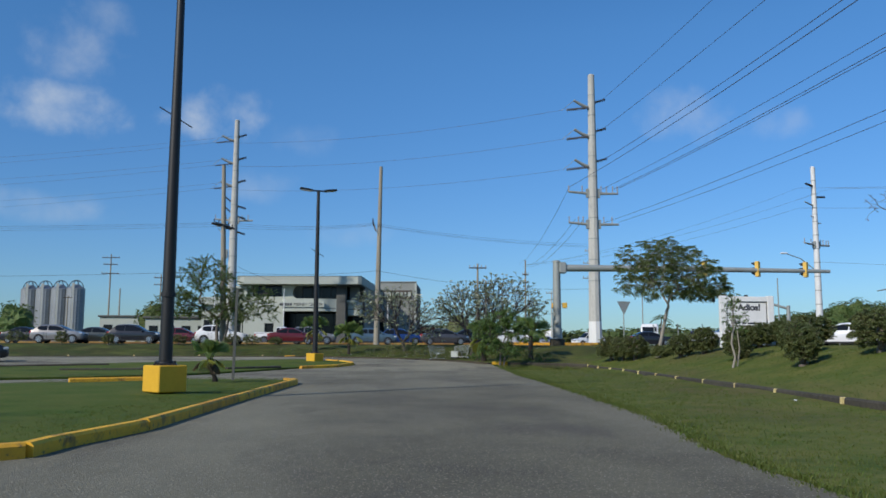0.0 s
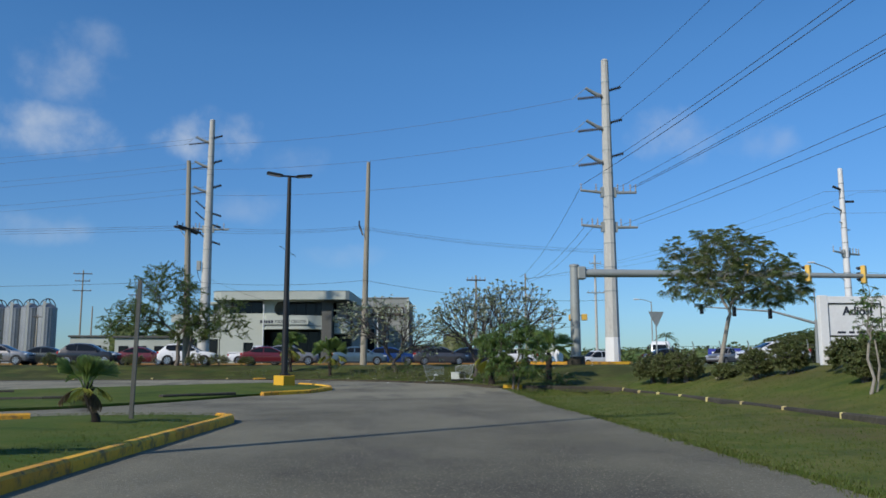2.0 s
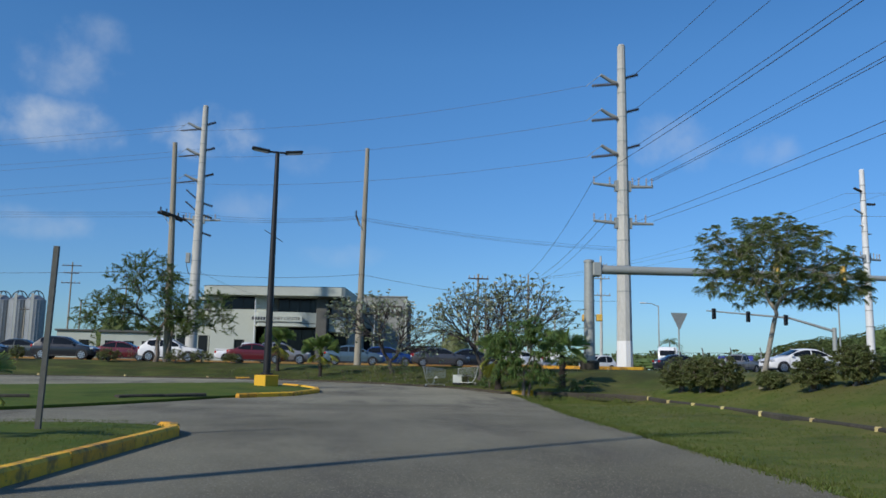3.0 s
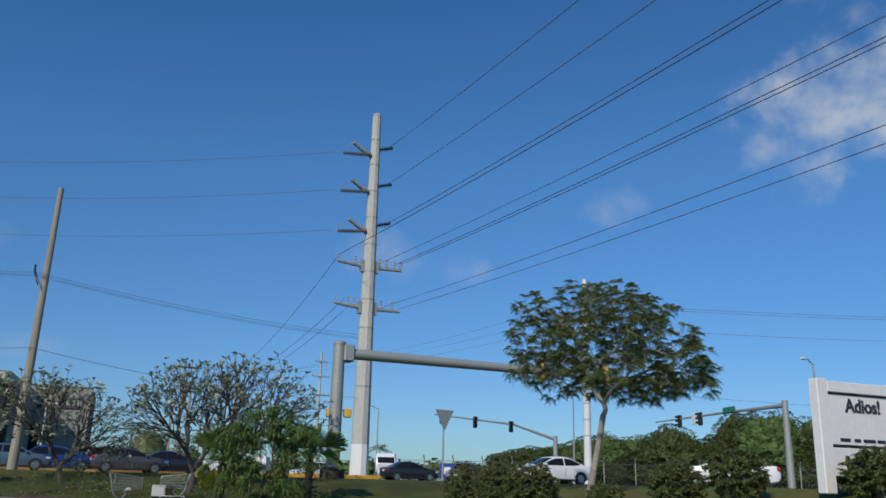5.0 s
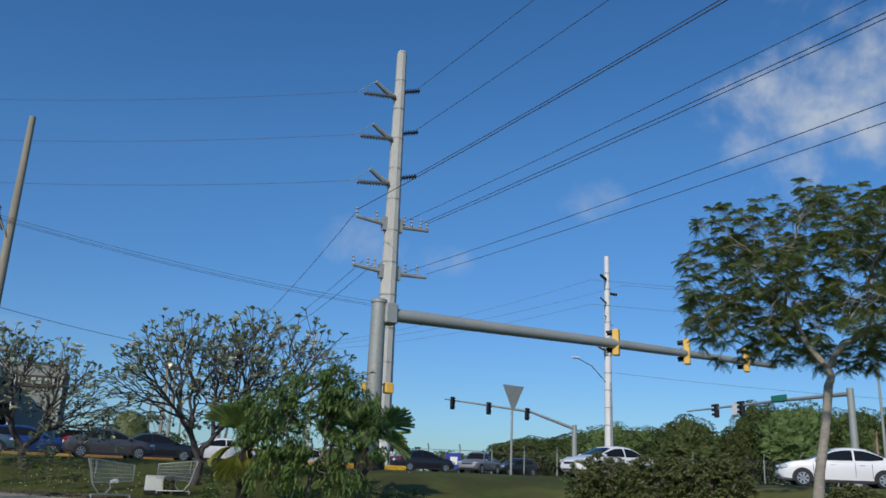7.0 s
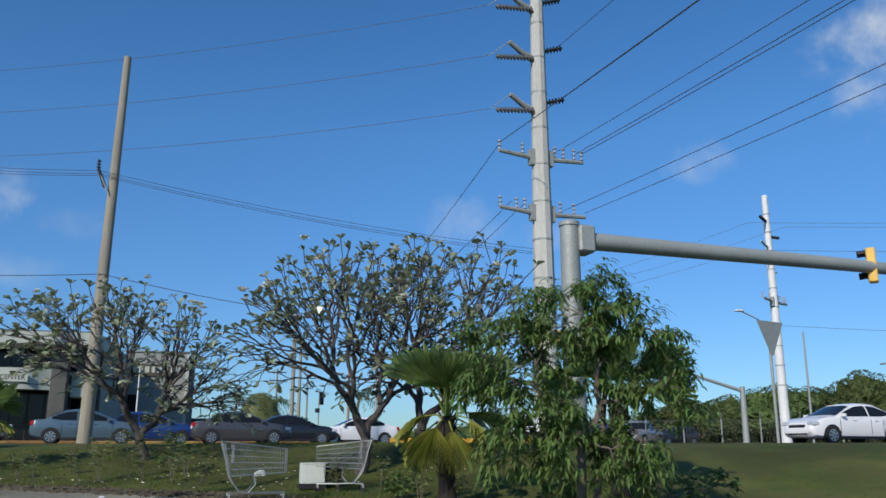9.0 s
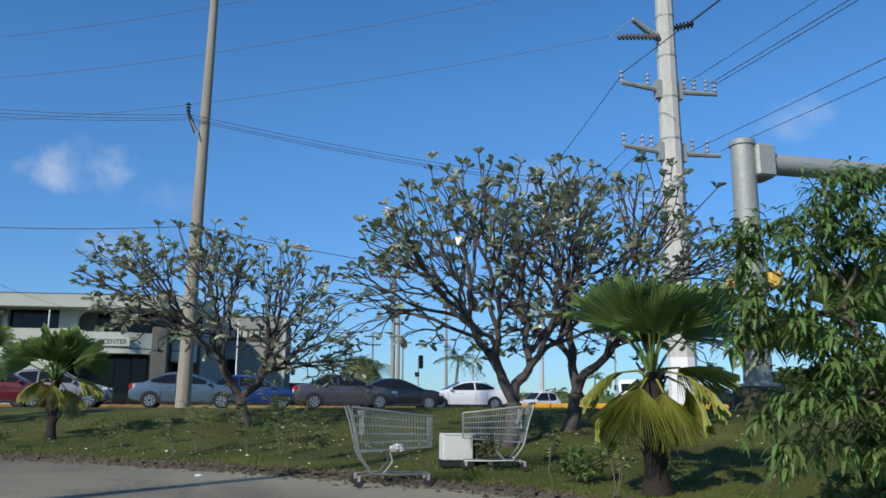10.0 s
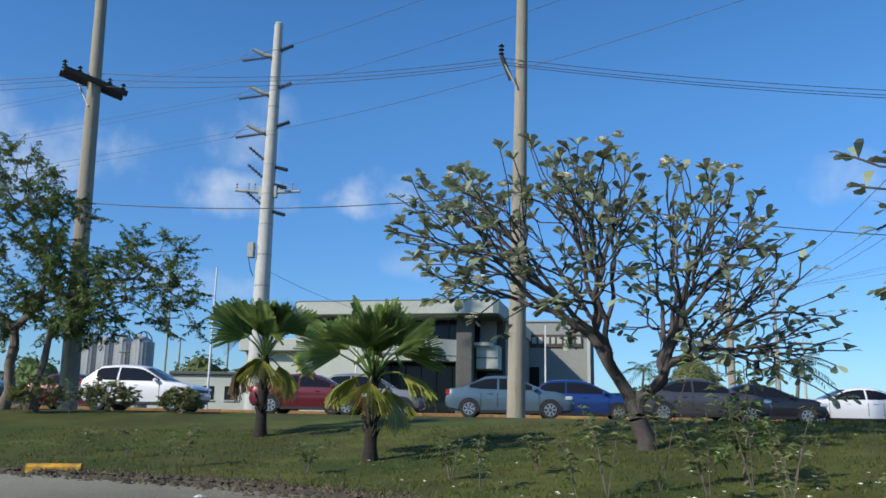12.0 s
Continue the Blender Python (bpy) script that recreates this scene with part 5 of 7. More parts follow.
frangipani(pose(2.2, 57.5, land_z(2.2, 57.5)), "wide frangipani tree with bare forking limbs and leaf tufts", [(0, 0, 0), (-0.12, 0, 0.38)], (-0.4, 0.1, 1.3), (3.35, 2.2, 3.1), 460, 3, flowers=30, leaf_size=0.235, leaves=(6, 10), skew=0.42, low=0.0, thin=0.6)
frangipani(pose(6.2, 52.0, land_z(6.2, 52.0)), "large frangipani tree with dark crooked limbs", [(0, 0, 0), (0.1, 0, 0.6)], (-0.1, 0.1, 2.0), (2.9, 2.4, 2.65), 430, 11, flowers=16, leaf_size=0.235, leaves=(4, 7), low=-0.1)
frangipani(pose(7.6, 52.9, land_z(7.6, 52.9)), "tall frangipani tree beside the traffic mast", [(0, 0, 0), (0.15, 0, 0.6)], (0.95, 0.3, 2.1), (2.9, 2.4, 3.0), 420, 15, flowers=16, leaf_size=0.235, leaves=(4, 7), low=-0.25)


def fan(rng, n, radius, spread, droop, split):
    """A pleated palm fan in the x,y plane opening along +x, its stalk end at the origin."""
    s = Shape()
    a0, a1 = -spread / 2, spread / 2
    for i in range(n):
        t = (i + 0.5) / n
        a = a0 + (a1 - a0) * t
        w = (a1 - a0) / n
        length = radius * (0.72 + 0.28 * math.cos(a * 0.8)) * rng.uniform(0.86, 1.06)
        for sgn in (-1, 1):
            pts = []
            for q, half in ((0.04, 0.5), (split, 0.48), (split + (1 - split) * 0.5, 0.21), (1.0, 0.0)):
                rr = length * q
                sag = -droop * length * (q ** 2.4) * (1 + 0.25 * rng.uniform(-1, 1) * (q > split))
                ridge = Vector((math.cos(a) * rr, math.sin(a) * rr, 0.045 * radius * min(1, q * 1.6) + sag))
                b = a + sgn * w * half
                rim_p = Vector((math.cos(b) * rr, math.sin(b) * rr, sag))
                pts.append((ridge, rim_p))
            k = len(s.v)
            for ridge, rim_p in pts:
                s.v.append(tuple(ridge))
                s.v.append(tuple(rim_p))
            for j in range(3):
                s.f.append((k + 2 * j, k + 2 * j + 2, k + 2 * j + 3, k + 2 * j + 1))
    return s


FANS = []
_r = random.Random(5)
for droop, split, spread in ((0.03, 0.30, 1.5), (0.06, 0.30, 1.8), (0.12, 0.30, 2.1), (0.36, 0.36, 1.75)):
    FANS.append(fan(_r, 34, 1.0, spread, droop, split))
FAN_MESH = {}


def fan_palm(m, label, height, size, fronds, seed, trunk_r=0.11, old=3, lean=(0, 0), dead=0):
    rng = random.Random(seed)
    top = thing("fan_palm", m, label, "palm", "fan palms")
    prof = [(0, 0, -0.2)] + [(lean[0] * q, lean[1] * q, height * q) for q in (0, 0.15, 0.4, 0.7, 0.9, 1.0)]
    part("trunk", Shape().tube(prof, [trunk_r * 1.6, trunk_r * 1.45, trunk_r * 1.1, trunk_r, trunk_r * 0.95, trunk_r * 1.0, trunk_r * 0.6], 12), PALMBARK, top, smooth=True)
    # stubs of cut leaf stalks
    stubs = Shape()
    for i in range(34):
        q = rng.uniform(0.25, 1.0)
        a = rng.uniform(0, 6.28)
        b = Vector((lean[0] * q + math.cos(a) * trunk_r * 0.85, lean[1] * q + math.sin(a) * trunk_r * 0.85, height * q))
        stubs.tube([b, b + Vector((math.cos(a) * 0.07, math.sin(a) * 0.07, 0.12))], [0.022, 0.012], 4)
    tagged(part("trunk_fibre", stubs, PALMBARK, top), kind="stuff")
    heart = Vector((lean[0], lean[1], height))
    for i in range(fronds):
        t = i / (fronds - 1)
        az = i * 2.39996 + rng.uniform(-0.25, 0.25)
        aged = i >= fronds - old
        lift = 8 - 44 * (i - fronds + old) / old if aged else 88 - 68 * t ** 1.2
        el = math.radians(lift + rng.uniform(-6, 6))
        stalk = size * ((0.26 if aged else 0.20 + 0.24 * min(1, t * 1.6)) + 0.08 * rng.random())
        out = Vector((math.cos(az) * math.cos(el), math.sin(az) * math.cos(el), math.sin(el)))
        tip = heart + out * stalk - Vector((0, 0, 0.05 * stalk * (1 + t)))
        kind = 3 if aged else (0 if t < 0.3 else (1 if t < 0.6 else 2))
        material = FANLEAFDEAD if i >= fronds - dead else (FANLEAFOLD if aged else FANLEAF)
        key = (kind, material.name)
        if key not in FAN_MESH:
            FAN_MESH[key] = FANS[kind].mesh("frond", material)
        tilt = el - radians(3 + 20 * t * t + (8 if i >= fronds - old else 0))
        face = Matrix.Rotation(az, 4, "Z") @ Matrix.Rotation(-tilt, 4, "Y") @ Matrix.Rotation(rng.uniform(-1, 1) * (0.35 if aged or t < 0.25 else 1.15), 4, "X")
        sc = size * (0.52 if aged else 0.56 + 0.08 * t) * rng.uniform(0.88, 1.08)
        fr = new("frond", FAN_MESH[key])
        fr.parent = top
        fr.matrix_basis = Matrix.Translation(tip) @ face @ Matrix.Diagonal((sc, sc, sc, 1))
        if aged:
            tagged(fr, label="yellowing drooping frond")
        st = part("stalk", Shape().tube([heart + Vector((0, 0, -0.08)), heart.lerp(tip, 0.5) + Vector((0, 0, 0.02)), tip + out * 0.03], [0.02, 0.015, 0.011], 5), FANLEAFOLD if aged else FANLEAF, top)
    return top


fan_palm(pose(6.36, 47.5, land_z(6.36, 47.5), 0, 0, 67), "sturdy fan palm with yellowing lower fronds", 1.27, 1.2, 26, 4, trunk_r=0.12, old=8)
fan_palm(pose(9.0, 47.0, land_z(9.0, 47.0), 0, 0, 290), "dark green fan palm half hidden by a leafy tree", 1.35, 1.3, 14, 6, trunk_r=0.12, old=0)
fan_palm(pose(-1.64, 57.7, land_z(-1.64, 57.7), 0, 0, 215), "fan palm with a dark fibrous trunk on the grass verge", 1.2, 1.16, 26, 8, trunk_r=0.085, old=4)
fan_palm(pose(-4.2, 60.6, land_z(-4.2, 60.6), 0, 0, 130), "fan palm with a few yellow hanging fronds on the verge", 1.45, 1.16, 25, 9, trunk_r=0.09, old=5, dead=1)
fan_palm(pose(-4.43, 24.1, 0.24, 0, 0, 60), "small leaning fan palm with dry lower fronds on the lawn island", 0.55, 0.66, 17, 12, trunk_r=0.055, old=5, lean=(-0.26, 0), dead=3)


def leafy(name, m, label, trunk, tips, r_tip, power, bark, leaf_fn, leafmat, seed, category="tree", group="", first=0.3, reach=0.42, wiggle=0.12, lift=0.1, extra_trunks=()):
    rng = random.Random(seed)
    top = thing(name, m, label, category, group)
    base, fork = [Vector(p) for p in trunk]
    paths, ends = limbs(fork, (fork - base).normalized(), tips, r_tip, power, rng, reach=reach, wiggle=wiggle, lift=lift, first=first)
    rb = r_tip * len(tips) ** power * 1.1
    bend = Vector((rng.uniform(-0.06, 0.06), rng.uniform(-0.06, 0.06), 0))
    part("trunk", Shape().tube([base - Vector((0, 0, 0.25)), base, base.lerp(fork, 0.3) + bend, base.lerp(fork, 0.7) - bend * 0.5, fork], [rb * 1.6, rb * 1.35, rb * 1.1, rb, rb], 10), bark, top, smooth=True)
    for a, b in extra_trunks:
        a, b = Vector(a), Vector(b)
        part("trunk", Shape().tube([a - Vector((0, 0, 0.2)), a, a.lerp(b, 0.5) + bend, b], [rb, rb * 0.9, rb * 0.75, rb * 0.5], 8), bark, top, smooth=True)
    for limb in sorted({w for _, _, w in paths}):
        part("limb", wood(paths, limb, 0.015), bark, top, smooth=True)
    s = Shape()
    for p, d in ends:
        leaf_fn(s, p, d, rng)
    part("crown", s, leafmat, top)
    return top


def feathers(size, count):
    """Drooping pinnate fronds with two rows of fine leaflets."""
    def make(s, p, d, rng):
        for _ in range(count):
            a = rng.uniform(0, 6.28)
            way = (d * 0.5 + Vector((math.cos(a), math.sin(a), rng.uniform(-0.5, 0.6)))).normalized()
            side_v = way.cross(Vector((rng.uniform(-0.9, 0.9), rng.uniform(-0.9, 0.9), 1))).normalized()
            length = size * rng.uniform(0.7, 1.2)
            for j in range(8):
                q = (j + 0.7) / 8
                b = p + way * length * q - Vector((0, 0, 0.45 * length * q * q))
                w = length * 0.3 * (1 - 0.55 * abs(q - 0.45))
                k = len(s.v)
                t = way * length * 0.055
                s.v.extend((tuple(b - t), tuple(b + side_v * w + Vector((0, 0, -0.25 * w)) + t), tuple(b + t), tuple(b - side_v * w + Vector((0, 0, -0.25 * w)) + t)))
                s.f.extend(((k, k + 1, k + 2), (k, k + 2, k + 3)))
    return make


def blades(length, width, count, droop, spread_r=0.1, upward=0.2):
    def make(s, p, d, rng):
        for _ in range(rng.randint(int(count * 0.6), int(count * 1.3))):
            a = rng.uniform(0, 6.28)
            way = d * 0.4 + Vector((math.cos(a), math.sin(a), rng.uniform(upward - 0.5, upward + 0.4)))
            leaf(s, p - d * rng.uniform(0, spread_r), way, length * rng.uniform(0.6, 1.25), width * rng.uniform(0.8, 1.2), droop * rng.uniform(0.5, 1.4), rng)
    return make


def hanging(length, width, count):
    """Long narrow leaflets that arch over and hang."""
    def make(s, p, d, rng):
        for _ in range(rng.randint(int(count * 0.5), int(count * 1.4))):
            a = rng.uniform(0, 6.28)
            way = (d * 0.5 + Vector((math.cos(a), math.sin(a), rng.uniform(-0.3, 0.6)))).normalized()
            across = way.cross(Vector((0, 0, 1))).normalized() * width * rng.uniform(0.4, 0.6)
            size = length * rng.uniform(0.6, 1.2)
            sag = rng.uniform(0.5, 1.0)
            b = p - d * rng.uniform(-0.08, 0.22) + Vector((rng.uniform(-1, 1), rng.uniform(-1, 1), rng.uniform(-1, 1))) * 0.06
            k = len(s.v)
            s.v.append(tuple(b))
            for q, w in ((0.3, 1.0), (0.65, 0.85)):
                c = b + way * size * q - Vector((0, 0, sag * size * q * q))
                s.v.extend((tuple(c + across * w), tuple(c - across * w)))
            s.v.append(tuple(b + way * size * 0.93 - Vector((0, 0, sag * size))))
            s.f.extend(((k, k + 2, k + 1), (k + 1, k + 2, k + 4, k + 3), (k + 3, k + 4, k + 5)))
    return make


def layers(rng, n, centre, rx, ry, z0, z1):
    """Tips of a broad domed crown of flat sprays with gaps between."""
    pts = []
    while len(pts) < n:
        a, q = rng.uniform(0, 6.28), rng.random() ** 0.5
        x, y = math.cos(a) * q, math.sin(a) * q
        away_top = min(1.0, math.hypot(x + 0.22, y) / 1.15)
        cap = z0 + (z1 - z0) * math.sqrt(max(0.0, 1 - 0.92 * away_top ** 2.1))
        z = cap - rng.random() ** 1.1 * (cap - z0) * 0.9
        if noise.noise((x * 2.4 + centre[0], y * 2.4, z * 1.3)) < -0.12 and rng.random() < 0.85:
            continue
        pts.append(Vector((centre[0] + x * rx, centre[1] + y * ry, z + 0.2 * noise.noise((x * 3.1, y * 3.1, 9)))))
    return pts


_r = random.Random(21)
gz = land_z(13.6, 38.0)
leafy("flame_tree", pose(13.6, 38.0, gz), "umbrella-shaped feathery tree on the grass bank", [(-0.3, 0, 0), (0.2, 0, 2.95 - gz)], layers(_r, 950, (0.45, 0, 0), 2.65, 2.6, 3.4 - gz, 6.35 - gz), 0.005, 0.38,
      PALEBARK, feathers(0.19, 15), FEATHER, 22, first=0.16, reach=0.38, wiggle=0.12, lift=0.02)
_r = random.Random(31)
gz = land_z(6.8, 44.3)
bushy = []
for n, cx, cy, cz, rr in ((60, 0.0, 0.1, 2.45, 0.72), (48, -0.78, 0.1, 2.1, 0.62), (48, 0.72, -0.1, 2.3, 0.62), (30, 1.0, -0.3, 1.5, 0.5), (30, -0.6, -0.2, 1.25, 0.5), (40, 0.15, 0.2, 1.5, 0.75), (26, -1.15, 0.0, 1.65, 0.4), (26, 1.2, 0.1, 1.9, 0.4), (40, 0.15, -0.2, 0.8, 0.7), (30, -0.75, 0.1, 0.9, 0.5), (26, 0.8, 0.1, 0.85, 0.5), (14, 0.35, 0.0, 2.95, 0.35)):
    bushy += dome(_r, n, (cx, cy, cz), rr * 1.15, rr, rr * 0.85, low=-0.75, shell=0.3)
leafy("mango_like_tree", pose(6.8, 44.3, gz), "bushy young tree with long drooping dark green leaves", [(0, 0, 0), (0.03, 0, 0.75)], bushy, 0.0045, 0.40,
      BARK, hanging(0.14, 0.031, 30), TREELEAF, 33, first=0.2, wiggle=0.16, extra_trunks=[((0.22, 0.1, 0), (0.5, 0.2, 1.6))])
_r = random.Random(41)
gz = land_z(-12.0, 64.9)
crown_a = dome(_r, 380, (-0.9, 0, 4.3), 2.8, 2.4, 2.9, low=-0.4, shell=0.2) + dome(_r, 250, (2.6, 0.3, 2.9), 2.4, 2.2, 2.0, low=-0.7, shell=0.2) + dome(_r, 230, (-3.1, 0, 2.7), 2.2, 2.0, 1.8, low=-0.6, shell=0.2)
crown_a += dome(_r, 160, (0.6, 0.2, 2.2), 2.2, 1.8, 1.3, low=-0.7, shell=0.2)
leafy("roadside_tree", pose(-12.0, 64.9, gz), "loose-crowned roadside tree with two slim trunks", [(0, 0, 0), (0.1, 0, 1.5)], crown_a, 0.006, 0.42,
      BARK, blades(0.105, 0.05, 66, 0.35, 0.75), ROUNDLEAF, 44, first=0.18, wiggle=0.14, lift=0.05, extra_trunks=[((0.55, 0.1, 0), (0.9, 0.2, 2.3))])


def shrub(m, label, rx, ry, h, seed, n=90, leaf_l=0.12, name="shrub", leafmat=None, count=10, shell=0.5, twig=0.006):
    rng = random.Random(seed)
    tips = dome(rng, n * 3 // 2, (0, 0, h * 0.5), rx, ry, h * 0.5, low=-0.85, shell=shell * 0.6)
    return leafy(name, m, label, [(0, 0, 0), (0, 0, h * 0.16)], tips, twig, 0.42, BARK, blades(leaf_l, leaf_l * 0.42, count, 0.3, 0.12), leafmat or BUSHLEAF, seed, "bush", "bushes on the bank", wiggle=0.2)


for i, (x, y, rx, h) in enumerate(((12.3, 42.2, 0.85, 1.3), (12.55, 40.9, 0.8, 1.25), (12.75, 39.7, 0.78, 1.2), (13.2, 37.2, 0.5, 0.55), (13.1, 34.6, 0.62, 1.0), (13.7, 33.5, 0.68, 1.1), (14.8, 31.7, 0.7, 0.95), (13.7, 30.35, 0.6, 0.95),
                                   (14.55, 30.25, 0.65, 0.95), (15.4, 30.3, 0.65, 0.95), (11.95, 22.3, 0.55, 1.1), (13.1, 24.6, 0.7, 1.05), (13.3, 20.8, 0.8, 1.2), (14.6, 26.6, 0.8, 1.05), (13.9, 18.0, 0.9, 1.2), (14.9, 23.0, 1.0, 1.1), (15.4, 28.6, 0.8, 1.0), (12.6, 27.8, 0.5, 0.8))):
    shrub(pose(x, y, land_z(x, y)), ("dense clipped green bush on the bank", "ragged twiggy bush on the bank")[i % 2], rx, rx * 0.95, h, 100 + i, n=int(200 + 190 * rx), leaf_l=0.08, count=34)


def clipped_tree(m, label, r, h, seed):
    """A dense clipped dome of small leaves over a dark leafy core."""
    rng = random.Random(seed)
    top = thing("hedge_tree", m, label, "tree")
    part("trunk", Shape().tube([(0, 0, -0.2), (0.03, 0, h * 0.3), (0, 0, h * 0.5)], [0.16, 0.13, 0.1], 8), BARK, top, smooth=True)
    core, skin = Shape(), Shape()
    n = 28
    rows_n = 14
    for a in range(rows_n):
        for b in range(n):
            el, az = -0.35 + (math.pi / 2 + 0.34) * a / (rows_n - 1), 2 * math.pi * b / n
            v = Vector((math.cos(el) * math.cos(az), math.cos(el) * math.sin(az), math.sin(el)))
            k = 0.93 + 0.09 * noise.noise(v * 3 + Vector((seed, 0, 0)))
            core.v.append((v.x * r * k, v.y * r * k, h * 0.4 + v.z * h * 0.6 * k))
    for a in range(rows_n - 1):
        for b in range(n):
            c = (b + 1) % n
            core.f.append((a * n + b, a * n + c, (a + 1) * n + c, (a + 1) * n + b))
    for _ in range(5200):
        v = Vector((rng.gauss(0, 1), rng.gauss(0, 1), rng.gauss(0, 1))).normalized()
        if v.z < -0.35:
            continue
        k = rng.uniform(0.9, 1.0) + 0.09 * noise.noise(v * 3 + Vector((seed, 0, 0)))
        leaf(skin, Vector((v.x * r * k, v.y * r * k, h * 0.4 + v.z * h * 0.6 * k)), v + Vector((rng.uniform(-1, 1), rng.uniform(-1, 1), rng.uniform(-0.6, 0.6))), rng.uniform(0.1, 0.17), 0.07, 0.2, rng)
    part("core", core, BUSHLEAF, top, smooth=True)
    part("crown", skin, BUSHLEAF, top)
    return top


clipped_tree(pose(9.45, 91.8, STREET_Z), "round clipped dark green tree across the street", 1.4, 3.4, 131)
for x, y, r, h in ((-26, 63.2, 0.9, 1.0), (-22.5, 62.4, 0.55, 1.05), (-19.4, 63, 0.5, 0.9), (-14.6, 64.2, 0.8, 0.8), (-10.6, 64.0, 0.75, 0.85), (-9.2, 64.6, 0.8, 0.8), (-7.4, 64.6, 0.6, 0.6), (-29.5, 62.4, 1.0, 0.9)):
    shrub(pose(x, y, land_z(x, y)), "scrubby low bush on the street verge", r, r * 0.8, h, int(900 - x * 10), n=130, leaf_l=0.085, count=20)

for x, y, r, h in ((2.75, 54.6, 0.35, 0.95), (6.0, 48.6, 0.3, 0.5), (8.7, 44.95 + 0.4, 0.6, 0.75), (9.5, 45.6, 0.5, 0.6), (7.1, 45.35, 0.35, 0.55)):
    shrub(pose(x, y, land_z(x, y)), "leafy wild seedling clump on the verge", r, r, h, int(x * 100), n=30, leaf_l=0.11, count=7, leafmat=TREELEAF, twig=0.0028)

# slim sapling on the bank
_r = random.Random(51)
leafy("sapling", pose(11.62, 26.1, land_z(11.62, 26.1)), "slim young tree with sparse leaves on the bank", [(0, 0, 0), (0.02, 0, 1.1)], dome(_r, 80, (0.1, 0, 1.7), 0.45, 0.42, 0.9, low=-0.7, shell=0.2), 0.005, 0.40,
      PALEBARK, blades(0.12, 0.05, 7, 0.5), TREELEAF, 52, extra_trunks=[((0.16, 0.05, 0), (0.2, 0.05, 1.2))])

# purple-leaved branch tree near the right edge of the lot
_r = random.Random(61)
gz = land_z(13.2, 17.5)
leafy("bare_tree", pose(17.4, 25.5, land_z(17.4, 25.5)), "thin half-bare tree with purple tinted leaves", [(0, 0, 0), (0.1, 0, 2.6)], dome(_r, 40, (0.0, 0, 4.6), 1.5, 1.4, 1.6, low=-0.3, shell=0.4), 0.006, 0.45,
      BARK, blades(0.1, 0.045, 3, 0.4), mat("purple_leaf", (0.09, 0.05, 0.1), (0.12, 0.08, 0.07), rough=0.5, per_island=0.3), 62)

# low weeds and seedlings on the verge
def weed(x, y, h, seed):
    rng = random.Random(seed)
    top = thing("weed", pose(x, y, land_z(x, y), 0, 0, rng.uniform(0, 360)), "leggy wild seedling on the verge", "weed", "weeds on the verge")
    stem, lv = Shape(), Shape()
    for _ in range(rng.randint(2, 4)):
        a = rng.uniform(0, 6.28)
        tip = Vector((math.cos(a) * h * 0.3, math.sin(a) * h * 0.3, h * rng.uniform(0.7, 1.0)))
        stem.tube([(0, 0, -0.05), tip * 0.5 + Vector((0, 0, h * 0.1)), tip], [0.006, 0.005, 0.003], 4)
        for j in range(round(14 + 22 * max(0, h - 0.6))):
            q = rng.uniform(0.35, 1)
            b = rng.uniform(0, 6.28)
            leaf(lv, tip * q, Vector((math.cos(b), math.sin(b), 0.4)), 0.16 * rng.uniform(0.6, 1.2), 0.055, 0.4, rng)
    part("stem", stem, BARK, top)
    part("leaves", lv, BUSHLEAF, top)


_r = random.Random(71)
WEEDS = [(1.05, 53.6, 0.75), (1.35, 54.2, 1.0), (1.9, 54.5, 1.35), (2.75, 54.3, 1.45), (2.2, 53.6, 0.9), (2.7, 53.0, 0.6), (0.1, 54.7, 0.55), (3.2, 52.3, 0.5), (-0.3, 55.6, 0.5), (-4.2, 57.2, 0.6), (-2.2, 56.4, 0.5), (3.0, 53.9, 0.8), (5.9, 49.5, 0.55), (6.0, 47.7, 0.7),
         (6.5, 47.5, 0.5), (8.6, 45.6, 0.7), (9.1, 46.0, 0.6), (-5.5, 58.2, 0.45), (0.7, 55.9, 0.5), (5.3, 50.0, 0.5), (-6.5, 58.8, 0.5), (7.2, 45.2, 0.5), (-9.5, 63.5, 0.8), (-11.0, 63.8, 0.9), (-13.3, 64.2, 0.8), (-8.0, 66, 0.6)]
for i, (x, y, h) in enumerate(WEEDS):
    weed(x, y, h, 700 + i)


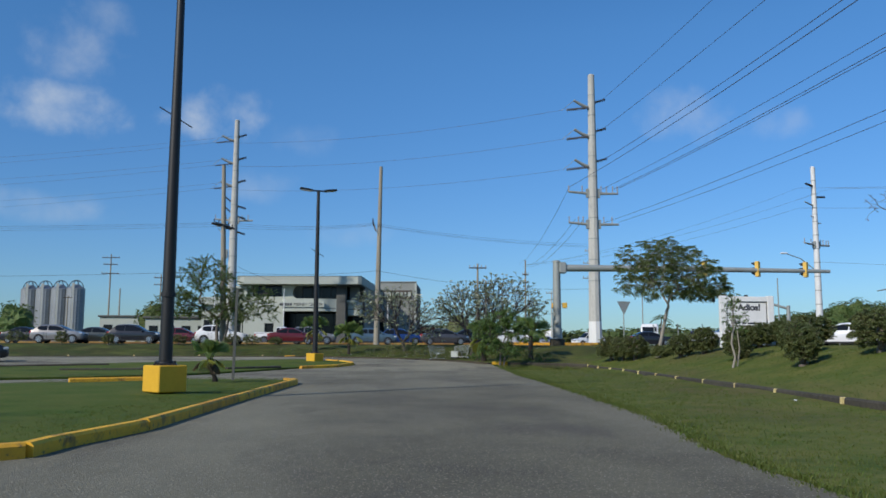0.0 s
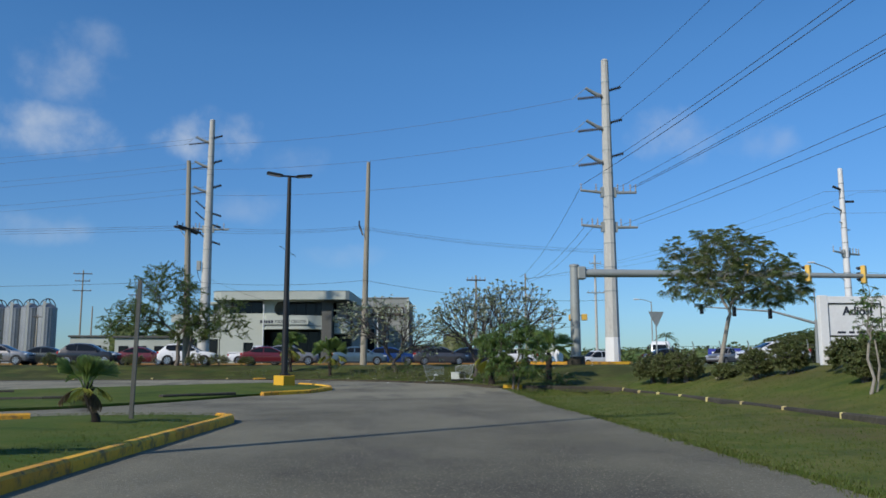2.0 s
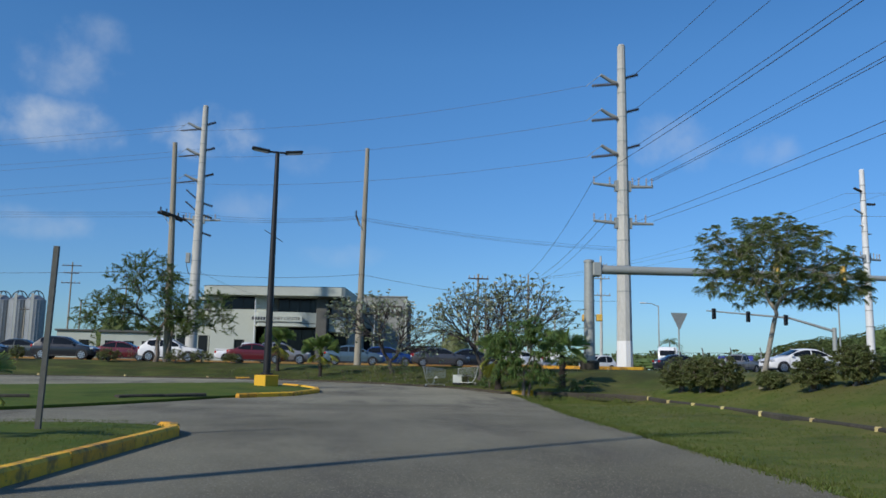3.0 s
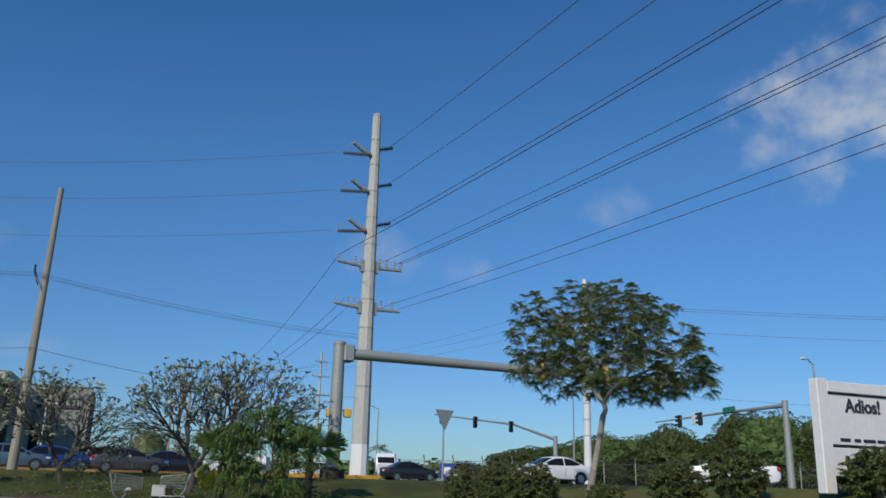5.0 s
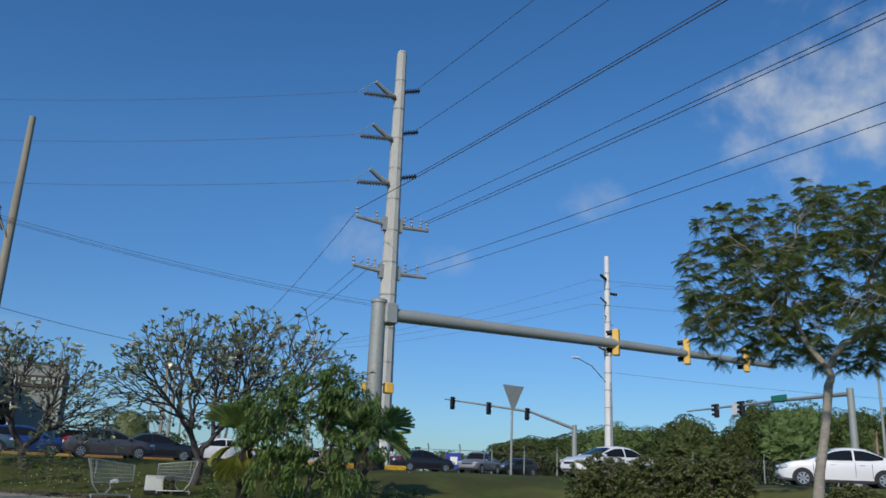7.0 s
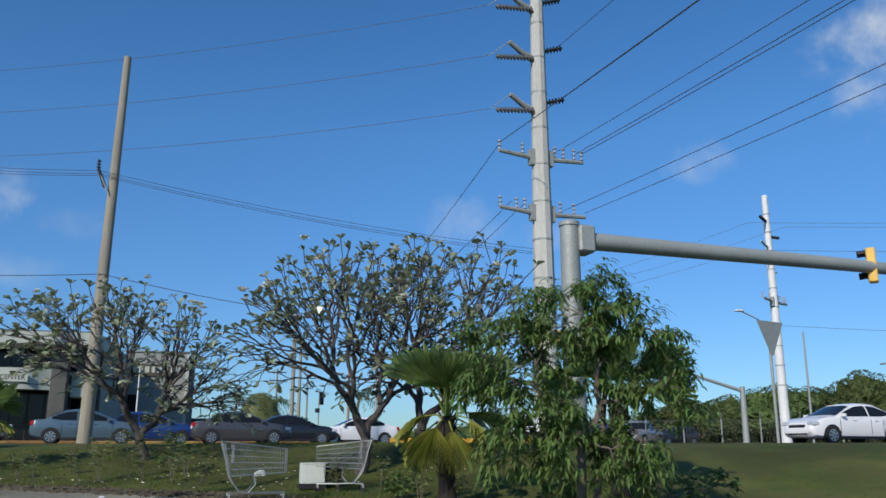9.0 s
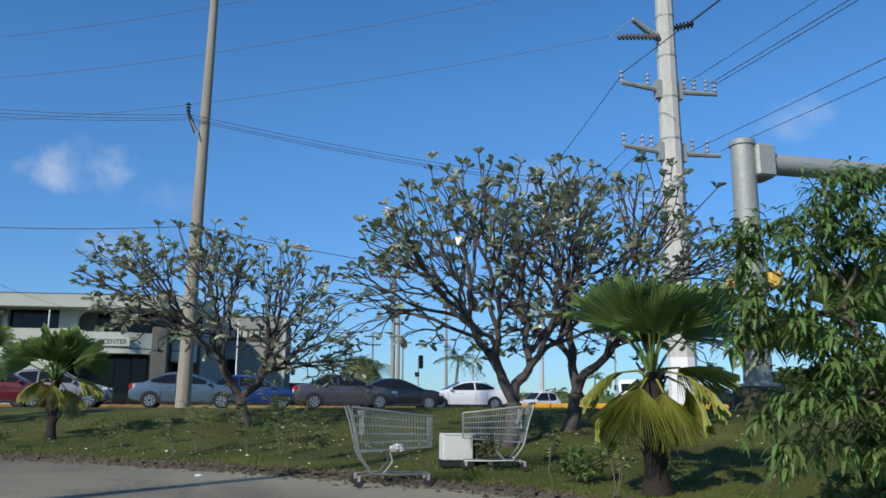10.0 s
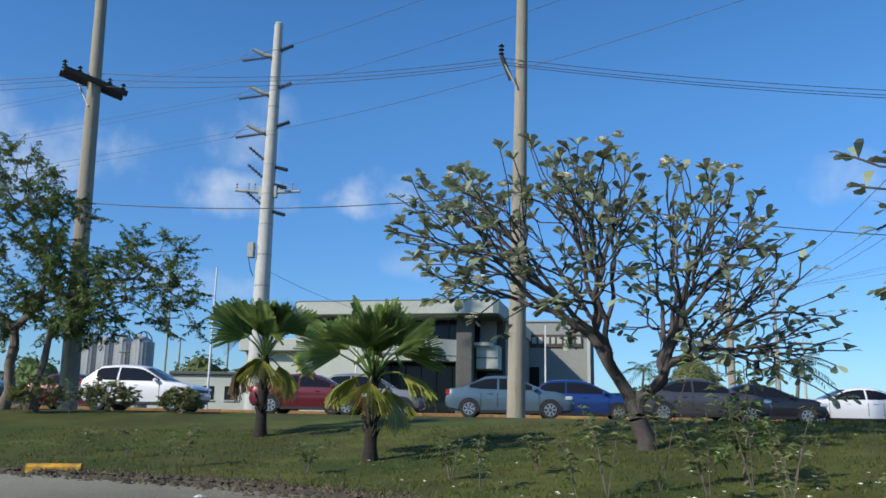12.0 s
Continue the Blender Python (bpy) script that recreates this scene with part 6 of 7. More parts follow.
# ---- distant woods ----
def woods(name, spots, leaf_l, seed, label, per=260, rough_n=10):
    """Clumps of leaf sprays over a broad stand of trees."""
    rng = random.Random(seed)
    s = Shape()
    for x, y, r, h in spots:
        for _ in range(per):
            v = Vector((rng.gauss(0, 1), rng.gauss(0, 1), rng.gauss(0, 1))).normalized()
            if v.z < -0.35:
                v.z = -v.z
            lump = 1 + 0.3 * noise.noise(v * 2 + Vector((x, y, 0)))
            p = Vector((x + v.x * r * lump, y + v.y * r * lump, STREET_Z + h * 0.45 + v.z * h * 0.55 * lump))
            a = rng.uniform(0, 6.28)
            leaf(s, p, Vector((math.cos(a), math.sin(a), rng.uniform(-0.2, 0.9))) + v * 0.5, leaf_l * rng.uniform(0.7, 1.4), leaf_l * rng.uniform(0.5, 0.8), 0.4, rng)
        # leafy inner mass
        m, k0 = rough_n, len(s.v)
        for a in range(m):
            for b in range(2 * m):
                el, az = -0.3 + (math.pi / 2 + 0.3) * a / (m - 1), math.pi * b / m
                v = Vector((math.cos(el) * math.cos(az), math.cos(el) * math.sin(az), math.sin(el)))
                lump = 0.84 * (1 + 0.3 * noise.noise(v * 2 + Vector((x, y, 0))) + 0.20 * noise.noise(v * 6 + Vector((y, x, 0))) + 0.16 * noise.noise(v * 15 + Vector((x, x, 0))))
                s.v.append((x + v.x * r * lump, y + v.y * r * lump, STREET_Z + h * 0.45 + v.z * h * 0.55 * lump))
        for a in range(m - 1):
            for b in range(2 * m):
                c = (b + 1) % (2 * m)
                s.f.append((k0 + a * 2 * m + b, k0 + a * 2 * m + c, k0 + (a + 1) * 2 * m + c, k0 + (a + 1) * 2 * m + b))
        for _ in range(per // 3):
            p = Vector((x + rng.uniform(-r, r), y + rng.uniform(-r, r), STREET_Z + rng.uniform(0, h * 0.45)))
            a = rng.uniform(0, 6.28)
            leaf(s, p, Vector((math.cos(a), math.sin(a), 0.5)), leaf_l * 1.3, leaf_l, 0.4, rng)
    return tagged(part(name, s, FARLEAF), label, "woods", kind="stuff")


_r = random.Random(81)
near_wood = []
for i in range(46):
    t = i / 45
    x, y = 56 + 44 * t + _r.uniform(-3, 3), 122 - 62 * t + _r.uniform(-3, 3)
    near_wood.append((x, y, _r.uniform(2.0, 4.6), _r.uniform(3.2, 8.0) * (0.42 + 0.68 * min(1, t * 2.4))))
for i in range(26):
    t = i / 25
    near_wood.append((66 + 48 * t + _r.uniform(-3, 3), 132 - 60 * t + _r.uniform(-3, 3), _r.uniform(2.6, 5.5), _r.uniform(5, 10.5) * (0.5 + 0.5 * min(1, t * 2))))
woods("woodland", near_wood, 0.32, 82, "dense green tropical woodland beyond the junction", per=2100, rough_n=30)
far_wood = []
for i in range(120):
    t = i / 119
    a = radians(-48 + 86 * t)
    d = _r.uniform(300, 420)
    hump = 0.6 + 0.9 * smooth01((0.42 - abs(t - 0.25)) / 0.3) * 0.6
    far_wood.append((math.sin(-a) * d + 10, math.cos(a) * d + 40, _r.uniform(7, 12), _r.uniform(8, 13) * hump * (0.62 if t < 0.5 else 0.7)))
woods("woodland", far_wood, 2.2, 83, "low hazy line of trees on the horizon", per=90)
left_wood = [(-70 + _r.uniform(-4, 4), 150 + _r.uniform(-4, 4), 3.5, 7), (-58, 140, 3, 6.5), (-33, 130, 3, 6), (-30, 135, 2.5, 5), (-80, 120, 4, 6), (12, 130, 2.2, 3.4), (20, 140, 2.5, 3.6)]
woods("woodland", left_wood, 0.6, 84, "scattered leafy trees beyond the street", per=260)


def coconut(x, y, h, seed):
    rng = random.Random(seed)
    top = thing("coconut_palm", pose(x, y, STREET_Z), "distant coconut palm with a slim trunk", "palm", "distant palms")
    part("trunk", Shape().tube([(0, 0, 0), (0.2, 0, h * 0.5), (0.5, 0, h)], [0.2, 0.14, 0.1], 7), BARK, top, smooth=True)
    s = Shape()
    for i in range(14):
        a = i * 2.4
        el = rng.uniform(-0.3, 1.0)
        d = Vector((math.cos(a) * math.cos(el), math.sin(a) * math.cos(el), math.sin(el)))
        for j in range(10):
            q = (j + 1) / 10 * 2.2
            b = Vector((0.5, 0, h)) + d * q - Vector((0, 0, 0.22 * q * q))
            n = d.cross(Vector((0, 0, 1))).normalized()
            for sg in (-1, 1):
                leaf(s, b, n * sg + d * 0.6 - Vector((0, 0, 0.5)), 0.6, 0.1, 0.4, rng)
    part("crown", s, FARLEAF, top)


for x, y, h, sd in ((20.8, 112, 4.8, 1), (11.8, 132, 5.5, 2), (15.5, 128, 5.0, 3), (60, 170, 6, 4)):
    coconut(x, y, h, sd)


# ---- overhead wires ----
def wire(a, b, sag, r=0.018, label="black overhead power cable sagging between poles"):
    a, b = Vector(a), Vector(b)
    n = 16
    pts = [a.lerp(b, i / n) - Vector((0, 0, 4 * sag * (i / n) * (1 - i / n))) for i in range(n + 1)]
    w = part("power_cable", Shape().tube(pts, r, 4), WIRE, None, label)
    return tagged(w, category="cable", group="overhead cables")


SZ0 = STREET_Z
# along the side street, past the lot
for x, z, r in ((19.35, SZ0 + 21.0, 0.02), (19.35, SZ0 + 18.45, 0.02), (19.45, SZ0 + 15.8, 0.024), (16.4, SZ0 + 13.35, 0.024), (19.3, SZ0 + 13.25, 0.018), (20.25, SZ0 + 13.25, 0.022), (20.6, SZ0 + 13.3, 0.022), (19.4, SZ0 + 10.35, 0.018), (20.6, SZ0 + 10.4, 0.018)):
    wire((x, 67.9, z), (x + (0.6 if x < 17 else 0.2), -34, z - 0.4), 1.3, r * 0.75)
# along the main street
for dx, z in ((-1.1, 10.75), (-0.5, 10.95), (0.5, 11.1)):
    wire((-12.2 + dx * 0.6, 67.65, z), (-0.1, 67.5, 11.15 + dx * 0.12), 0.3, 0.010)
    wire((-0.1, 67.5, 11.15 + dx * 0.12), (17.9, 67.8, SZ0 + 8.4 + dx * 0.15), 0.3, 0.010)
    wire((-90, 67.5, 10.7 + dx * 0.2), (-12.2 + dx * 0.6, 67.65, z), 0.8, 0.010)
wire((-12.1, 67.5, 7.1), (0.3, 67.5, 7.3), 0.3, 0.015)
wire((0.3, 67.5, 7.3), (18.0, 67.7, 6.0), 0.5, 0.015)
wire((-90, 67.4, 6.9), (-12.1, 67.5, 7.1), 0.8, 0.015)
# transmission circuits between the tall poles
for z, z2 in ((23.6, 20.35), (20.9, 17.8), (18.2, 15.15)):
    wire((-18.8, 95.8, SZ0 + z - 0.35), (15.85, 67.7, SZ0 + z2 - 0.35), 0.9, 0.012)
    wire((-18.8, 95.8, SZ0 + z - 0.35), (-130, 120, SZ0 + z - 1), 2.2, 0.012)
    wire((-15.3, 96, SZ0 + z + 0.7), (-130, 122, SZ0 + z + 0.3), 2.2, 0.012)
# over the junction to the poles beyond
wire((16.4, 68.0, SZ0 + 13.3), (21.9, 122, 13.6), 0.9, 0.016)
wire((16.95, 68.0, SZ0 + 10.65), (22.2, 122, 13.0), 0.9, 0.014)
wire((17.65, 68.0, SZ0 + 10.65), (23.2, 122, 13.0), 0.9, 0.014)
for dz, dx in ((17.9, -1.9), (17.9, 1.9), (15.6, -1.9)):
    wire((49.7 + dx, 88.7, SZ0 + dz), (130, 30, SZ0 + dz), 2.2, 0.016)
    wire((49.7 + dx, 88.7, SZ0 + dz), (22.7, 122.4, 13.4), 1.2, 0.012)
wire((49.7, 88.7, SZ0 + 9.5), (128, 30, SZ0 + 9.5), 2.5, 0.016)
wire((-10, 104, 8.5), (-16.2, 96.2, 10.5), 0.3, 0.015)


# ---- poles beyond the street ----
def cross_pole(x, y, h, arms, label, material=WOODPOLE, r=0.16, turn=0):
    top = thing("utility_pole", pose(x, y, STREET_Z, 0, 0, turn), label, "power pole", "utility poles")
    part("shaft", Shape().tube([(0, 0, -0.2), (0, 0, h * 0.5), (0, 0, h)], [r, r * 0.85, r * 0.65], 10), material, top, smooth=True)
    for z, w in arms:
        part("crossarm", Shape().box((0, -r, z), (w, 0.11, 0.13)), DARKWOOD if material is WOODPOLE else GALV, top)
        for q in (-0.46, -0.2, 0.2, 0.46):
            part("pin_insulator", Shape().tube([(q * w, -r, z + 0.06), (q * w, -r, z + 0.32)], [0.05, 0.035], 6), INSUL, top)
    return top


cross_pole(22.7, 122.4, 12.8, [(10.6, 0.9), (9.4, 0.9)], "brown wooden pole across the junction")
cross_pole(31.5, 118, 15.0, [(13.8, 1.6), (12.0, 2.2), (9.8, 2.4)], "pale concrete pole with crossarms across the junction", CONCPOLE, 0.2)
cross_pole(11.7, 92.6, 9.2, [(8.7, 2.0)], "wooden pole behind the queueing cars")
cross_pole(14.2, 104, 8.2, [(7.8, 1.8)], "thin wooden pole beyond the street")
cross_pole(17.8, 140, 9.5, [(9.0, 2.2), (8.0, 2.0)], "far wooden pole with crossarms")
cross_pole(23.5, 150, 9.8, [(9.2, 2.2)], "far wooden pole with a crossarm")
cross_pole(30.5, 140, 9.5, [(9.0, 2.0)], "far pole beside the junction", CONCPOLE)
cross_pole(-46.4, 150, 15.8, [(15.2, 3.0), (14.0, 2.4), (12.4, 3.0)], "dark wooden pole with three crossarms")
cross_pole(-44.6, 150, 9.8, [], "bare wooden pole stub")
cross_pole(-36.6, 146, 12.0, [(11.4, 2.4), (10.2, 2.2)], "dark wooden pole with two crossarms")
cross_pole(-57, 160, 9.0, [(8.6, 1.6)], "small wooden pole by the silos")
cross_pole(-17.0, 90.5, 8.2, [], "thin pale lamp post beside the building", PALEPOLE, 0.07)
cross_pole(36.5, 72, 6.2, [], "slim grey post by the junction", GALV, 0.07)


def far_lamp(x, y, h, reach, label):
    top = thing("street_lamp", pose(x, y, STREET_Z), label, "street lamp", "street lamps")
    part("pole", Shape().tube([(0, 0, 0), (0, 0, h)], [0.11, 0.07], 8), GALV, top, smooth=True)
    part("arm", Shape().tube([(0, 0, h - 0.1), (reach * 0.5, 0, h + 0.25), (reach, 0, h + 0.3)], 0.045, 6), GALV, top, smooth=True)
    part("lamp_head", Shape().chamfer_box((reach * 1.12, 0, h + 0.3), (abs(reach) * 0.4 + 0.1, 0.28, 0.16), 0.05), PALEPOLE, top)
    return top


far_lamp(52.5, 64.0, 9.2, -0.9, "grey street lamp beside the junction")
far_lamp(38.5, 116, 8.5, -1.8, "street lamp over the far side street")
far_lamp(24.6, 130, 8.0, -1.5, "distant slim grey street lamp")
lamp_bracket = thing("bracket_lamp", pose(49.7, 88.7, STREET_Z + 8.6), "street lamp bracket on the white pole", "street lamp")
part("arm", Shape().tube([(-0.3, 0, 0), (-2.2, -0.5, 1.2), (-4.0, -0.8, 1.7)], 0.05, 6), GALV, lamp_bracket, smooth=True)
part("lamp_head", Shape().chamfer_box((-4.3, -0.9, 1.72), (0.75, 0.3, 0.16), 0.05), PALEPOLE, lamp_bracket)


def far_mast(m, height, reach, heads, label, bent=True):
    top = thing("traffic_signal_mast", m, label, "traffic signal", "far traffic signals")
    part("pole", Shape().tube([(0, 0, 0), (0, 0, height)], [0.26, 0.2], 12), GALV, top, smooth=True)
    part("arm", Shape().tube([(0, 0, height - 0.35), (-reach * 0.35, 0, height + 0.9 if bent else height - 0.3), (-reach, 0, height + 1.5 if bent else height - 0.35)], [0.15, 0.11, 0.06], 10), GALV, top, smooth=True)
    for q in heads:
        z = (height + 0.9 + 0.6 * (q / reach - 0.35) / 0.65) if bent else height - 0.3
        signal_head(top, pose(-q, -0.05, z - 0.25, 0, 0, 180), SIGNALBLACK)
    return top


far_mast(pose(46.5, 89.5, STREET_Z, 0, 0, -10), 4.6, 12.2, (4.6, 8.2, 11.5), "grey mast arm with black signals facing the side street")
right_mast = far_mast(pose(47.84, 62.75, STREET_Z, 0, 0, -102), 6.1, 18.6, (11.0, 14.3), "grey mast arm with two black signals across the side street", bent=False)
for x, z, size, board in ((-6.6, 5.95, (1.7, 0.05, 0.42), mat("green_sign_face", (0.02, 0.2, 0.13), (0.03, 0.16, 0.11), rough=0.45, bump=0.03)), (-11.7, 5.55, (0.75, 0.05, 0.9), WHITEPAINT)):
    part("sign_plate", Shape().chamfer_box((x, -0.18, z), size, 0.02), board, right_mast, "green street sign plate" if x > -9 else "white traffic sign plate")
small_sig = thing("traffic_signal", pose(16.05, 105, STREET_Z), "black traffic signal on a post in the median", "traffic signal")
part("post", Shape().tube([(0, 0, 0), (0, 0, 3.8)], 0.06, 8), GALV, small_sig)
signal_head(small_sig, pose(0.2, 0, 3.9, 0, 0, 180), SIGNALBLACK)
part("sign_box", Shape().chamfer_box((-0.1, 0, 2.9), (0.36, 0.2, 0.36), 0.03), TRIMBLACK, small_sig)

# ---- silos and low buildings, far left ----
SILOSTEEL = mat("corrugated_silo_steel", (0.30, 0.32, 0.33), (0.19, 0.205, 0.215), rough=0.55, metal=0.35, big=0.15, small=4, mix=0.9, bump=0.2)
for i in range(4):
    silo = thing("storage_silo", pose(-68.6 + i * 3.36, 172 - i * 1.2, STREET_Z), "tall grey corrugated steel silo with a hooped top", "silo", "silos in a row")
    s = Shape()
    n = 40
    rings = []
    for z in (0, 10.8):
        rings.append([((1.68 + 0.05 * (k % 2)) * math.cos(2 * math.pi * k / n), (1.68 + 0.05 * (k % 2)) * math.sin(2 * math.pi * k / n), z) for k in range(n)])
    s.loft(rings)
    part("shell", s, SILOSTEEL, silo)
    part("roof", Shape().tube([(0, 0, 10.8), (0, 0, 11.7)], [1.72, 0.5], 24), SILOSTEEL, silo)
    for a in (0, 1.57):
        hoop = [(math.cos(t) * 1.4 * math.cos(a), math.cos(t) * 1.4 * math.sin(a), 11.0 + math.sin(t) * 1.5) for t in [math.pi * k / 10 for k in range(11)]]
        part("hoop", Shape().tube(hoop, 0.09, 5), TRIMBLACK, silo)
    part("ladder", Shape().box((0, -1.66, 6), (0.5, 0.08, 11.8)), GALV, silo)


def low_building(x, y, w, d, h, label, material=None, windows=0, roof=0.3):
    top = thing("building", pose(x, y, STREET_Z), label, "building", "low buildings beyond the street")
    part("wall", Shape().box((0, 0, h / 2), (w, d, h)), material or PLASTER, top)
    part("roof", Shape().chamfer_box((0, 0, h + roof / 2), (w + 0.6, d + 0.6, roof), 0.06), PLASTERDARKSHADE, top)
    for i in range(windows):
        wx = -w / 2 + w * (i + 0.5) / windows
        win = part("window", Shape().box((wx, -d / 2 - 0.02, h * 0.55), (w / windows * 0.55, 0.06, h * 0.34)), DARKGLASS, top)
        part("sill", Shape().box((wx, -d / 2 - 0.06, h * 0.36), (w / windows * 0.62, 0.14, 0.1)), PLASTER, win)
    return top


low_building(-41, 150, 11, 8, 4.6, "low pale concrete building with a flat roof", windows=4)
low_building(-92, 165, 30, 10, 5.5, "long low warehouse with a grey roof", WHITEPAINT, windows=6)
low_building(-31, 155, 8, 8, 5.5, "small grey house with a flat roof", windows=3)
low_building(12.5, 150, 9, 7, 3.2, "distant red-roofed roadside building", mat("red_wall_paint", (0.42, 0.10, 0.08), (0.34, 0.08, 0.06)), windows=3)
low_building(-27.5, 124, 9, 8, 3.6, "low grey annex beside the office building", windows=4)
trailer = thing("box_trailer", pose(33.5, 152, STREET_Z, 0, 0, 250), "white box truck on the far side street", "truck")
part("box", Shape().chamfer_box((0, 0, 2.0), (6.0, 2.3, 2.4), 0.04), WHITEPAINT, trailer)
part("chassis", Shape().box((0, 0, 0.7), (6.4, 1.2, 0.25)), TRIMBLACK, trailer)
part("cab", Shape().chamfer_box((3.9, 0, 1.3), (1.7, 2.1, 1.9), 0.15), PAINT["white"], trailer)
for s in (-1, 1):
    for x in (-2, 3.8):
        wheel(trailer, x, s * 1.1, 0.42, 0.25)

# ---- chain-link fence with banners at the junction ----
LINK = mat("fence_mesh_wire", (0.12, 0.125, 0.12), (0.07, 0.07, 0.07), rough=0.6, metal=0.5, bump=0)
fence = thing("chain_link_fence", pose(0, 0, STREET_Z), "grey chain-link fence before the woodland", "fence")
F0, F1 = Vector((36, 104, 0)), Vector((80, 70, 0))
N = 18
for i in range(N + 1):
    p = F0.lerp(F1, i / N)
    part("post", Shape().tube([(p.x, p.y, 0), (p.x, p.y, 2.3), (p.x - 0.25, p.y - 0.3, 2.75)], 0.06, 6), GALV, fence)
    if i < N:
        q = F0.lerp(F1, (i + 1) / N)
        for z in (0.15, 2.2):
            part("rail", Shape().tube([(p.x, p.y, z), (q.x, q.y, z)], 0.02, 5), DULLSTEEL, fence)
        net = Shape()
        for k in range(12):
            for u0, u1 in ((k / 12, (k + 2) / 12), (k / 12, (k - 2) / 12)):
                if 0 <= u1 <= 1:
                    a, b = p.lerp(q, u0), p.lerp(q, u1)
                    net.tube([(a.x, a.y, 0.15), (b.x, b.y, 2.2)], 0.008, 3, caps=False)
        part("netting", net, LINK, fence)
BANNERBLUE = mat("blue_banner_cloth", (0.03, 0.05, 0.32), (0.02, 0.035, 0.22), rough=0.8)
for i, x in enumerate((40.2, 41.9)):
    bn = thing("banner", pose(x, 100.2 - i * 1.3, STREET_Z, 0, 0, -38), "blue and white cloth banner tied to the fence", "banner", "banners on the fence")
    part("cloth", Shape().box((0, -0.15, 1.15), (1.5, 0.03, 1.5)), BANNERBLUE, bn)
    part("white_panel", Shape().box((0.05, -0.175, 1.2), (0.7, 0.02, 0.7)), WHITEPAINT, bn)
pink = thing("road_sign", pose(54.5, 66, STREET_Z, 0, 0, 35), "back of a faded pink sign on two posts", "road sign")
for s in (-1, 1):
    part("post", Shape().tube([(s * 0.35, 0, 0), (s * 0.35, 0, 3.4)], 0.04, 6), GALV, pink)
part("panel", Shape().chamfer_box((0, -0.06, 3.1), (1.1, 0.05, 1.6), 0.02), mat("faded_pink_panel", (0.5, 0.22, 0.18), (0.42, 0.2, 0.17)), pink)

# ---- exit sign on the bank ----
board = thing("exit_sign", pose(14.53, 31.25, land_z(14.53, 31.25), 0, 0, -3), "white double-post exit sign with dark writing", "sign")
hz = 3.17 - land_z(14.53, 31.25)
for s in (-1, 1):
    part("post", Shape().chamfer_box((s * 0.93, 0, hz / 2 + 0.02), (0.26, 0.2, hz + 0.04), 0.015), WHITEPAINT, board)
part("head_rail", Shape().chamfer_box((0, 0, hz - 0.09), (1.6, 0.18, 0.2), 0.012), WHITEPAINT, board)
panel = part("panel", Shape().chamfer_box((0, 0.01, hz - 0.67), (1.6, 0.08, 0.95), 0.012), WHITEPAINT, board)
part("lower_panel", Shape().chamfer_box((0, 0.01, hz - 1.42), (1.6, 0.1, 0.5), 0.012), WHITEPAINT, board)
for s in (-1, 1):
    part("panel_edge", Shape().box((s * 0.785, -0.035, hz - 0.67), (0.03, 0.03, 0.95)), TRIMBLACK, panel)
part("panel_edge", Shape().box((0, -0.035, hz - 0.205), (1.54, 0.03, 0.03)), TRIMBLACK, panel)
part("panel_edge", Shape().box((0, -0.035, hz - 1.13), (1.54, 0.03, 0.03)), TRIMBLACK, panel)
for i, w in enumerate((0.24, 0.16, 0.3, 0.2)):
    part("lettering_bar", Shape().box((-0.42 + i * 0.3, -0.034, hz - 1.03), (w, 0.01, 0.06)), INK, panel)
note = bpy.data.curves.new("lettering", "FONT")
note.body, note.size, note.align_x, note.align_y, note.extrude = "Adios!", 0.34, "CENTER", "CENTER", 0.004
note.offset = 0.012
note.materials.append(INK)
wr = new("lettering", note)
wr.parent = panel
wr.matrix_basis = pose(0.1, -0.036, hz - 0.42, 90, 0, 0)

post = thing("sign_post", pose(-4.13, 25.25, 0.18, 0, 1, 0), "plain grey steel sign post on the lawn island", "sign post")
part("channel", Shape().box((0, 0, 1.32), (0.075, 0.03, 2.75)), DULLSTEEL, post)
part("flange", Shape().box((-0.03, 0.03, 1.32), (0.014, 0.05, 2.75)), DULLSTEEL, post)
part("flange", Shape().box((0.03, 0.03, 1.32), (0.014, 0.05, 2.75)), DULLSTEEL, post)


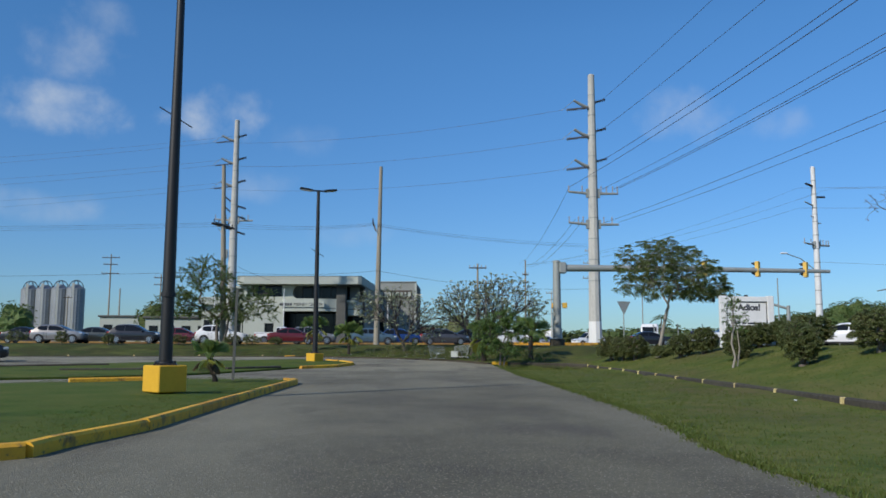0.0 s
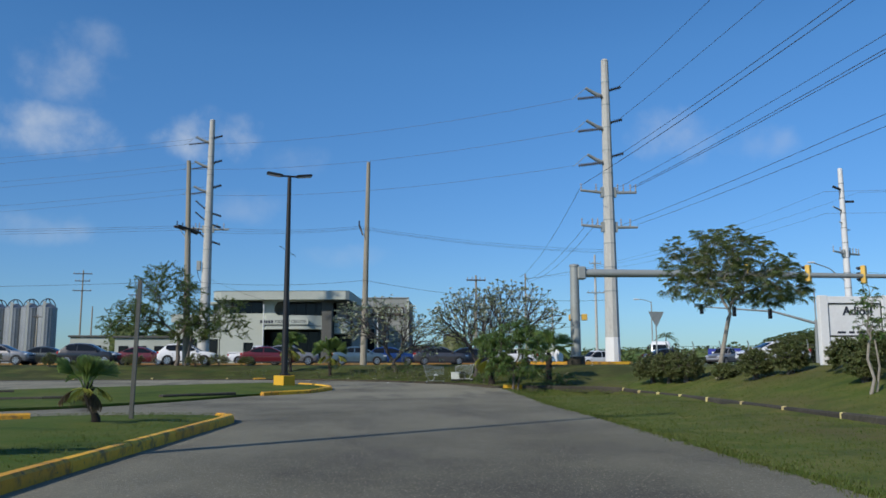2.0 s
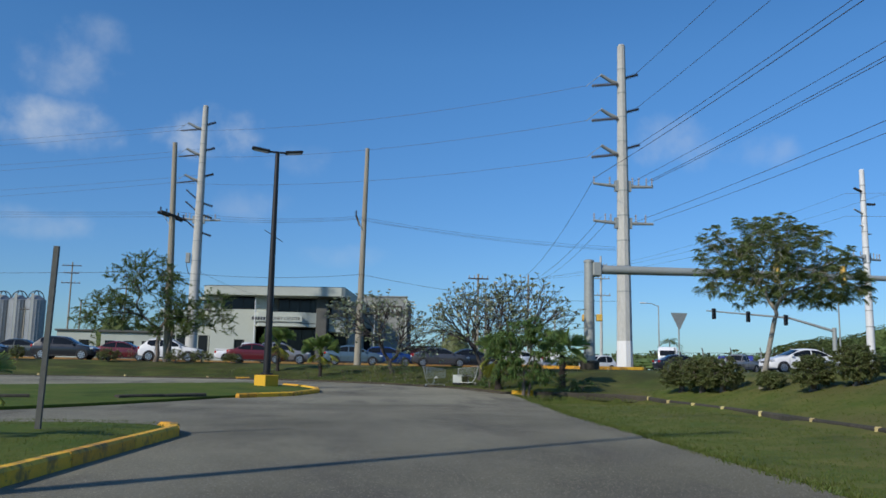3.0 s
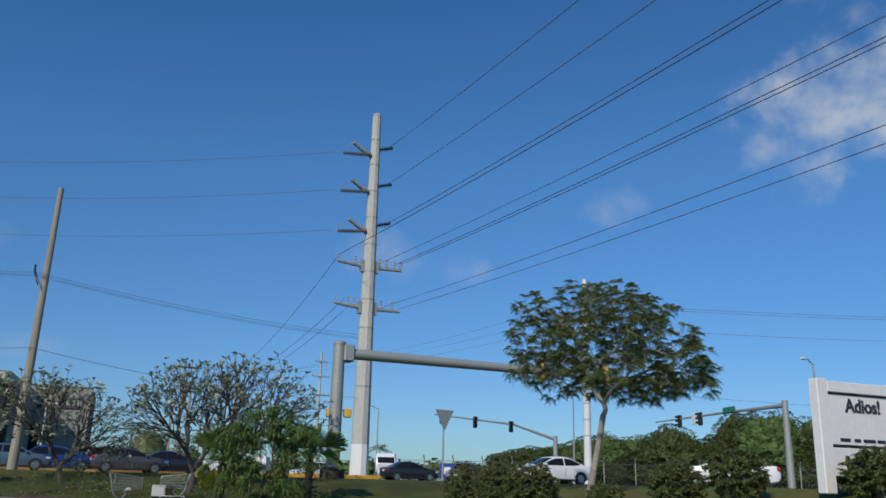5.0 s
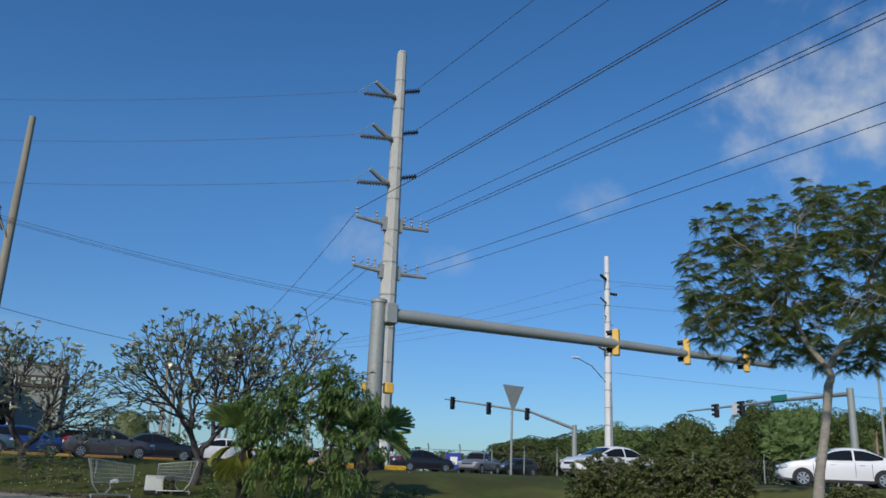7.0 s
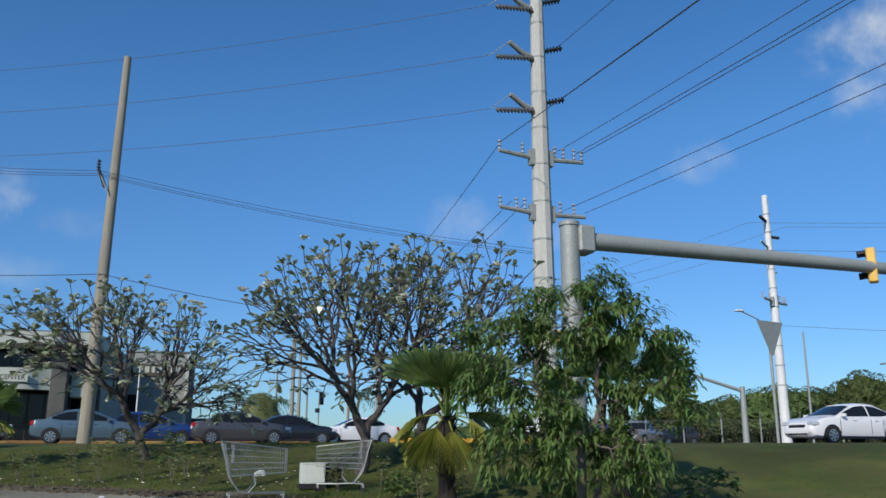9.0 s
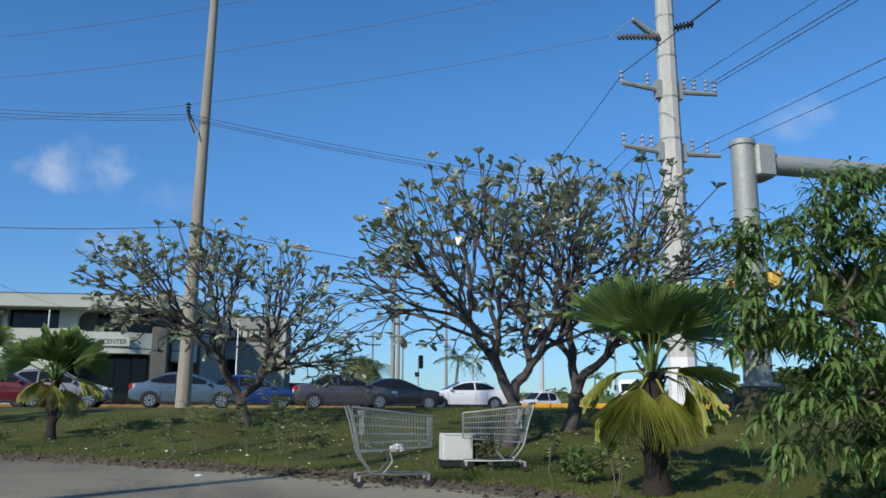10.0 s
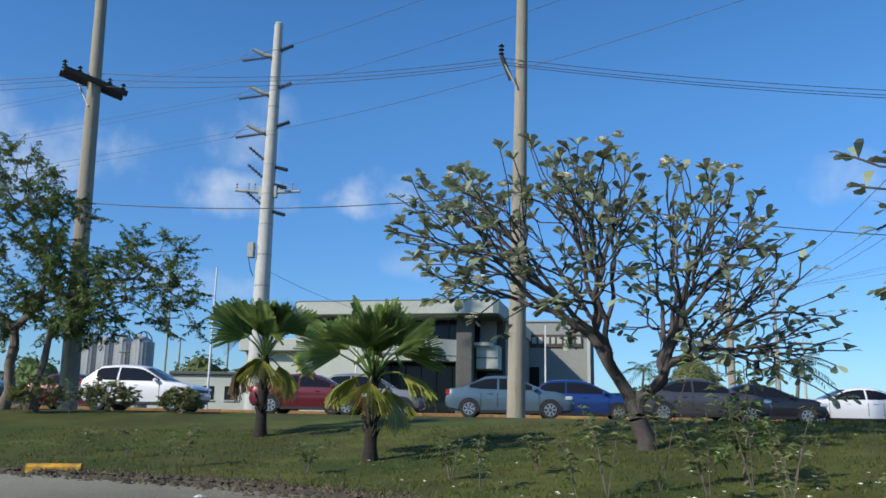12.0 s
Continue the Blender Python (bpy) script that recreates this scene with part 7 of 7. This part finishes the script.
# ---- shopping trolleys ----
def trolley(m, label):
    top = thing("shopping_trolley", m, label, "shopping trolley", "abandoned trolleys")
    b, t = 0.42, 0.98  # basket floor and rim heights at the handle end
    x0, x1, w0, w1 = -0.42, 0.52, 0.28, 0.2
    rim0, rim1 = t, t - 0.12

    def side_pt(u, v, s):
        x = x0 + (x1 - x0) * u
        w = (w0 + (w1 - w0) * u) * (0.88 + 0.12 * v)
        lo, hi = b + 0.06 * u, rim0 + (rim1 - rim0) * u
        return Vector((x + (-0.05 if v > 0.5 and u < 0.05 else 0) - 0.08 * (1 - u) * (v - 0.5), s * w, lo + (hi - lo) * v))

    corners = [side_pt(0, 1, -1), side_pt(1, 1, -1), side_pt(1, 1, 1), side_pt(0, 1, 1), side_pt(0, 1, -1)]
    basket = part("basket", Shape().tube(corners, 0.009, 5, caps=False), CHROME, top, "grey wire basket")

    def wire(pts, r):
        part("wire", Shape().tube(pts, r, 4, caps=False), CHROME, basket)

    for s in (-1, 1):
        for i in range(26):
            u = i / 25
            wire([side_pt(u, 0, s), side_pt(u, 1, s)], 0.0033)
        for v in (0, 0.2, 0.4, 0.6, 0.8):
            wire([side_pt(0, v, s), side_pt(1, v, s)], 0.0055)
    for i in range(11):
        q = -1 + 2 * i / 10
        for u in (0.0, 1.0):
            a, c = side_pt(u, 0, 1), side_pt(u, 1, 1)
            wire([(a.x, a.y * q, a.z), (c.x, c.y * q, c.z)], 0.0042)
        a, c = side_pt(0, 0, 1), side_pt(1, 0, 1)
        wire([(a.x, a.y * q, a.z), (c.x, c.y * q, c.z)], 0.0042)
    for u in (0, 0.25, 0.5, 0.75, 1):
        a = side_pt(u, 0, 1)
        wire([(a.x, -a.y, a.z), (a.x, a.y, a.z)], 0.006)
    for u in (0, 1):
        for v in (0.35, 0.7):
            a = side_pt(u, v, 1)
            wire([(a.x, -a.y, a.z), (a.x, a.y, a.z)], 0.007)
    frame_s = Shape()
    for s in (-1, 1):
        frame_s.tube([(x0 - 0.14, s * 0.27, t + 0.03), (x0 - 0.06, s * 0.27, 0.75), (x0 + 0.02, s * 0.26, 0.42), (x0 + 0.06, s * 0.26, 0.34), (-0.22, s * 0.25, 0.16), (x0 + 0.02, s * 0.27, 0.14)], 0.013, 6)
        frame_s.tube([(-0.22, s * 0.25, 0.16), (0.1, s * 0.22, 0.15), (0.5, s * 0.16, 0.15)], 0.013, 6)
        frame_s.tube([(-0.02, s * 0.2, 0.44), (0.02, s * 0.21, 0.3), (-0.1, s * 0.23, 0.16)], 0.011, 6)
    frame_s.tube([(0.5, -0.16, 0.15), (0.5, 0.16, 0.15)], 0.013, 6)
    frame_s.tube([(-0.22, -0.25, 0.16), (-0.22, 0.25, 0.16)], 0.011, 6)
    part("frame", frame_s, CHROME, top, smooth=True)
    part("handle", Shape().tube([(x0 - 0.14, -0.29, t + 0.03), (x0 - 0.14, 0.29, t + 0.03)], 0.016, 8), TRIMBLACK, top, "dark plastic handle", smooth=True)
    part("child_seat", Shape().add([(x0 + 0.02, -0.22, t - 0.05), (x0 + 0.02, 0.22, t - 0.05), (x0 + 0.1, 0.21, b + 0.28), (x0 + 0.1, -0.21, b + 0.28)], [(0, 1, 2, 3)]).box((x0 + 0.06, 0, t - 0.2), (0.02, 0.42, 0.3)), GALV, top)
    for x, y in ((x0 + 0.02, 0.27), (x0 + 0.02, -0.27), (0.48, 0.16), (0.48, -0.16)):
        wl_ob = part("caster", Shape().tube([(x, y - 0.014, 0.062), (x, y + 0.014, 0.062)], 0.062, 12), TYRE, top)
        part("fork", Shape().box((x, y, 0.11), (0.035, 0.05, 0.07)), GALV, wl_ob)
    return top


cart = trolley(pose(3.76, 49.12, lot_z(0, 49.12) + 0.012, 0, 0, -3) @ Matrix.Diagonal((0.93, 0.93, 0.93, 1)), "abandoned grey wire shopping trolley at the kerb")
cart_b = copy_thing(cart, pose(5.38, 50.05, land_z(5.38, 50.05) - 0.012, 0, 0, 168) @ Matrix.Diagonal((0.93, 0.93, 0.93, 1)))
tagged(cart_b, label="second wire trolley standing on the grass beside a white box")
flat = thing("cardboard_box", pose(4.97, 50.62, land_z(4.97, 50.62), 0, 0, -4), "white rectangular box beside the trolley", "box")
part("box_body", Shape().chamfer_box((0, 0, 0.25), (0.42, 0.34, 0.34), 0.012), CARDBOX, flat)
part("box_flap", Shape().box((0.02, 0, 0.43), (0.44, 0.35, 0.02)), CARDBOX, flat)
part("dark_base", Shape().box((0, 0, 0.035), (0.44, 0.33, 0.07)), TRIMBLACK, flat)
blk = thing("black_crate", pose(5.34, 50.62, land_z(5.34, 50.62), 0, 0, 4), "small black plastic crate beside the box", "crate")
part("crate_body", Shape().chamfer_box((0, 0, 0.22), (0.28, 0.3, 0.36), 0.03), TRIMBLACK, blk)
part("crate_rim", Shape().chamfer_box((0, 0, 0.41), (0.31, 0.33, 0.04), 0.01), TRIMBLACK, blk)
bag = thing("plastic_bag", pose(3.86, 49.12, lot_z(0, 49.12) + 0.43), "crumpled white plastic bag in the trolley", "bag")
_bm = bmesh.new()
bmesh.ops.create_icosphere(_bm, subdivisions=3, radius=0.09)
for v in _bm.verts:
    v.co *= 1 + 0.35 * noise.noise(v.co * 22)
    v.co.z = max(v.co.z * 0.7, -0.03)
_me = bpy.data.meshes.new("bag_body")
_bm.to_mesh(_me)
_bm.free()
_me.materials.append(WHITEPAINT)
part("bag_body", _me, WHITEPAINT, bag)

# ---- fallen blossom and litter ----
_r = random.Random(91)
petals = Shape()
for _ in range(130):
    cx, cy = _r.choice(((1.9, 54.6), (6.2, 51.5), (7.6, 52.4), (1.9, 54.6)))
    x, y = cx + _r.gauss(0, 2.2), cy + _r.gauss(-0.2, 1.5)
    if inside(x, y, LOT):
        continue
    z = land_z(x, y) + 0.03
    for j in range(4):
        a = _r.uniform(0, 6.28)
        leaf(petals, Vector((x, y, z)), Vector((math.cos(a), math.sin(a), 0.5)), 0.036, 0.03, 0.2, _r)
tagged(part("fallen_blossom", petals, PETAL), "white fallen frangipani blossom scattered on the grass", "blossom", kind="stuff")
for x, y, w in ((1.55, 50.6, 0.10), (8.9, 17.0, 0.08), (-2.6, 53.9, 0.09)):
    lit = thing("paper_litter", pose(x, y, (lot_z(x, y) if inside(x, y, LOT) else land_z(x, y)) + 0.014, 0, 0, _r.uniform(0, 90)), "crumpled white scrap of paper on the ground", "litter", "litter")
    sc = Shape()
    nn = 7
    ring0 = [(math.cos(6.28 * k / nn) * w * _r.uniform(0.7, 1), math.sin(6.28 * k / nn) * w * 0.6 * _r.uniform(0.7, 1), 0) for k in range(nn)]
    ring1 = [(p[0] * 0.5, p[1] * 0.5, w * 0.25 * _r.uniform(0.4, 1)) for p in ring0]
    sc.loft([ring0, ring1])
    part("scrap", sc, WHITEPAINT, lit)


# ---- grass blades and leaf litter ----
def blades_over(name, count, spots, height, seed, material, label, spread_z):
    rng = random.Random(seed)
    s = Shape()
    made = 0
    while made < count:
        x, y, z, k = spots(rng)
        if z is None:
            continue
        made += 1
        for _ in range(4):
            a, h = rng.uniform(0, 6.28), height * k * rng.uniform(0.5, 1.3)
            bx, by = x + rng.uniform(-0.06, 0.06), y + rng.uniform(-0.06, 0.06)
            lx, ly = math.cos(a) * h * 0.6, math.sin(a) * h * 0.6
            w = 0.003 + 0.07 * h
            px, py = -math.sin(a) * w, math.cos(a) * w
            kk = len(s.v)
            s.v.extend(((bx - px, by - py, z - 0.01), (bx + px, by + py, z - 0.01), (bx + lx * 0.4 + px * 0.6, by + ly * 0.4 + py * 0.6, z + h * 0.6), (bx + lx, by + ly, z + h)))
            s.f.extend(((kk, kk + 1, kk + 2), (kk, kk + 2, kk + 3)))
    return tagged(part(name, s, material), label, "grass", kind="stuff")


def right_lawn(rng):
    y = rng.uniform(6, 46)
    e = edge_x(min(y, 44.5))
    x = e + rng.random() ** 1.7 * (14 - e)
    return x, y, land_z(x, y) - 0.012, 1.0 if x - e > 0.5 else 1.2


def right_edge(rng):
    y = rng.uniform(5, 44.5)
    x = edge_x(y) + rng.gauss(0.05, 0.09)
    return x, y, land_z(x, y), 1.0


def verge(rng):
    x = rng.uniform(-9, 10)
    y = 44.5 + rng.random() * 17
    if inside(x, y, LOT):
        return x, y, None, 1
    return x, y, land_z(x, y) - 0.012, 1.0 + (0.8 if rng.random() < 0.06 else 0)


def verge_foot(rng):
    i = rng.randrange(3, 12)
    (x0, y0), (x1, y1) = KERB_LINE[i], KERB_LINE[i + 1]
    t = rng.random()
    x, y = x0 + (x1 - x0) * t, y0 + (y1 - y0) * t
    d = abs(rng.gauss(0.12, 0.16))
    nx, ny = (y1 - y0), -(x1 - x0)
    q = math.hypot(nx, ny)
    return x - nx / q * d, y - ny / q * d, land_z(x - nx / q * d, y - ny / q * d), 1.4


def island(rng):
    x, y = rng.uniform(-9.5, -2.4), rng.uniform(8.5, 28)
    if not inside(x, y, ISLAND_A) or away(x, y, ISLAND_A + ISLAND_A[:1]) < 0.12:
        return x, y, None, 1
    return x, y, 0.165, 0.8


def kerb_litter(count, seed):
    """Dry leaves, soil crumbs and small stones caught along the verge kerb."""
    rng = random.Random(seed)
    s = Shape()
    for _ in range(count):
        i = rng.randrange(3, 12)
        (x0, y0), (x1, y1) = KERB_LINE[i], KERB_LINE[i + 1]
        t, d = rng.random(), rng.gauss(-0.05, 0.22)
        q = math.hypot(x1 - x0, y1 - y0)
        x, y = x0 + (x1 - x0) * t - (y1 - y0) / q * d, y0 + (y1 - y0) * t + (x1 - x0) / q * d
        z = (lot_z(x, y) if inside(x, y, LOT) else land_z(x, y)) + 0.014
        if abs(d) < 0.09:
            z = lot_z(x, y) + 0.06
        size, a = rng.uniform(0.015, 0.06), rng.uniform(0, 6.28)
        k = len(s.v)
        for c in range(4):
            b = a + c * 1.57 + rng.uniform(-0.4, 0.4)
            s.v.append((x + math.cos(b) * size, y + math.sin(b) * size * 0.7, z - 0.004))
        s.v.append((x, y, z + size * rng.uniform(0.3, 0.8)))
        s.f.extend(((k, k + 1, k + 4), (k + 1, k + 2, k + 4), (k + 2, k + 3, k + 4), (k + 3, k, k + 4)))
    return tagged(part("leaf_litter", s, mat("soil_and_dry_leaf", (0.05, 0.04, 0.025), (0.13, 0.10, 0.06), rough=0.95, per_island=0.5)), "dry leaves and soil crumbs along the verge kerb", "litter", kind="stuff")


kerb_litter(3400, 17)
blades_over("grass", 16000, right_lawn, 0.032, 1, GRASSBLADE, "short mown green grass beside the car park road", 0)
blades_over("grass", 2600, right_edge, 0.05, 2, GRASSBLADE, "ragged grass fringe creeping over the asphalt edge", 0)
blades_over("grass", 14000, verge, 0.034, 3, GRASSBLADE, "uneven green grass on the verge slope", 0)
blades_over("grass", 2200, verge_foot, 0.028, 4, DRYBLADE, "dry straw-coloured grass above the kerb", 0)
blades_over("grass", 6000, island, 0.02, 5, GRASSBLADE, "short grass on the lawn island", 0)
